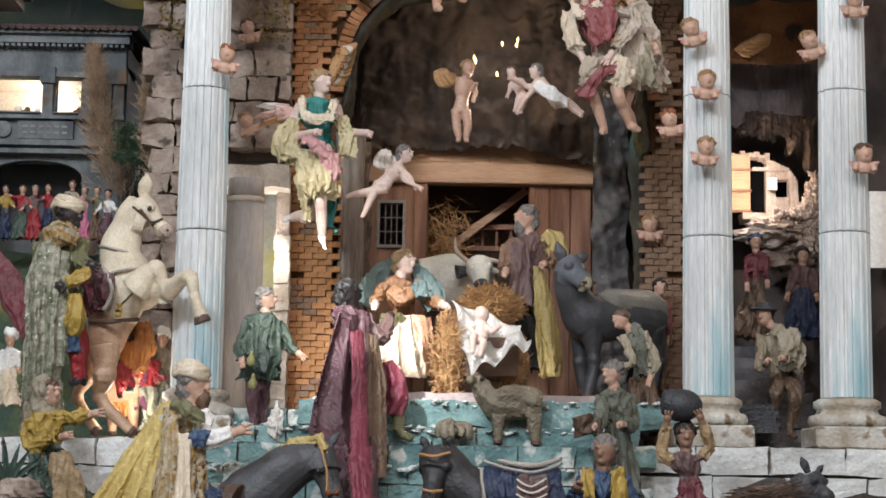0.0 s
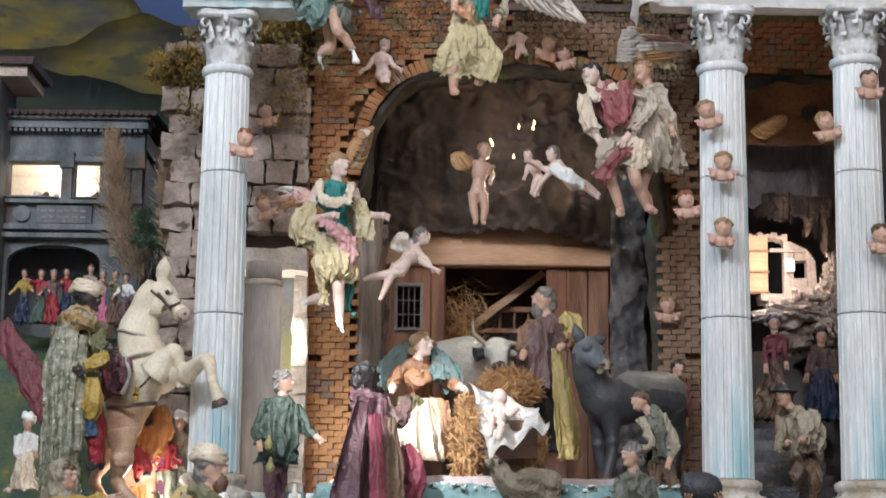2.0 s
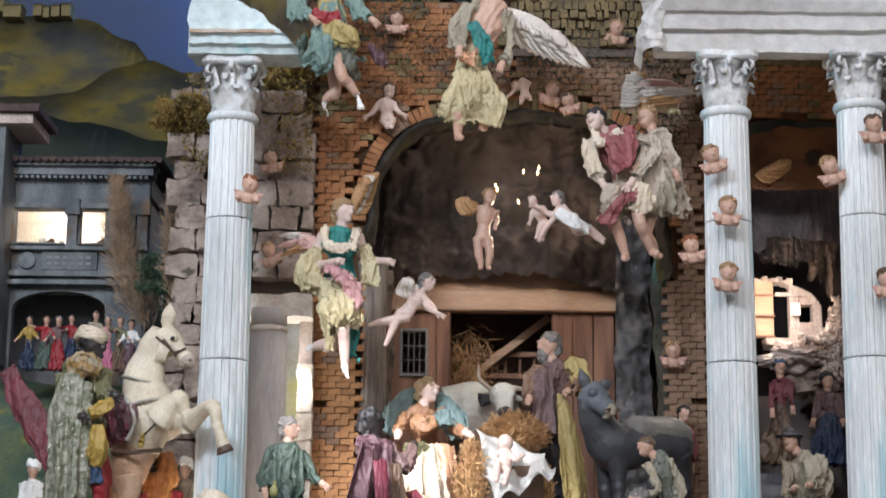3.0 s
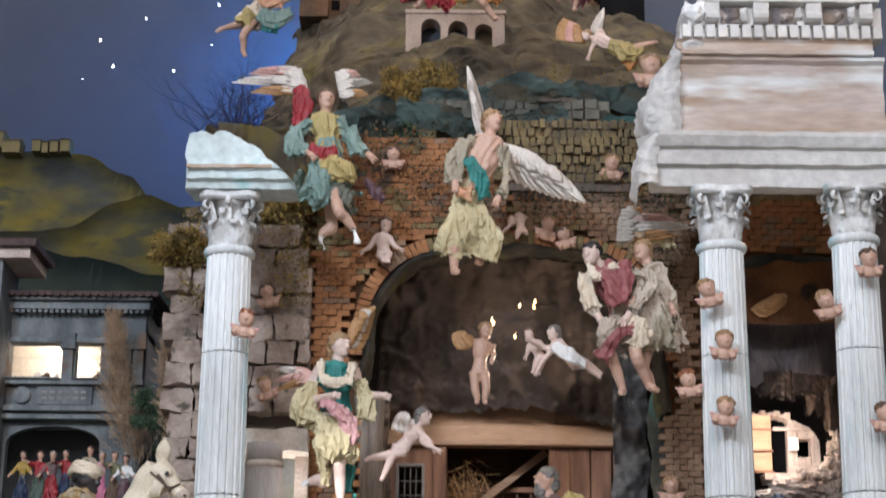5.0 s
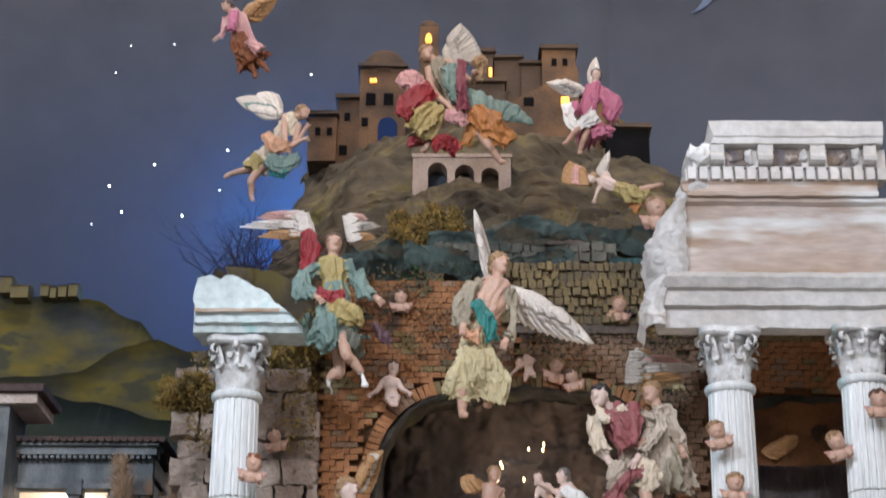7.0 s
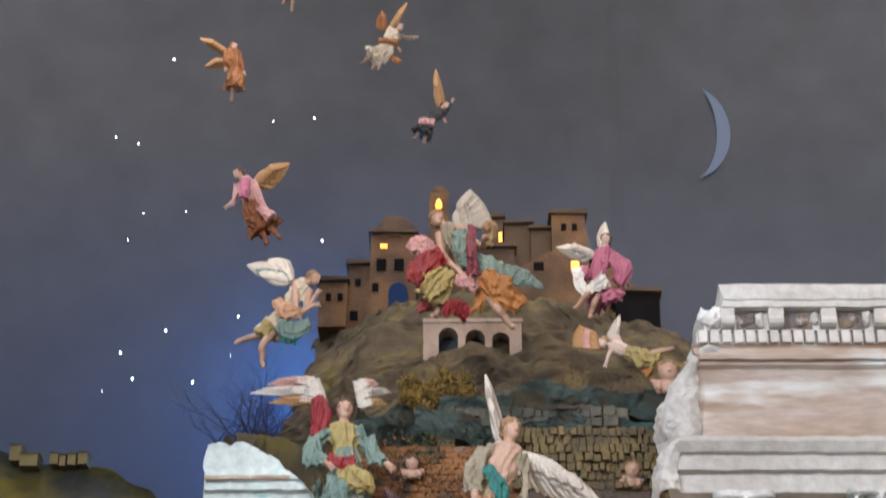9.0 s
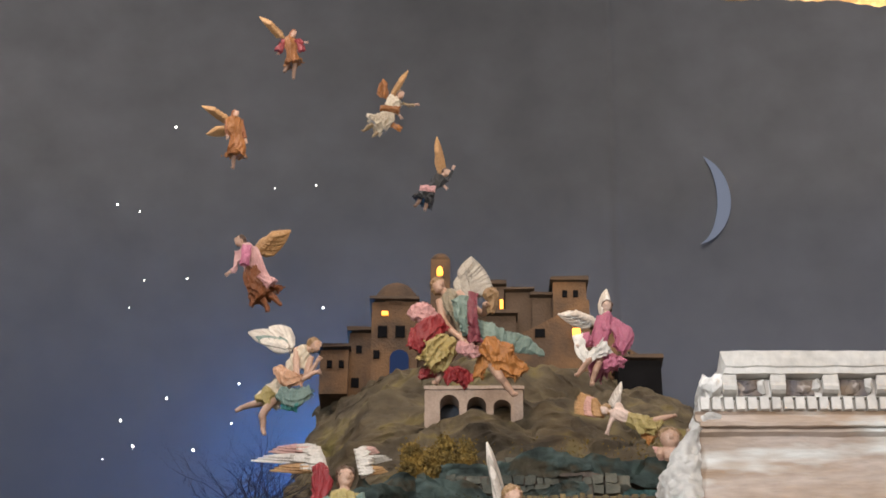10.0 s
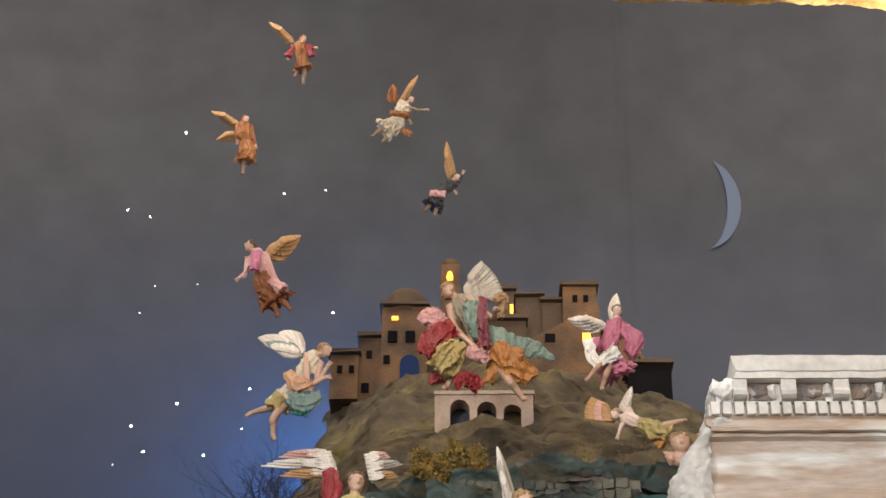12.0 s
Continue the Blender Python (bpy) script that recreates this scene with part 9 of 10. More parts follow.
beast("donkey_figurine", "dark donkey figurine laden with brushwood", dict(a=(0.592, -0.4, 1.537), b=(0.642, -0.4, 1.557), c=(0.682, -0.4, 1.567), poll=(0.709, -0.4, 1.602), nose=(0.728, -0.42, 1.577), e1=(0.703, -0.4, 1.614), e2=(0.692, -0.4, 1.646), e3=(0.719, -0.4, 1.616), e4=(0.731, -0.4, 1.63), l=(0.672, -0.4, 1.523), l2=(0.672, -0.4, 1.494), x1=(0.581, -0.42, 1.567), x2=(0.672, -0.42, 1.58), y1=(0.587, -0.43, 1.569), y2=(0.672, -0.43, 1.574)), [("a b c poll", [0.05, 0.048, 0.038, 0.026])], [("l l2", [0.02, 0.02])], 0.025, "lead", (("e1", "e2", 0.009), ("e3", "e4", 0.006)), [("y1 y2", [0.02, 0.022], "brown", 0.9, 9)], muzzle="donkey_grey", sticks=("x1", "x2", 170, "leather"))
beast("horse_figurine", "black mule figurine with a blue saddle cloth", dict(a=(0.223, -0.42, 1.531), b=(0.154, -0.42, 1.545), c=(0.095, -0.42, 1.577), n=(0.07, -0.42, 1.607), poll=(0.051, -0.42, 1.635), nose=(0.037, -0.47, 1.553), cheek=(0.045, -0.44, 1.603), e1=(0.031, -0.42, 1.651), e2=(0.019, -0.42, 1.67), e3=(0.066, -0.42, 1.653), e4=(0.076, -0.42, 1.669), l=(0.174, -0.42, 1.506), l2=(0.175, -0.42, 1.467), t1=(0.125, -0.45, 1.62), u1=(0.261, -0.46, 1.618), t2=(0.128, -0.48, 1.593), u2=(0.266, -0.49, 1.594), t3=(0.134, -0.495, 1.526), u3=(0.27, -0.5, 1.528), q1=(0.128, -0.465, 1.624), q2=(0.17, -0.485, 1.612), q3=(0.206, -0.49, 1.607), q4=(0.238, -0.485, 1.613), q5=(0.264, -0.47, 1.624), d1=(0.152, -0.455, 1.627), d2=(0.207, -0.475, 1.619), d3=(0.264, -0.45, 1.632), f1=(0.181, -0.498, 1.601), g1=(0.235, -0.498, 1.602), f2=(0.186, -0.512, 1.536), g2=(0.238, -0.512, 1.537), y1=(0.017, -0.454, 1.634), y2=(0.042, -0.475, 1.632), y3=(0.069, -0.454, 1.637), z1=(0.021, -0.48, 1.574), z2=(0.037, -0.498, 1.57), z3=(0.058, -0.48, 1.574), k1=(0.124, -0.47, 1.612), k2=(0.128, -0.49, 1.545), c1=(0.182, -0.508, 1.593), c2=(0.207, -0.51, 1.582), c3=(0.234, -0.508, 1.594), c4=(0.182, -0.51, 1.582), c5=(0.207, -0.512, 1.571), c6=(0.234, -0.51, 1.582), c7=(0.182, -0.512, 1.57), c8=(0.207, -0.514, 1.559), c9=(0.234, -0.512, 1.571)), [("a b c n poll", [0.06, 0.054, 0.046, 0.04, 0.034]), ("poll cheek", [0.034, 0.032])], [("l l2", [0.03, 0.03])], 0.032, "mule_black", (("e1", "e2", 0.009), ("e3", "e4", 0.009)), [("q1 q2 q3 q4 q5", [0.0026], "wing_grey", 1.0), ("d1 d2 d3", [0.0035, 0.0045, 0.0035], "wing_grey", 0.8), ("y1 y2 y3", [0.0024], "wing_ochre", 1.0), ("z1 z2 z3", [0.0024], "wing_ochre", 1.0), ("k1 k2", [0.0035], "wing_grey", 1.0), ("c1 c2 c3", [0.0016], "wing_white", 1.0), ("c4 c5 c6", [0.0016], "wing_white", 1.0), ("c7 c8 c9", [0.0016], "wing_white", 1.0)], capes=[("t1 u1 t2 u2 t3 u3", "navy", 3, 0.003, 0.012, 40, 24, 0.004), ("f1 g1 f2 g2", "plum_brown", 1, 0.001, 0.006, 20, 14)])
beast("sheep_figurine", "brown woolly sheep figurine standing before the manger", dict(r=(0.257, -0.05, 1.745), a=(0.237, -0.05, 1.748), b=(0.203, -0.05, 1.749), c=(0.17, -0.05, 1.75), n=(0.15, -0.05, 1.763), poll=(0.136, -0.05, 1.788), nose=(0.12, -0.07, 1.793), e1=(0.143, -0.05, 1.792), e2=(0.156, -0.05, 1.786), l1=(0.172, -0.07, 1.724), l2=(0.17, -0.07, 1.675), m1=(0.182, -0.03, 1.726), m2=(0.185, -0.03, 1.679), o1=(0.241, -0.07, 1.725), o2=(0.245, -0.07, 1.676), p1=(0.233, -0.03, 1.727), p2=(0.236, -0.03, 1.679)), [("r a b c n poll", [0.024, 0.033, 0.035, 0.034, 0.022, 0.017], "wool")], [("l1 l2", [0.014, 0.009]), ("m1 m2", [0.014, 0.009]), ("o1 o2", [0.016, 0.009]), ("p1 p2", [0.014, 0.009])], 0.016, "wool", (("e1", "e2", 0.007),), wobble=0.12)
k = Sculpt(71)
k.grain = 0.0
p = Vector((0.081, -0.1, 1.692))
for i in range(12):
    a = math.pi * 2 * i / 12
    k.tube([p + Vector((0, 0, 0.016)), p + Vector((0.032 * math.cos(a), 0.026 * math.sin(a), 0.004)), p + Vector((0.03 * math.cos(a), 0.024 * math.sin(a), -0.014))], [0.006, 0.01, 0.007], "fleece", 8, flat=1.0, per=3)
k.lump(p, (0.028, 0.022, 0.014), "fleece")
k.done("basket", "round pale ribbed basket on the steps", "basket")
boulder("pale_rock", (-0.262, -0.06, 1.704), (0.014, 0.014, 0.034), LIT, "small bright pale rock on the steps", 31, amount=0.4)
boulder("pale_rock", (-0.69, -0.3, 1.552), (0.05, 0.04, 0.035), RUIN, "pale rough rock at the display's edge", 33, amount=0.4)

# -- angels over the grotto --
figurine("angel_figurine", "large flying angel figurine in teal bodice and yellow robe", dict(head=(-0.197, 0.08, 2.414), chest=(-0.203, 0.08, 2.353), hip=(-0.203, 0.08, 2.276), le=(-0.262, 0.08, 2.302), lh=(-0.203, 0, 2.293), re=(-0.146, 0.08, 2.314), rh=(-0.103, 0.03, 2.300), rk=(-0.190, 0.03, 2.178), rf=(-0.186, 0.05, 2.086), rft=(-0.177, 0.03, 2.055), lk=(-0.217, 0.13, 2.148), lf=(-0.257, 0.14, 2.139), lft=(-0.272, 0.14, 2.130), w0=(-0.179, 0.13, 2.435), w1=(-0.127, 0.15, 2.519), w2=(-0.15, 0.15, 2.43), e0=(-0.262, 0.13, 2.35), e1=(-0.266, 0.14, 2.372), e2=(-0.338, 0.16, 2.384), e3=(-0.345, 0.16, 2.358), e4=(-0.335, 0.16, 2.338), f1=(-0.236, 0.06, 2.380), f2=(-0.227, 0.035, 2.340), f3=(-0.198, 0.025, 2.325), f4=(-0.172, 0.035, 2.344), f5=(-0.167, 0.06, 2.378), s1=(-0.249, 0.07, 2.337), s2=(-0.265, 0.05, 2.285), s3=(-0.254, 0.05, 2.243), r1=(-0.156, 0.07, 2.344), r2=(-0.141, 0.05, 2.298), r3=(-0.141, 0.05, 2.250), p1=(-0.235, 0.02, 2.282), p2=(-0.198, 0.005, 2.269), p3=(-0.172, 0.01, 2.242), p4=(-0.164, 0.02, 2.198), y1=(-0.221, 0.05, 2.254), y2=(-0.202, 0.02, 2.202), y3=(-0.192, 0.03, 2.163), z1=(-0.229, 0.06, 2.246), z2=(-0.219, 0.05, 2.181), z3=(-0.217, 0.07, 2.117), g1=(-0.172, 0.08, 2.198), g2=(-0.172, 0.08, 2.151), g3=(-0.175, 0.08, 2.104), q1=(-0.183, 0.04, 2.227), q2=(-0.169, 0.03, 2.189), q3=(-0.172, 0.04, 2.160), k1=(-0.239, 0.06, 2.272), k2=(-0.249, 0.06, 2.230)), s=0.98, wide=1.12, top="teal", sleeve="pale_skin", hair="blond_hair", skin="pale_skin", face=(0.7, -0.6), shoe="white", leg="pale_skin", drapes=[("f1 f2 f3 f4 f5", [0.012, 0.014, 0.016, 0.014, 0.012], "cream", 0.55, 15), ("s1 s2 s3", [0.015, 0.026, 0.026], "butter", 0.6, 7), ("r1 r2 r3", [0.014, 0.02, 0.022], "butter", 0.6, 7), ("k1 k2", [0.012, 0.018], "butter", 0.5, 6), ("p1 p2 p3 p4", [0.012, 0.015, 0.016, 0.011], "pale_pink", 0.6, 5), ("y1 y2 y3", [0.026, 0.033, 0.026], "butter", 0.75, 8), ("z1 z2 z3", [0.018, 0.022, 0.009], "butter", 0.5, 6), ("g1 g2 g3", [0.01, 0.017, 0.013], "teal", 0.5, 6), ("q1 q2 q3", [0.016, 0.02, 0.012], "butter", 0.6, 6)], wings=[("w0", "w1", "w2", 0.05, "wing_ochre", "wing_white")], bands=[("e0", "e1", "e2 e3 e4", 0.024, "wing_pink", ("wing_white", "wing_pink", "wing_ochre"))])


def putto(label, j, s=0.72, wings=(), hair="blond_hair", skin="pale_skin", face=(0, -1), drapes=()):
    return figurine("putto_figurine", label, j, s=s, top=skin, sleeve=skin, leg=skin, shoe=skin, hair=hair, skin=skin, face=face, wings=wings, drapes=drapes, bare=True, group="putti in the grotto", wide=1.0)


putto("flying pale putto figurine with small wings", dict(head=(-0.021, 0.12, 2.274), chest=(-0.037, 0.12, 2.245), hip=(-0.065, 0.12, 2.208), le=(-0.013, 0.1, 2.225), lh=(-0.001, 0.09, 2.206), re=(-0.021, 0.09, 2.216), rh=(0.006, 0.08, 2.2), lk=(-0.086, 0.12, 2.188), lf=(-0.103, 0.12, 2.148), lft=(-0.108, 0.12, 2.139), rk=(-0.098, 0.12, 2.193), rf=(-0.131, 0.12, 2.187), rft=(-0.142, 0.12, 2.181), w0=(-0.049, 0.12, 2.248), w1=(-0.073, 0.12, 2.28), w2=(-0.087, 0.12, 2.253)), s=0.55, wings=[("w0", "w1", "w2", 0.035, "wing_white")], face=(0.9, -0.3), hair="grey_hair")
putto("standing pale putto figurine hovering under the vault", dict(head=(0.115, 0.32, 2.509), chest=(0.105, 0.32, 2.476), hip=(0.1, 0.32, 2.416), le=(0.13, 0.32, 2.461), lh=(0.127, 0.29, 2.435), re=(0.128, 0.32, 2.463), rh=(0.132, 0.29, 2.467), lk=(0.091, 0.32, 2.381), lf=(0.097, 0.32, 2.348), rk=(0.116, 0.32, 2.381), rf=(0.112, 0.32, 2.348), w0=(0.087, 0.32, 2.479), w1=(0.039, 0.32, 2.5), w2=(0.049, 0.32, 2.47)), s=0.56, skin="skin", wings=[("w0", "w1", "w2", 0.034, "wing_ochre")], face=(0.2, -1))
putto("flying white-draped putto figurine stretched out under the vault", dict(head=(0.261, 0.25, 2.488), chest=(0.27, 0.25, 2.454), hip=(0.307, 0.25, 2.423), le=(0.233, 0.25, 2.459), lh=(0.206, 0.22, 2.464), re=(0.239, 0.25, 2.428), rh=(0.223, 0.23, 2.398), lk=(0.331, 0.25, 2.417), lf=(0.362, 0.25, 2.393), rk=(0.333, 0.27, 2.428), rf=(0.362, 0.27, 2.406), d1=(0.256, 0.23, 2.455), d2=(0.292, 0.22, 2.435), d3=(0.33, 0.23, 2.416)), s=0.5, face=(-0.8, -0.5), hair="grey_hair", drapes=[("d1 d2 d3", [0.0129, 0.0161, 0.0096], "white", 0.6, 5)])
putto("small pink putto figurine beside a hanging lamp", dict(head=(0.209, 0.27, 2.491), chest=(0.221, 0.27, 2.466), hip=(0.234, 0.27, 2.436), lh=(0.203, 0.27, 2.444), rh=(0.246, 0.27, 2.464), lf=(0.218, 0.27, 2.407), rf=(0.228, 0.27, 2.403)), s=0.42, hair="brown_hair", face=(-0.6, -0.8))
figurine("angel_figurine", "flying angel figurine in wine-red bodice and cream sleeves", dict(head=(0.331, 0.08, 2.619), chest=(0.371, 0.1, 2.576), hip=(0.399, 0.1, 2.488), le=(0.321, 0.08, 2.518), lh=(0.344, 0.06, 2.477), re=(0.458, 0.07, 2.561), rh=(0.399, 0.04, 2.473), mid=(0.388, 0.08, 2.447), hem=(0.390, 0.1, 2.416), lk=(0.365, 0.06, 2.411), lf=(0.393, 0.08, 2.325), rk=(0.417, 0.05, 2.400), rf=(0.447, 0.08, 2.336), v1=(0.319, 0.055, 2.596), v2=(0.338, 0.045, 2.560), v3=(0.381, 0.055, 2.595), a1=(0.321, 0.08, 2.580), a2=(0.323, 0.07, 2.531), a3=(0.331, 0.06, 2.493), n1=(0.337, 0.06, 2.580), n2=(0.370, 0.045, 2.551), n3=(0.384, 0.06, 2.503), o1=(0.406, 0.08, 2.607), o2=(0.396, 0.055, 2.559), o3=(0.388, 0.055, 2.507), m1=(0.423, 0.04, 2.458), m2=(0.375, 0.025, 2.424), m3=(0.342, 0.04, 2.381), c1=(0.370, 0.05, 2.470), c2=(0.360, 0.045, 2.438), c3=(0.367, 0.06, 2.401), d1=(0.400, 0.05, 2.466), d2=(0.424, 0.045, 2.444), d3=(0.407, 0.05, 2.410), b0=(0.401, 0.15, 2.664), b1=(0.414, 0.15, 2.737), t1=(0.457, 0.16, 2.742), t2=(0.527, 0.16, 2.728), t3=(0.565, 0.16, 2.712), t4=(0.526, 0.16, 2.692)), s=0.95, top="wine", robe="linen", sleeve="linen", hair="black_hair", skin="pale_skin", face=(-0.5, -0.8), hem=0.04, shoe=None, drapes=[("v1 v2 v3", [0.007, 0.01, 0.007], "cream", 0.6, 9), ("a1 a2 a3", [0.016, 0.02, 0.018], "cream", 0.7, 6), ("n1 n2 n3", [0.014, 0.02, 0.018], "wine", 0.7, 6), ("o1 o2 o3", [0.016, 0.02, 0.016], "wine", 0.7, 6), ("m1 m2 m3", [0.009, 0.015, 0.02], "wine", 0.5, 5), ("c1 c2 c3", [0.02, 0.024, 0.018], "linen", 0.6, 6), ("d1 d2 d3", [0.018, 0.028, 0.02], "cream", 0.6, 6)], bands=[("b0", "b1", "t1 t2 t3 t4", 0.036, "wing_grey", ("wing_ochre", "wing_pink", "wing_white", "wing_ochre"))])
figurine("angel_figurine", "flying angel figurine in cream robe with bare legs", dict(head=(0.447, 0.14, 2.645), chest=(0.466, 0.14, 2.599), hip=(0.474, 0.14, 2.526), mid=(0.468, 0.12, 2.474), hem=(0.465, 0.14, 2.437), le=(0.440, 0.09, 2.554), lh=(0.417, 0.07, 2.517), re=(0.492, 0.14, 2.563), rh=(0.503, 0.11, 2.513), rk=(0.441, 0.11, 2.393), rf=(0.461, 0.13, 2.341), w0=(0.424, 0.17, 2.657), w1=(0.462, 0.18, 2.688), w2=(0.503, 0.18, 2.686), w3=(0.511, 0.18, 2.662), b1=(0.454, 0.12, 2.583), b2=(0.455, 0.09, 2.512), b3=(0.440, 0.1, 2.427), c1=(0.487, 0.14, 2.599), c2=(0.498, 0.13, 2.518), c3=(0.508, 0.14, 2.435), e1=(0.470, 0.11, 2.544), e2=(0.472, 0.09, 2.477), e3=(0.475, 0.1, 2.417)), s=0.9, top="linen", robe="linen", sleeve="linen", hair="blond_hair", skin="skin", face=(-0.6, -0.8), hem=0.05, shoe=None, drapes=[("w0 w1 w2 w3", [0.013, 0.017, 0.017, 0.015], "butter", 0.6, 5), ("b1 b2 b3", [0.02, 0.026, 0.036], "linen", 0.6, 8), ("c1 c2 c3", [0.014, 0.022, 0.03], "linen", 0.6, 6), ("e1 e2 e3", [0.018, 0.026, 0.036], "fleece", 0.6, 7)])
figurine("angel_figurine", "central angel figurine with spread pale wings and teal sash", dict(head=(0.123, 0.12, 2.931), chest=(0.108, 0.12, 2.86), hip=(0.073, 0.12, 2.753), mid=(0.063, 0.09, 2.686), hem=(0.059, 0.12, 2.632), le=(0.046, 0.12, 2.823), lh=(0.042, 0.07, 2.768), re=(0.153, 0.12, 2.798), rh=(0.132, 0.07, 2.737), rk=(0.043, 0.09, 2.648), rf=(0.04, 0.1, 2.586), lf=(0.098, 0.14, 2.619), w0=(0.102, 0.17, 2.907), w1=(0.069, 0.2, 3.094), w2=(0.098, 0.2, 3.012), x0=(0.137, 0.17, 2.894), x1=(0.33, 0.19, 2.77), x2=(0.168, 0.19, 2.822), t1=(0.066, 0.07, 2.832), t2=(0.096, 0.06, 2.778), t3=(0.106, 0.07, 2.737), a1=(0.067, 0.1, 2.882), a2=(0.039, 0.09, 2.826), a3=(0.034, 0.1, 2.778), y1=(0.054, 0.08, 2.72), y2=(0.024, 0.08, 2.657), y3=(0.013, 0.1, 2.626), z1=(0.085, 0.09, 2.724), z2=(0.115, 0.09, 2.661), z3=(0.111, 0.1, 2.608), p1=(0.042, 0.07, 2.755), p2=(0.078, 0.06, 2.746)), s=0.95, top="skin", robe="butter", sleeve="fleece", hair="blond_hair", skin="skin", face=(0.5, -0.8), hem=0.045, shoe=None, drapes=[("t1 t2 t3", [0.0143, 0.0196, 0.0143], "teal", 0.5, 5), ("a1 a2 a3", [0.0161, 0.0214, 0.0178], "fleece", 0.6, 6), ("y1 y2 y3", [0.0178, 0.025, 0.0196], "butter", 0.6, 6), ("z1 z2 z3", [0.0178, 0.0268, 0.0178], "butter", 0.6, 6), ("p1 p2", [0.0143, 0.0161], "peach", 0.6, 5)], wings=[("w0", "w1", "w2", 0.032, "wing_white", "wing_grey"), ("x0", "x1", "x2", 0.06, "wing_white", "wing_white")])
figurine("angel_figurine", "angel figurine in teal skirt and red drape with pink wings", dict(head=(-0.246, 0.18, 3.000), chest=(-0.249, 0.18, 2.939), hip=(-0.240, 0.18, 2.877), le=(-0.315, 0.18, 2.910), lh=(-0.273, 0.13, 2.856), re=(-0.190, 0.18, 2.911), rh=(-0.145, 0.14, 2.858), mid=(-0.242, 0.15, 2.811), hem=(-0.240, 0.18, 2.771), rk=(-0.213, 0.13, 2.739), rf=(-0.177, 0.15, 2.691), rft=(-0.169, 0.14, 2.656), lk=(-0.228, 0.21, 2.723), lf=(-0.253, 0.21, 2.692), lft=(-0.240, 0.2, 2.656), i1=(-0.274, 0.135, 2.872), i2=(-0.244, 0.12, 2.858), i3=(-0.216, 0.135, 2.870), g1=(-0.242, 0.13, 2.840), g2=(-0.207, 0.12, 2.818), g3=(-0.173, 0.14, 2.797), h1=(-0.255, 0.13, 2.832), h2=(-0.212, 0.12, 2.834), o1=(-0.255, 0.14, 2.808), o2=(-0.251, 0.13, 2.771), o3=(-0.270, 0.16, 2.751), p1=(-0.212, 0.14, 2.792), p2=(-0.201, 0.14, 2.759), p3=(-0.186, 0.18, 2.728), q1=(-0.289, 0.18, 2.837), q2=(-0.303, 0.19, 2.813), q3=(-0.302, 0.2, 2.772), s1=(-0.157, 0.2, 2.821), s2=(-0.136, 0.2, 2.796), s3=(-0.114, 0.2, 2.771), v1=(-0.310, 0.17, 2.934), v2=(-0.313, 0.16, 2.891), v3=(-0.307, 0.16, 2.858), x1=(-0.193, 0.17, 2.936), x2=(-0.184, 0.16, 2.893), x3=(-0.173, 0.16, 2.865), b0=(-0.300, 0.26, 3.038), b1=(-0.321, 0.26, 3.101), t1=(-0.431, 0.27, 3.104), t2=(-0.470, 0.27, 3.082), t3=(-0.426, 0.27, 3.058), c0=(-0.209, 0.26, 3.031), c1=(-0.223, 0.26, 3.095), u1=(-0.175, 0.27, 3.102), u2=(-0.147, 0.27, 3.084), u3=(-0.156, 0.27, 3.055), r1=(-0.315, 0.21, 3.046), r2=(-0.302, 0.2, 2.996), r3=(-0.307, 0.19, 2.943)), s=0.92, wide=1.1, top="pale_yellow", robe="pale_teal", sleeve="pale_teal", hair="brown_hair", skin="skin", face=(0.3, -1), hem=0.05, shoe="white", drapes=[("r1 r2 r3", [0.018, 0.024, 0.013], "crimson", 0.6, 6), ("v1 v2 v3", [0.016, 0.022, 0.02], "pale_teal", 0.6, 6), ("x1 x2 x3", [0.016, 0.02, 0.016], "pale_teal", 0.6, 6), ("i1 i2 i3", [0.011, 0.014, 0.011], "crimson", 0.6, 5), ("g1 g2 g3", [0.018, 0.024, 0.012], "pale_yellow", 0.6, 7), ("h1 h2", [0.016, 0.016], "pale_yellow", 0.6, 6), ("o1 o2 o3", [0.024, 0.028, 0.02], "pale_teal", 0.6, 7), ("p1 p2 p3", [0.018, 0.022, 0.016], "grey_green", 0.6, 6), ("q1 q2 q3", [0.01, 0.015, 0.012], "dark_green", 0.6, 5), ("s1 s2 s3", [0.01, 0.016, 0.009], "maroon", 0.6, 6)], bands=[("b0", "b1", "t1 t2 t3", 0.036, "wing_white", ("wing_pink", "wing_white", "wing_ochre")), ("c0", "c1", "u1 u2 u3", 0.032, "wing_white", ("wing_pink", "wing_grey", "wing_ochre"))])
putto("small skin-toned putto figurine before the brick arch", dict(head=(-0.112, 0.32, 2.753), chest=(-0.121, 0.32, 2.722), hip=(-0.116, 0.32, 2.689), lh=(-0.159, 0.32, 2.695), rh=(-0.082, 0.32, 2.7), lf=(-0.114, 0.32, 2.669), rf=(-0.107, 0.32, 2.669)), s=0.54, hair="brown_hair")
putto("small pale putto figurine lifting one arm", dict(head=(0.173, 0.32, 2.768), chest=(0.19, 0.32, 2.777), hip=(0.195, 0.32, 2.744), lh=(0.156, 0.32, 2.744), rh=(0.203, 0.32, 2.771), lf=(0.186, 0.32, 2.728), rf=(0.205, 0.32, 2.737)), s=0.38)
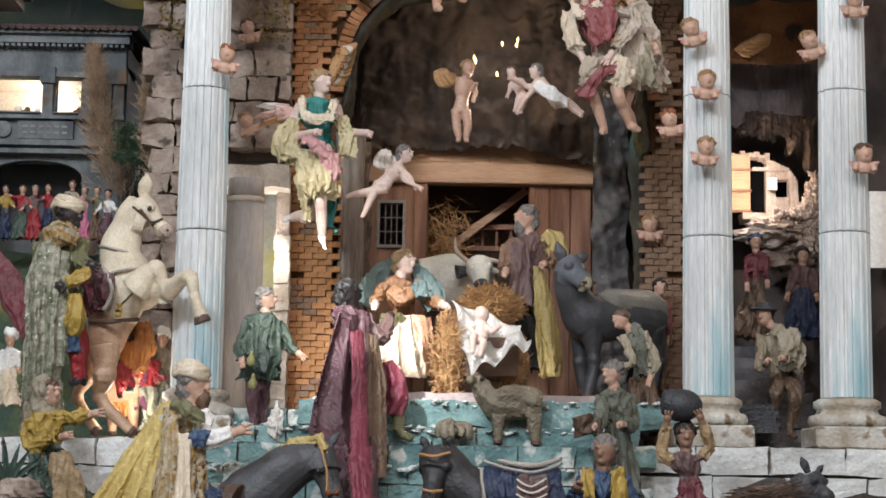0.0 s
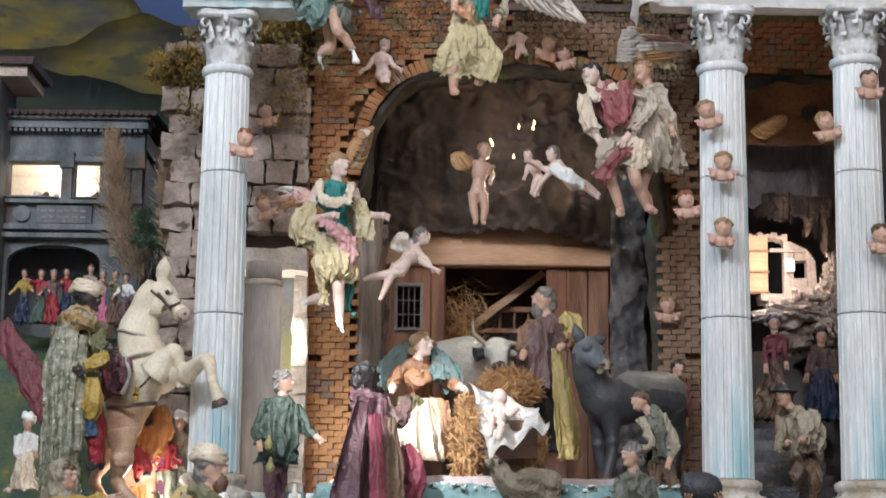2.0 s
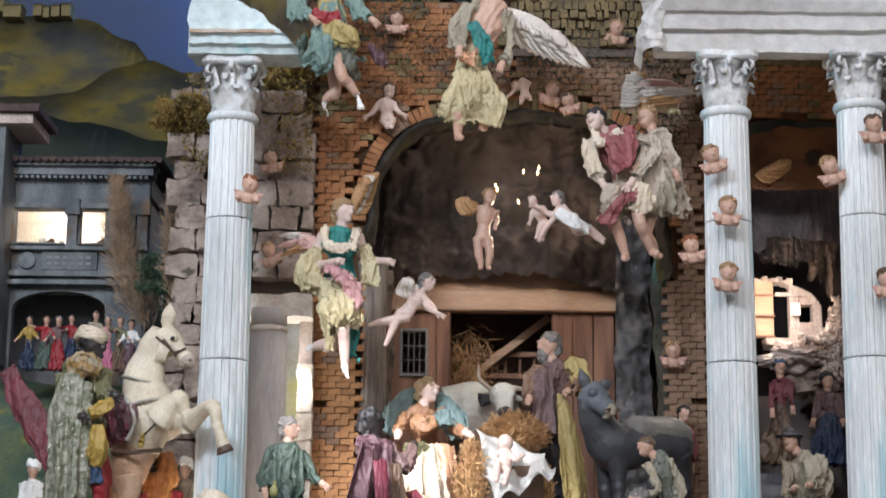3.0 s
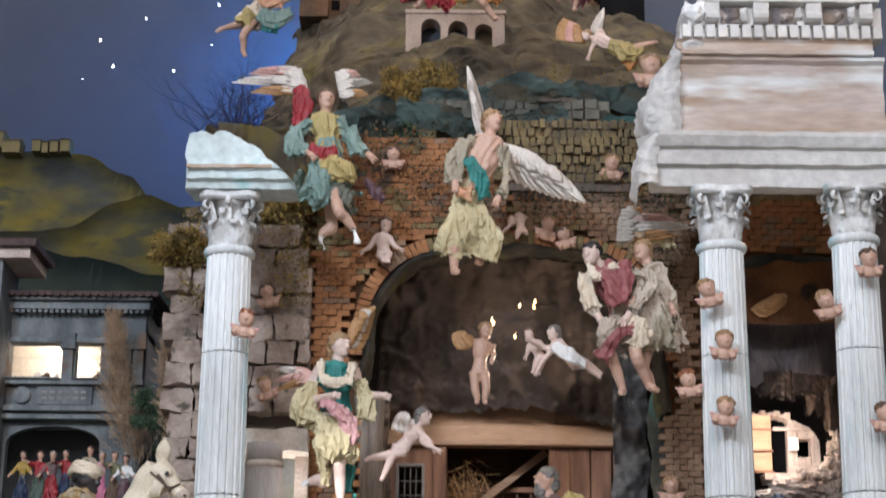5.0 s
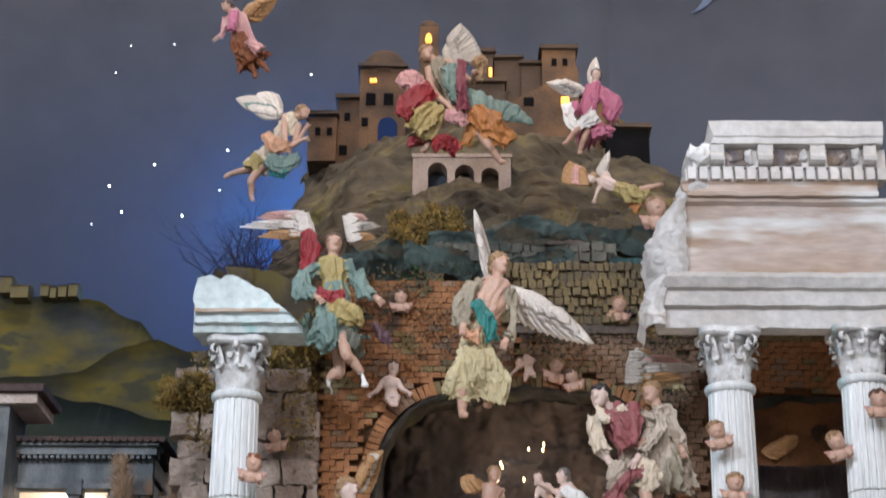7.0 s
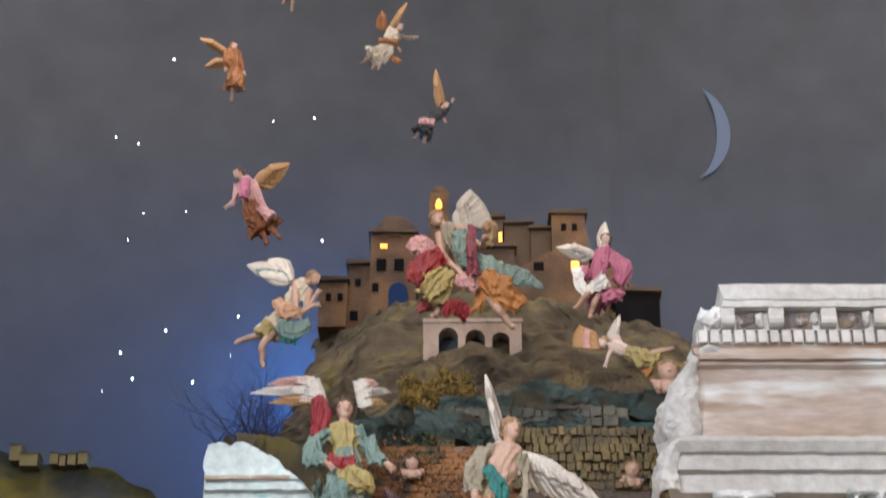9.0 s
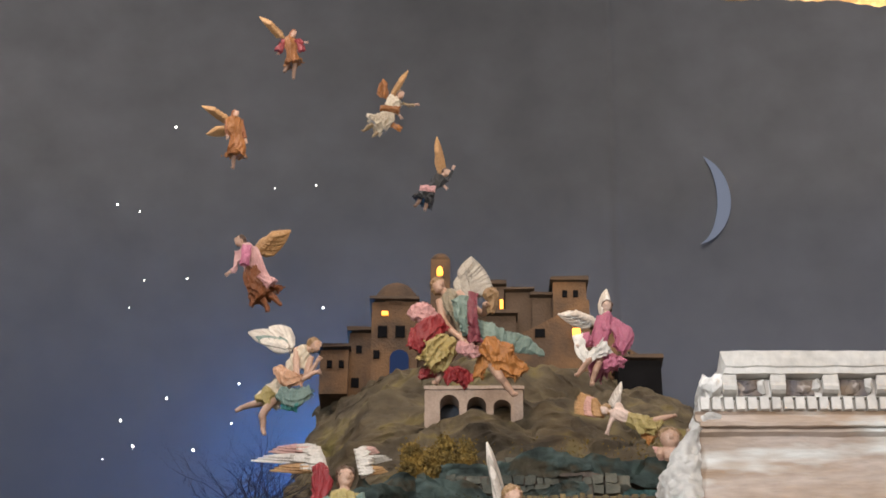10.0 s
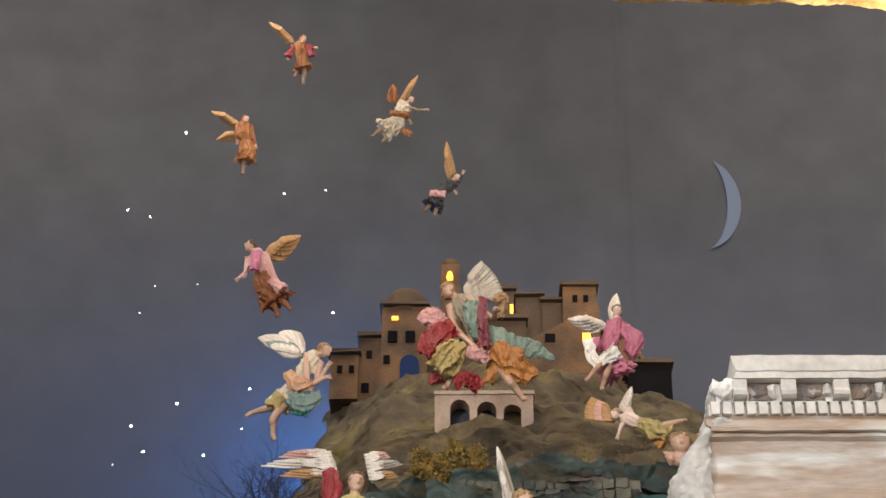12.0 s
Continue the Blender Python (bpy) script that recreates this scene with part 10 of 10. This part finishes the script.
# cherub heads
for at, s, hair, tilt in (((-0.379, -0.08, 2.418), 1.05, "rust", 10), ((-0.369, 0.27, 2.569), 0.95, "brown_hair", -10), ((0.553, -0.08, 2.49), 1.05, "blond_hair", -15), ((0.578, -0.09, 2.38), 1.05, "blond_hair", 5), ((0.575, -0.09, 2.246), 1.05, "blond_hair", 8), ((0.516, -0.02, 2.317), 1.0, "rust", -8), ((0.521, 0.33, 2.155), 1.05, "blond_hair", 0), ((0.796, -0.06, 2.474), 1.05, "blond_hair", -15), ((0.889, -0.1, 2.235), 1.05, "brown_hair", 0), ((0.875, -0.1, 2.551), 1.05, "brown_hair", 0), ((-0.098, 0.33, 2.915), 0.95, "brown_hair", 0), ((0.402, 0.33, 2.897), 1.1, "blond_hair", 10), ((0.254, 0.33, 2.75), 1.0, "blond_hair", 15), ((0.294, 0.32, 2.725), 0.9, "brown_hair", -15), ((0.454, -0.02, 2.994), 1.3, "blond_hair", 0), ((-0.364, 0.26, 2.357), 0.95, "blond_hair", -20)):
    cherub(at, s, hair, tilt=tilt, label="winged cherub head of painted terracotta fixed to the column" if at[1] < 0 else "winged cherub head of painted terracotta above the grotto")

# -- angels in the night sky --
figurine("angel_figurine", "leading angel figurine in crimson and gold with grey wing", dict(head=(-0.047, 0.75, 3.77), chest=(-0.007, 0.75, 3.725), hip=(0.033, 0.75, 3.624), le=(-0.03, 0.75, 3.661), lh=(0.018, 0.69, 3.579), re=(0.07, 0.75, 3.686), rh=(0.078, 0.7, 3.687), rk=(0.105, 0.7, 3.493), rf=(0.149, 0.72, 3.438), lk=(-0.03, 0.73, 3.528), lf=(-0.051, 0.73, 3.475), w0=(0.023, 0.8, 3.754), w1=(0.045, 0.83, 3.902), w2=(0.103, 0.83, 3.803), k1=(0.009, 0.72, 3.717), k2=(0.027, 0.71, 3.658), k3=(0.045, 0.72, 3.613), c1=(0.045, 0.73, 3.643), c2=(0.089, 0.72, 3.613), c3=(0.172, 0.74, 3.593), c4=(0.236, 0.75, 3.564), p1=(0.048, 0.69, 3.72), p2=(0.046, 0.675, 3.648), p3=(0.05, 0.69, 3.57), b1=(-0.124, 0.75, 3.699), b2=(-0.09, 0.73, 3.682), b3=(-0.053, 0.73, 3.66), r1=(-0.03, 0.73, 3.652), r2=(-0.075, 0.72, 3.62), r3=(-0.112, 0.73, 3.569), y1=(-0.022, 0.7, 3.591), y2=(-0.048, 0.69, 3.547), y3=(-0.081, 0.7, 3.51), q1=(-0.078, 0.73, 3.517), q2=(-0.072, 0.73, 3.488), m1=(-0.03, 0.71, 3.471), m2=(-0.001, 0.7, 3.487), m3=(0.036, 0.72, 3.467), v1=(0.003, 0.675, 3.556), v2=(0.038, 0.67, 3.541), v3=(0.062, 0.68, 3.545), o1=(0.068, 0.69, 3.57), o2=(0.115, 0.69, 3.537), o3=(0.173, 0.7, 3.48), t1=(0.071, 0.7, 3.538), t2=(0.058, 0.71, 3.478), e1=(0.078, 0.69, 3.707), e2=(0.097, 0.7, 3.72), e3=(0.093, 0.71, 3.666)), s=0.85, top="fleece", sleeve="skin", hair="blond_hair", skin="skin", face=(0.5, -0.9), shoe=None, leg="skin", drapes=[("k1 k2 k3", [0.026, 0.028, 0.024], "pale_teal", 0.6, 6), ("c1 c2 c3 c4", [0.022, 0.03, 0.026, 0.005], "pale_teal", 0.35, 6), ("p1 p2 p3", [0.014, 0.016, 0.02], "rose", 0.5, 5), ("b1 b2 b3", [0.018, 0.03, 0.018], "pale_pink", 0.6, 9), ("r1 r2 r3", [0.028, 0.036, 0.02], "crimson", 0.55, 6), ("y1 y2 y3", [0.03, 0.042, 0.03], "pale_yellow", 0.7, 8), ("q1 q2", [0.02, 0.022], "crimson", 0.6, 5), ("m1 m2 m3", [0.016, 0.026, 0.02], "crimson", 0.5, 6), ("v1 v2 v3", [0.016, 0.022, 0.014], "pale_pink", 0.6, 6), ("o1 o2 o3", [0.028, 0.036, 0.024], "orange", 0.6, 7), ("t1 t2", [0.018, 0.014], "orange", 0.6, 6), ("e1 e2 e3", [0.012, 0.016, 0.01], "blond_hair", 0.8, 6)], wings=[("w0", "w1", "w2", 0.05, "wing_grey", "wing_grey")])

figurine("angel_figurine", "angel figurine in bright pink robe with white wings", dict(head=(0.401, 0.7, 3.682), chest=(0.394, 0.7, 3.619), hip=(0.376, 0.7, 3.545), le=(0.355, 0.7, 3.578), lh=(0.322, 0.66, 3.551), re=(0.429, 0.7, 3.578), rh=(0.44, 0.7, 3.553), mid=(0.383, 0.7, 3.521), hem=(0.396, 0.7, 3.495), lk=(0.346, 0.65, 3.506), lf=(0.313, 0.67, 3.469), rk=(0.364, 0.66, 3.487), rf=(0.349, 0.68, 3.448), w0=(0.399, 0.74, 3.655), w1=(0.407, 0.76, 3.765), w2=(0.384, 0.76, 3.72), x0=(0.376, 0.74, 3.655), x1=(0.273, 0.76, 3.689), x2=(0.33, 0.76, 3.648), s1=(0.317, 0.67, 3.585), s2=(0.335, 0.65, 3.514), s3=(0.395, 0.65, 3.546), p1=(0.414, 0.67, 3.621), p2=(0.442, 0.67, 3.58), p3=(0.419, 0.68, 3.544), r1=(0.354, 0.67, 3.58), r2=(0.324, 0.67, 3.564), m1=(0.4, 0.65, 3.506), m2=(0.406, 0.65, 3.479)), s=0.62, top="pink", robe="pink", sleeve="pink", hair="brown_hair", skin="pale_skin", face=(-0.3, -1), hem=0.05, shoe=None, drapes=[("s1 s2 s3", [0.015, 0.0165, 0.0195], "white", 0.5, 6), ("p1 p2 p3", [0.0165, 0.0255, 0.018], "pink", 0.6, 6), ("r1 r2", [0.015, 0.015], "pink", 0.6, 6), ("m1 m2", [0.0255, 0.0225], "pink", 0.6, 6)], wings=[("w0", "w1", "w2", 0.03, "wing_white", "white"), ("x0", "x1", "x2", 0.035, "wing_white", "white")])
figurine("angel_figurine", "small reclining angel figurine in yellow drapery", dict(head=(0.375, 0.6, 3.343), chest=(0.403, 0.6, 3.332), hip=(0.459, 0.6, 3.312), le=(0.388, 0.6, 3.312), lh=(0.38, 0.6, 3.289), re=(0.411, 0.6, 3.358), rh=(0.422, 0.6, 3.338), mid=(0.479, 0.6, 3.297), hem=(0.506, 0.6, 3.281), lf=(0.551, 0.6, 3.327), rf=(0.526, 0.6, 3.259), lk=(0.516, 0.6, 3.319), rk=(0.499, 0.6, 3.281), w0=(0.399, 0.63, 3.356), w1=(0.424, 0.65, 3.442), w2=(0.39, 0.65, 3.39), x0=(0.37, 0.63, 3.333), x1=(0.318, 0.64, 3.408), x2=(0.3, 0.64, 3.352), y1=(0.427, 0.56, 3.303), y2=(0.46, 0.55, 3.283), y3=(0.495, 0.56, 3.272), o1=(0.461, 0.57, 3.269), o2=(0.488, 0.57, 3.247)), s=0.52, top="pale_skin", robe="pale_yellow", hair="blond_hair", skin="pale_skin", face=(-0.8, -0.4), hem=0.03, shoe=None, drapes=[("y1 y2 y3", [0.0164, 0.0223, 0.0179], "pale_yellow", 0.7, 6), ("o1 o2", [0.0134, 0.0149], "orange", 0.6, 5)], wings=[("w0", "w1", "w2", 0.02, "wing_white"), ("x0", "x1", "x2", 0.02, "wing_ochre", "wing_pink")])
figurine("angel_figurine", "angel figurine in cream and teal sash with pale wings", dict(head=(-0.375, 0.75, 3.593), chest=(-0.426, 0.75, 3.555), hip=(-0.463, 0.75, 3.474), le=(-0.413, 0.71, 3.48), lh=(-0.369, 0.71, 3.496), re=(-0.394, 0.75, 3.498), rh=(-0.365, 0.73, 3.537), mid=(-0.481, 0.75, 3.45), hem=(-0.495, 0.75, 3.425), lk=(-0.505, 0.77, 3.442), lf=(-0.566, 0.79, 3.432), lft=(-0.581, 0.79, 3.422), rk=(-0.497, 0.71, 3.385), rf=(-0.499, 0.72, 3.342), rft=(-0.491, 0.71, 3.322), w0=(-0.446, 0.79, 3.598), w1=(-0.562, 0.81, 3.662), w2=(-0.489, 0.81, 3.667), x0=(-0.44, 0.8, 3.603), x1=(-0.506, 0.82, 3.683), x2=(-0.452, 0.82, 3.68), t1=(-0.462, 0.7, 3.436), t2=(-0.424, 0.69, 3.42), t3=(-0.375, 0.71, 3.448), u1=(-0.453, 0.7, 3.404), u2=(-0.409, 0.7, 3.404), b1=(-0.467, 0.72, 3.517), b2=(-0.441, 0.7, 3.475), b3=(-0.397, 0.7, 3.475), c1=(-0.479, 0.72, 3.452), c2=(-0.506, 0.72, 3.413)), s=0.72, top="cream", robe="cream", sleeve="skin", hair="blond_hair", skin="skin", face=(0.9, -0.3), hem=0.035, shoe=None, leg="skin", drapes=[("t1 t2 t3", [0.0175, 0.0239, 0.0159], "pale_teal", 0.6, 6), ("u1 u2", [0.0191, 0.0207], "teal", 0.6, 6), ("b1 b2 b3", [0.0159, 0.0239, 0.0159], "peach", 0.6, 6), ("c1 c2", [0.0207, 0.0239], "pale_yellow", 0.6, 6)], wings=[("w0", "w1", "w2", 0.04, "wing_white", "pale_teal"), ("x0", "x1", "x2", 0.045, "wing_white", "wing_white")])
figurine("angel_figurine", "angel figurine in pink bodice and rust skirt", dict(head=(-0.625, 1, 4.045), chest=(-0.6, 1, 4.006), hip=(-0.579, 1, 3.92), mid=(-0.556, 1, 3.883), hem=(-0.539, 1, 3.86), le=(-0.633, 1, 3.956), lh=(-0.648, 1, 3.944), re=(-0.56, 1, 3.965), rh=(-0.524, 1, 3.892), lk=(-0.55, 1, 3.856), lf=(-0.532, 1, 3.82), rf=(-0.498, 1, 3.838), w0=(-0.582, 1.03, 4.027), w1=(-0.484, 1.05, 4.107), w2=(-0.527, 1.05, 4.028), p1=(-0.6, 0.97, 4.014), p2=(-0.604, 0.96, 3.944), s1=(-0.562, 0.96, 3.917), s2=(-0.52, 0.96, 3.881)), s=0.64, wide=1.25, top="pale_pink", robe="rust", sleeve="pale_pink", hair="brown_hair", face=(-0.8, -0.4), hem=0.045, leg="rust", shoe="rust", drapes=[("s1 s2", [0.014, 0.0182], "pale_pink", 0.6, 6), ("p1 p2", [0.0168, 0.014], "pink", 0.6, 5)], wings=[("w0", "w1", "w2", 0.05, "wing_ochre", "wing_ochre")], rod=True)
figurine("angel_figurine", "distant angel figurine in rust red with ochre wing", dict(head=(-0.565, 1.6, 5.193), chest=(-0.577, 1.6, 5.151), hip=(-0.564, 1.6, 5.079), hem=(-0.559, 1.6, 5.063), lf=(-0.587, 1.6, 5.033), rf=(-0.557, 1.6, 5.005), lh=(-0.609, 1.6, 5.118), rh=(-0.524, 1.6, 5.157), w0=(-0.601, 1.63, 5.195), w1=(-0.693, 1.65, 5.302), w2=(-0.634, 1.65, 5.224), d1=(-0.599, 1.57, 5.137), d2=(-0.611, 1.57, 5.097), e1=(-0.545, 1.57, 5.149), e2=(-0.527, 1.57, 5.096)), s=0.54, wide=1.35, top="burnt", robe="burnt", sleeve="crimson", hair="rust", hem=0.034, leg="tan_skin", shoe=None, drapes=[("d1 d2", [0.0128, 0.0153], "crimson", 0.6, 5), ("e1 e2", [0.0128, 0.0141], "crimson", 0.6, 5)], wings=[("w0", "w1", "w2", 0.04, "wing_ochre")], face=(0.7, -0.5), rod=True)
figurine("angel_figurine", "distant angel figurine in brown-orange with two wings", dict(head=(-0.748, 1.6, 4.863), chest=(-0.753, 1.6, 4.822), hip=(-0.737, 1.6, 4.728), hem=(-0.739, 1.6, 4.692), lf=(-0.744, 1.6, 4.648), rf=(-0.708, 1.6, 4.688), lh=(-0.772, 1.6, 4.777), rh=(-0.708, 1.6, 4.759), w0=(-0.77, 1.63, 4.853), w1=(-0.874, 1.65, 4.928), w2=(-0.802, 1.65, 4.865), x0=(-0.768, 1.63, 4.823), x1=(-0.851, 1.65, 4.813), x2=(-0.798, 1.65, 4.804)), s=0.54, top="burnt", wide=1.6, robe="burnt", sleeve="rust", hair="rust", hem=0.035, leg="tan_skin", shoe=None, wings=[("w0", "w1", "w2", 0.036, "wing_ochre"), ("x0", "x1", "x2", 0.034, "wing_ochre")], face=(0.7, -0.5), rod=True)
figurine("angel_figurine", "distant angel figurine in white robe with gold sash", dict(head=(-0.187, 1.6, 4.938), chest=(-0.213, 1.6, 4.906), hip=(-0.237, 1.6, 4.842), hem=(-0.281, 1.6, 4.815), lf=(-0.313, 1.6, 4.793), rf=(-0.28, 1.6, 4.77), lh=(-0.189, 1.6, 4.853), rh=(-0.136, 1.6, 4.898), w0=(-0.221, 1.63, 4.941), w1=(-0.164, 1.65, 5.071), w2=(-0.202, 1.65, 4.989), x0=(-0.24, 1.63, 4.941), x1=(-0.252, 1.65, 5.036), x2=(-0.271, 1.65, 4.978), s1=(-0.255, 1.56, 4.858), s2=(-0.188, 1.56, 4.85), t1=(-0.217, 1.58, 4.807), t2=(-0.179, 1.58, 4.784)), s=0.56, wide=1.5, top="cream", robe="cream", sleeve="tan", hair="brown_hair", hem=0.04, leg="tan", shoe=None, drapes=[("s1 s2", [0.0114, 0.0127], "burnt", 0.6, 5), ("t1 t2", [0.0127, 0.0114], "burnt", 0.6, 5)], wings=[("w0", "w1", "w2", 0.034, "wing_ochre"), ("x0", "x1", "x2", 0.034, "burnt")], face=(0.7, -0.5), rod=True)
figurine("angel_figurine", "distant angel figurine in dark blue with pink sash", dict(head=(-0.032, 1.6, 4.629), chest=(-0.055, 1.6, 4.601), hip=(-0.092, 1.6, 4.549), hem=(-0.111, 1.6, 4.515), lf=(-0.133, 1.6, 4.5), rf=(-0.103, 1.6, 4.484), lh=(-0.036, 1.6, 4.575), rh=(-0.008, 1.6, 4.645), w0=(-0.051, 1.63, 4.636), w1=(-0.063, 1.65, 4.8), w2=(-0.036, 1.65, 4.692), s1=(-0.12, 1.56, 4.548), s2=(-0.064, 1.56, 4.541), d1=(-0.101, 1.58, 4.596), d2=(-0.054, 1.57, 4.596)), s=0.54, wide=1.4, top="black", robe="black", sleeve="black", hair="brown_hair", hem=0.036, leg="tan_skin", shoe=None, drapes=[("s1 s2", [0.0128, 0.0128], "pale_pink", 0.6, 5)], wings=[("w0", "w1", "w2", 0.036, "wing_ochre")], face=(0.7, -0.5), rod=True)
figurine("attendant_figurine", "attendant figurine in red vest beside a tasselled harness", dict(head=(-0.538, 0.1, 1.856), chest=(-0.537, 0.1, 1.825), hip=(-0.535, 0.1, 1.779), lf=(-0.54, 0.1, 1.71), rf=(-0.521, 0.1, 1.71), lh=(-0.552, 0.1, 1.796), rh=(-0.518, 0.1, 1.799)), s=0.55, top="crimson", leg="grey_green", shoe="black", hair="black_hair", hat="cap", hatc="orange")
for px, py in ((256, 668), (252, 712)):
    k = Sculpt(px)
    a = Vector((-0.523 + (px - 255) * 0.0011, -0.04, 1.764 - (py - 690) * 0.0011))
    k.tube([a + Vector((0, 0, 0.016)), a, a - Vector((0, 0, 0.014))], [0.003, 0.008, 0.012], "pink", 14, 9, 0.3, 1.0, 4)
    k.done("tassel", "bright pink tassel hanging from the harness", "tassel", "harness tassels")
agave = thing("agave_plant", (-0.725, -0.3, 1.582), "spiky grey-green agave at the display's edge", "plant")
AGAVE = paint("agave_leaf", (0.13, 0.2, 0.15), 0.6, scale=20, second=(0.07, 0.12, 0.09), bump=0.2)
for i in range(9):
    a = radians(-70 + 17 * i)
    base = Vector((-0.725, -0.3, 1.574))
    k = bmesh.new()
    d = Vector((math.sin(a), -0.25 + 0.1 * (i % 3), math.cos(a) * 0.9))
    side = Vector((math.cos(a), 0, -math.sin(a))) * 0.006
    rows = [[k.verts.new(base + d * 0.085 * t + side * w * e + Vector((0, -0.003 * abs(e), 0))) for e in (-1, 0, 1)] for t, w in ((0, 0.7), (0.35, 1), (0.7, 0.7), (1, 0.05))]
    for p, q in zip(rows, rows[1:]):
        for c in range(2):
            k.faces.new((p[c], p[c + 1], q[c + 1], q[c]))
    bmesh.ops.solidify(k, geom=list(k.faces), thickness=0.0016)
    part("leaf", k, AGAVE, agave)
k = Sculpt(404)
k.wing((0.724, 0.4, 2.583), (0.829, 0.42, 2.625), (0.764, 0.41, 2.573), 0.03, "wing_ochre", "wing_ochre")
k.done("carved_wing", "ochre carved wing fixed to the dark vault", "ornament")
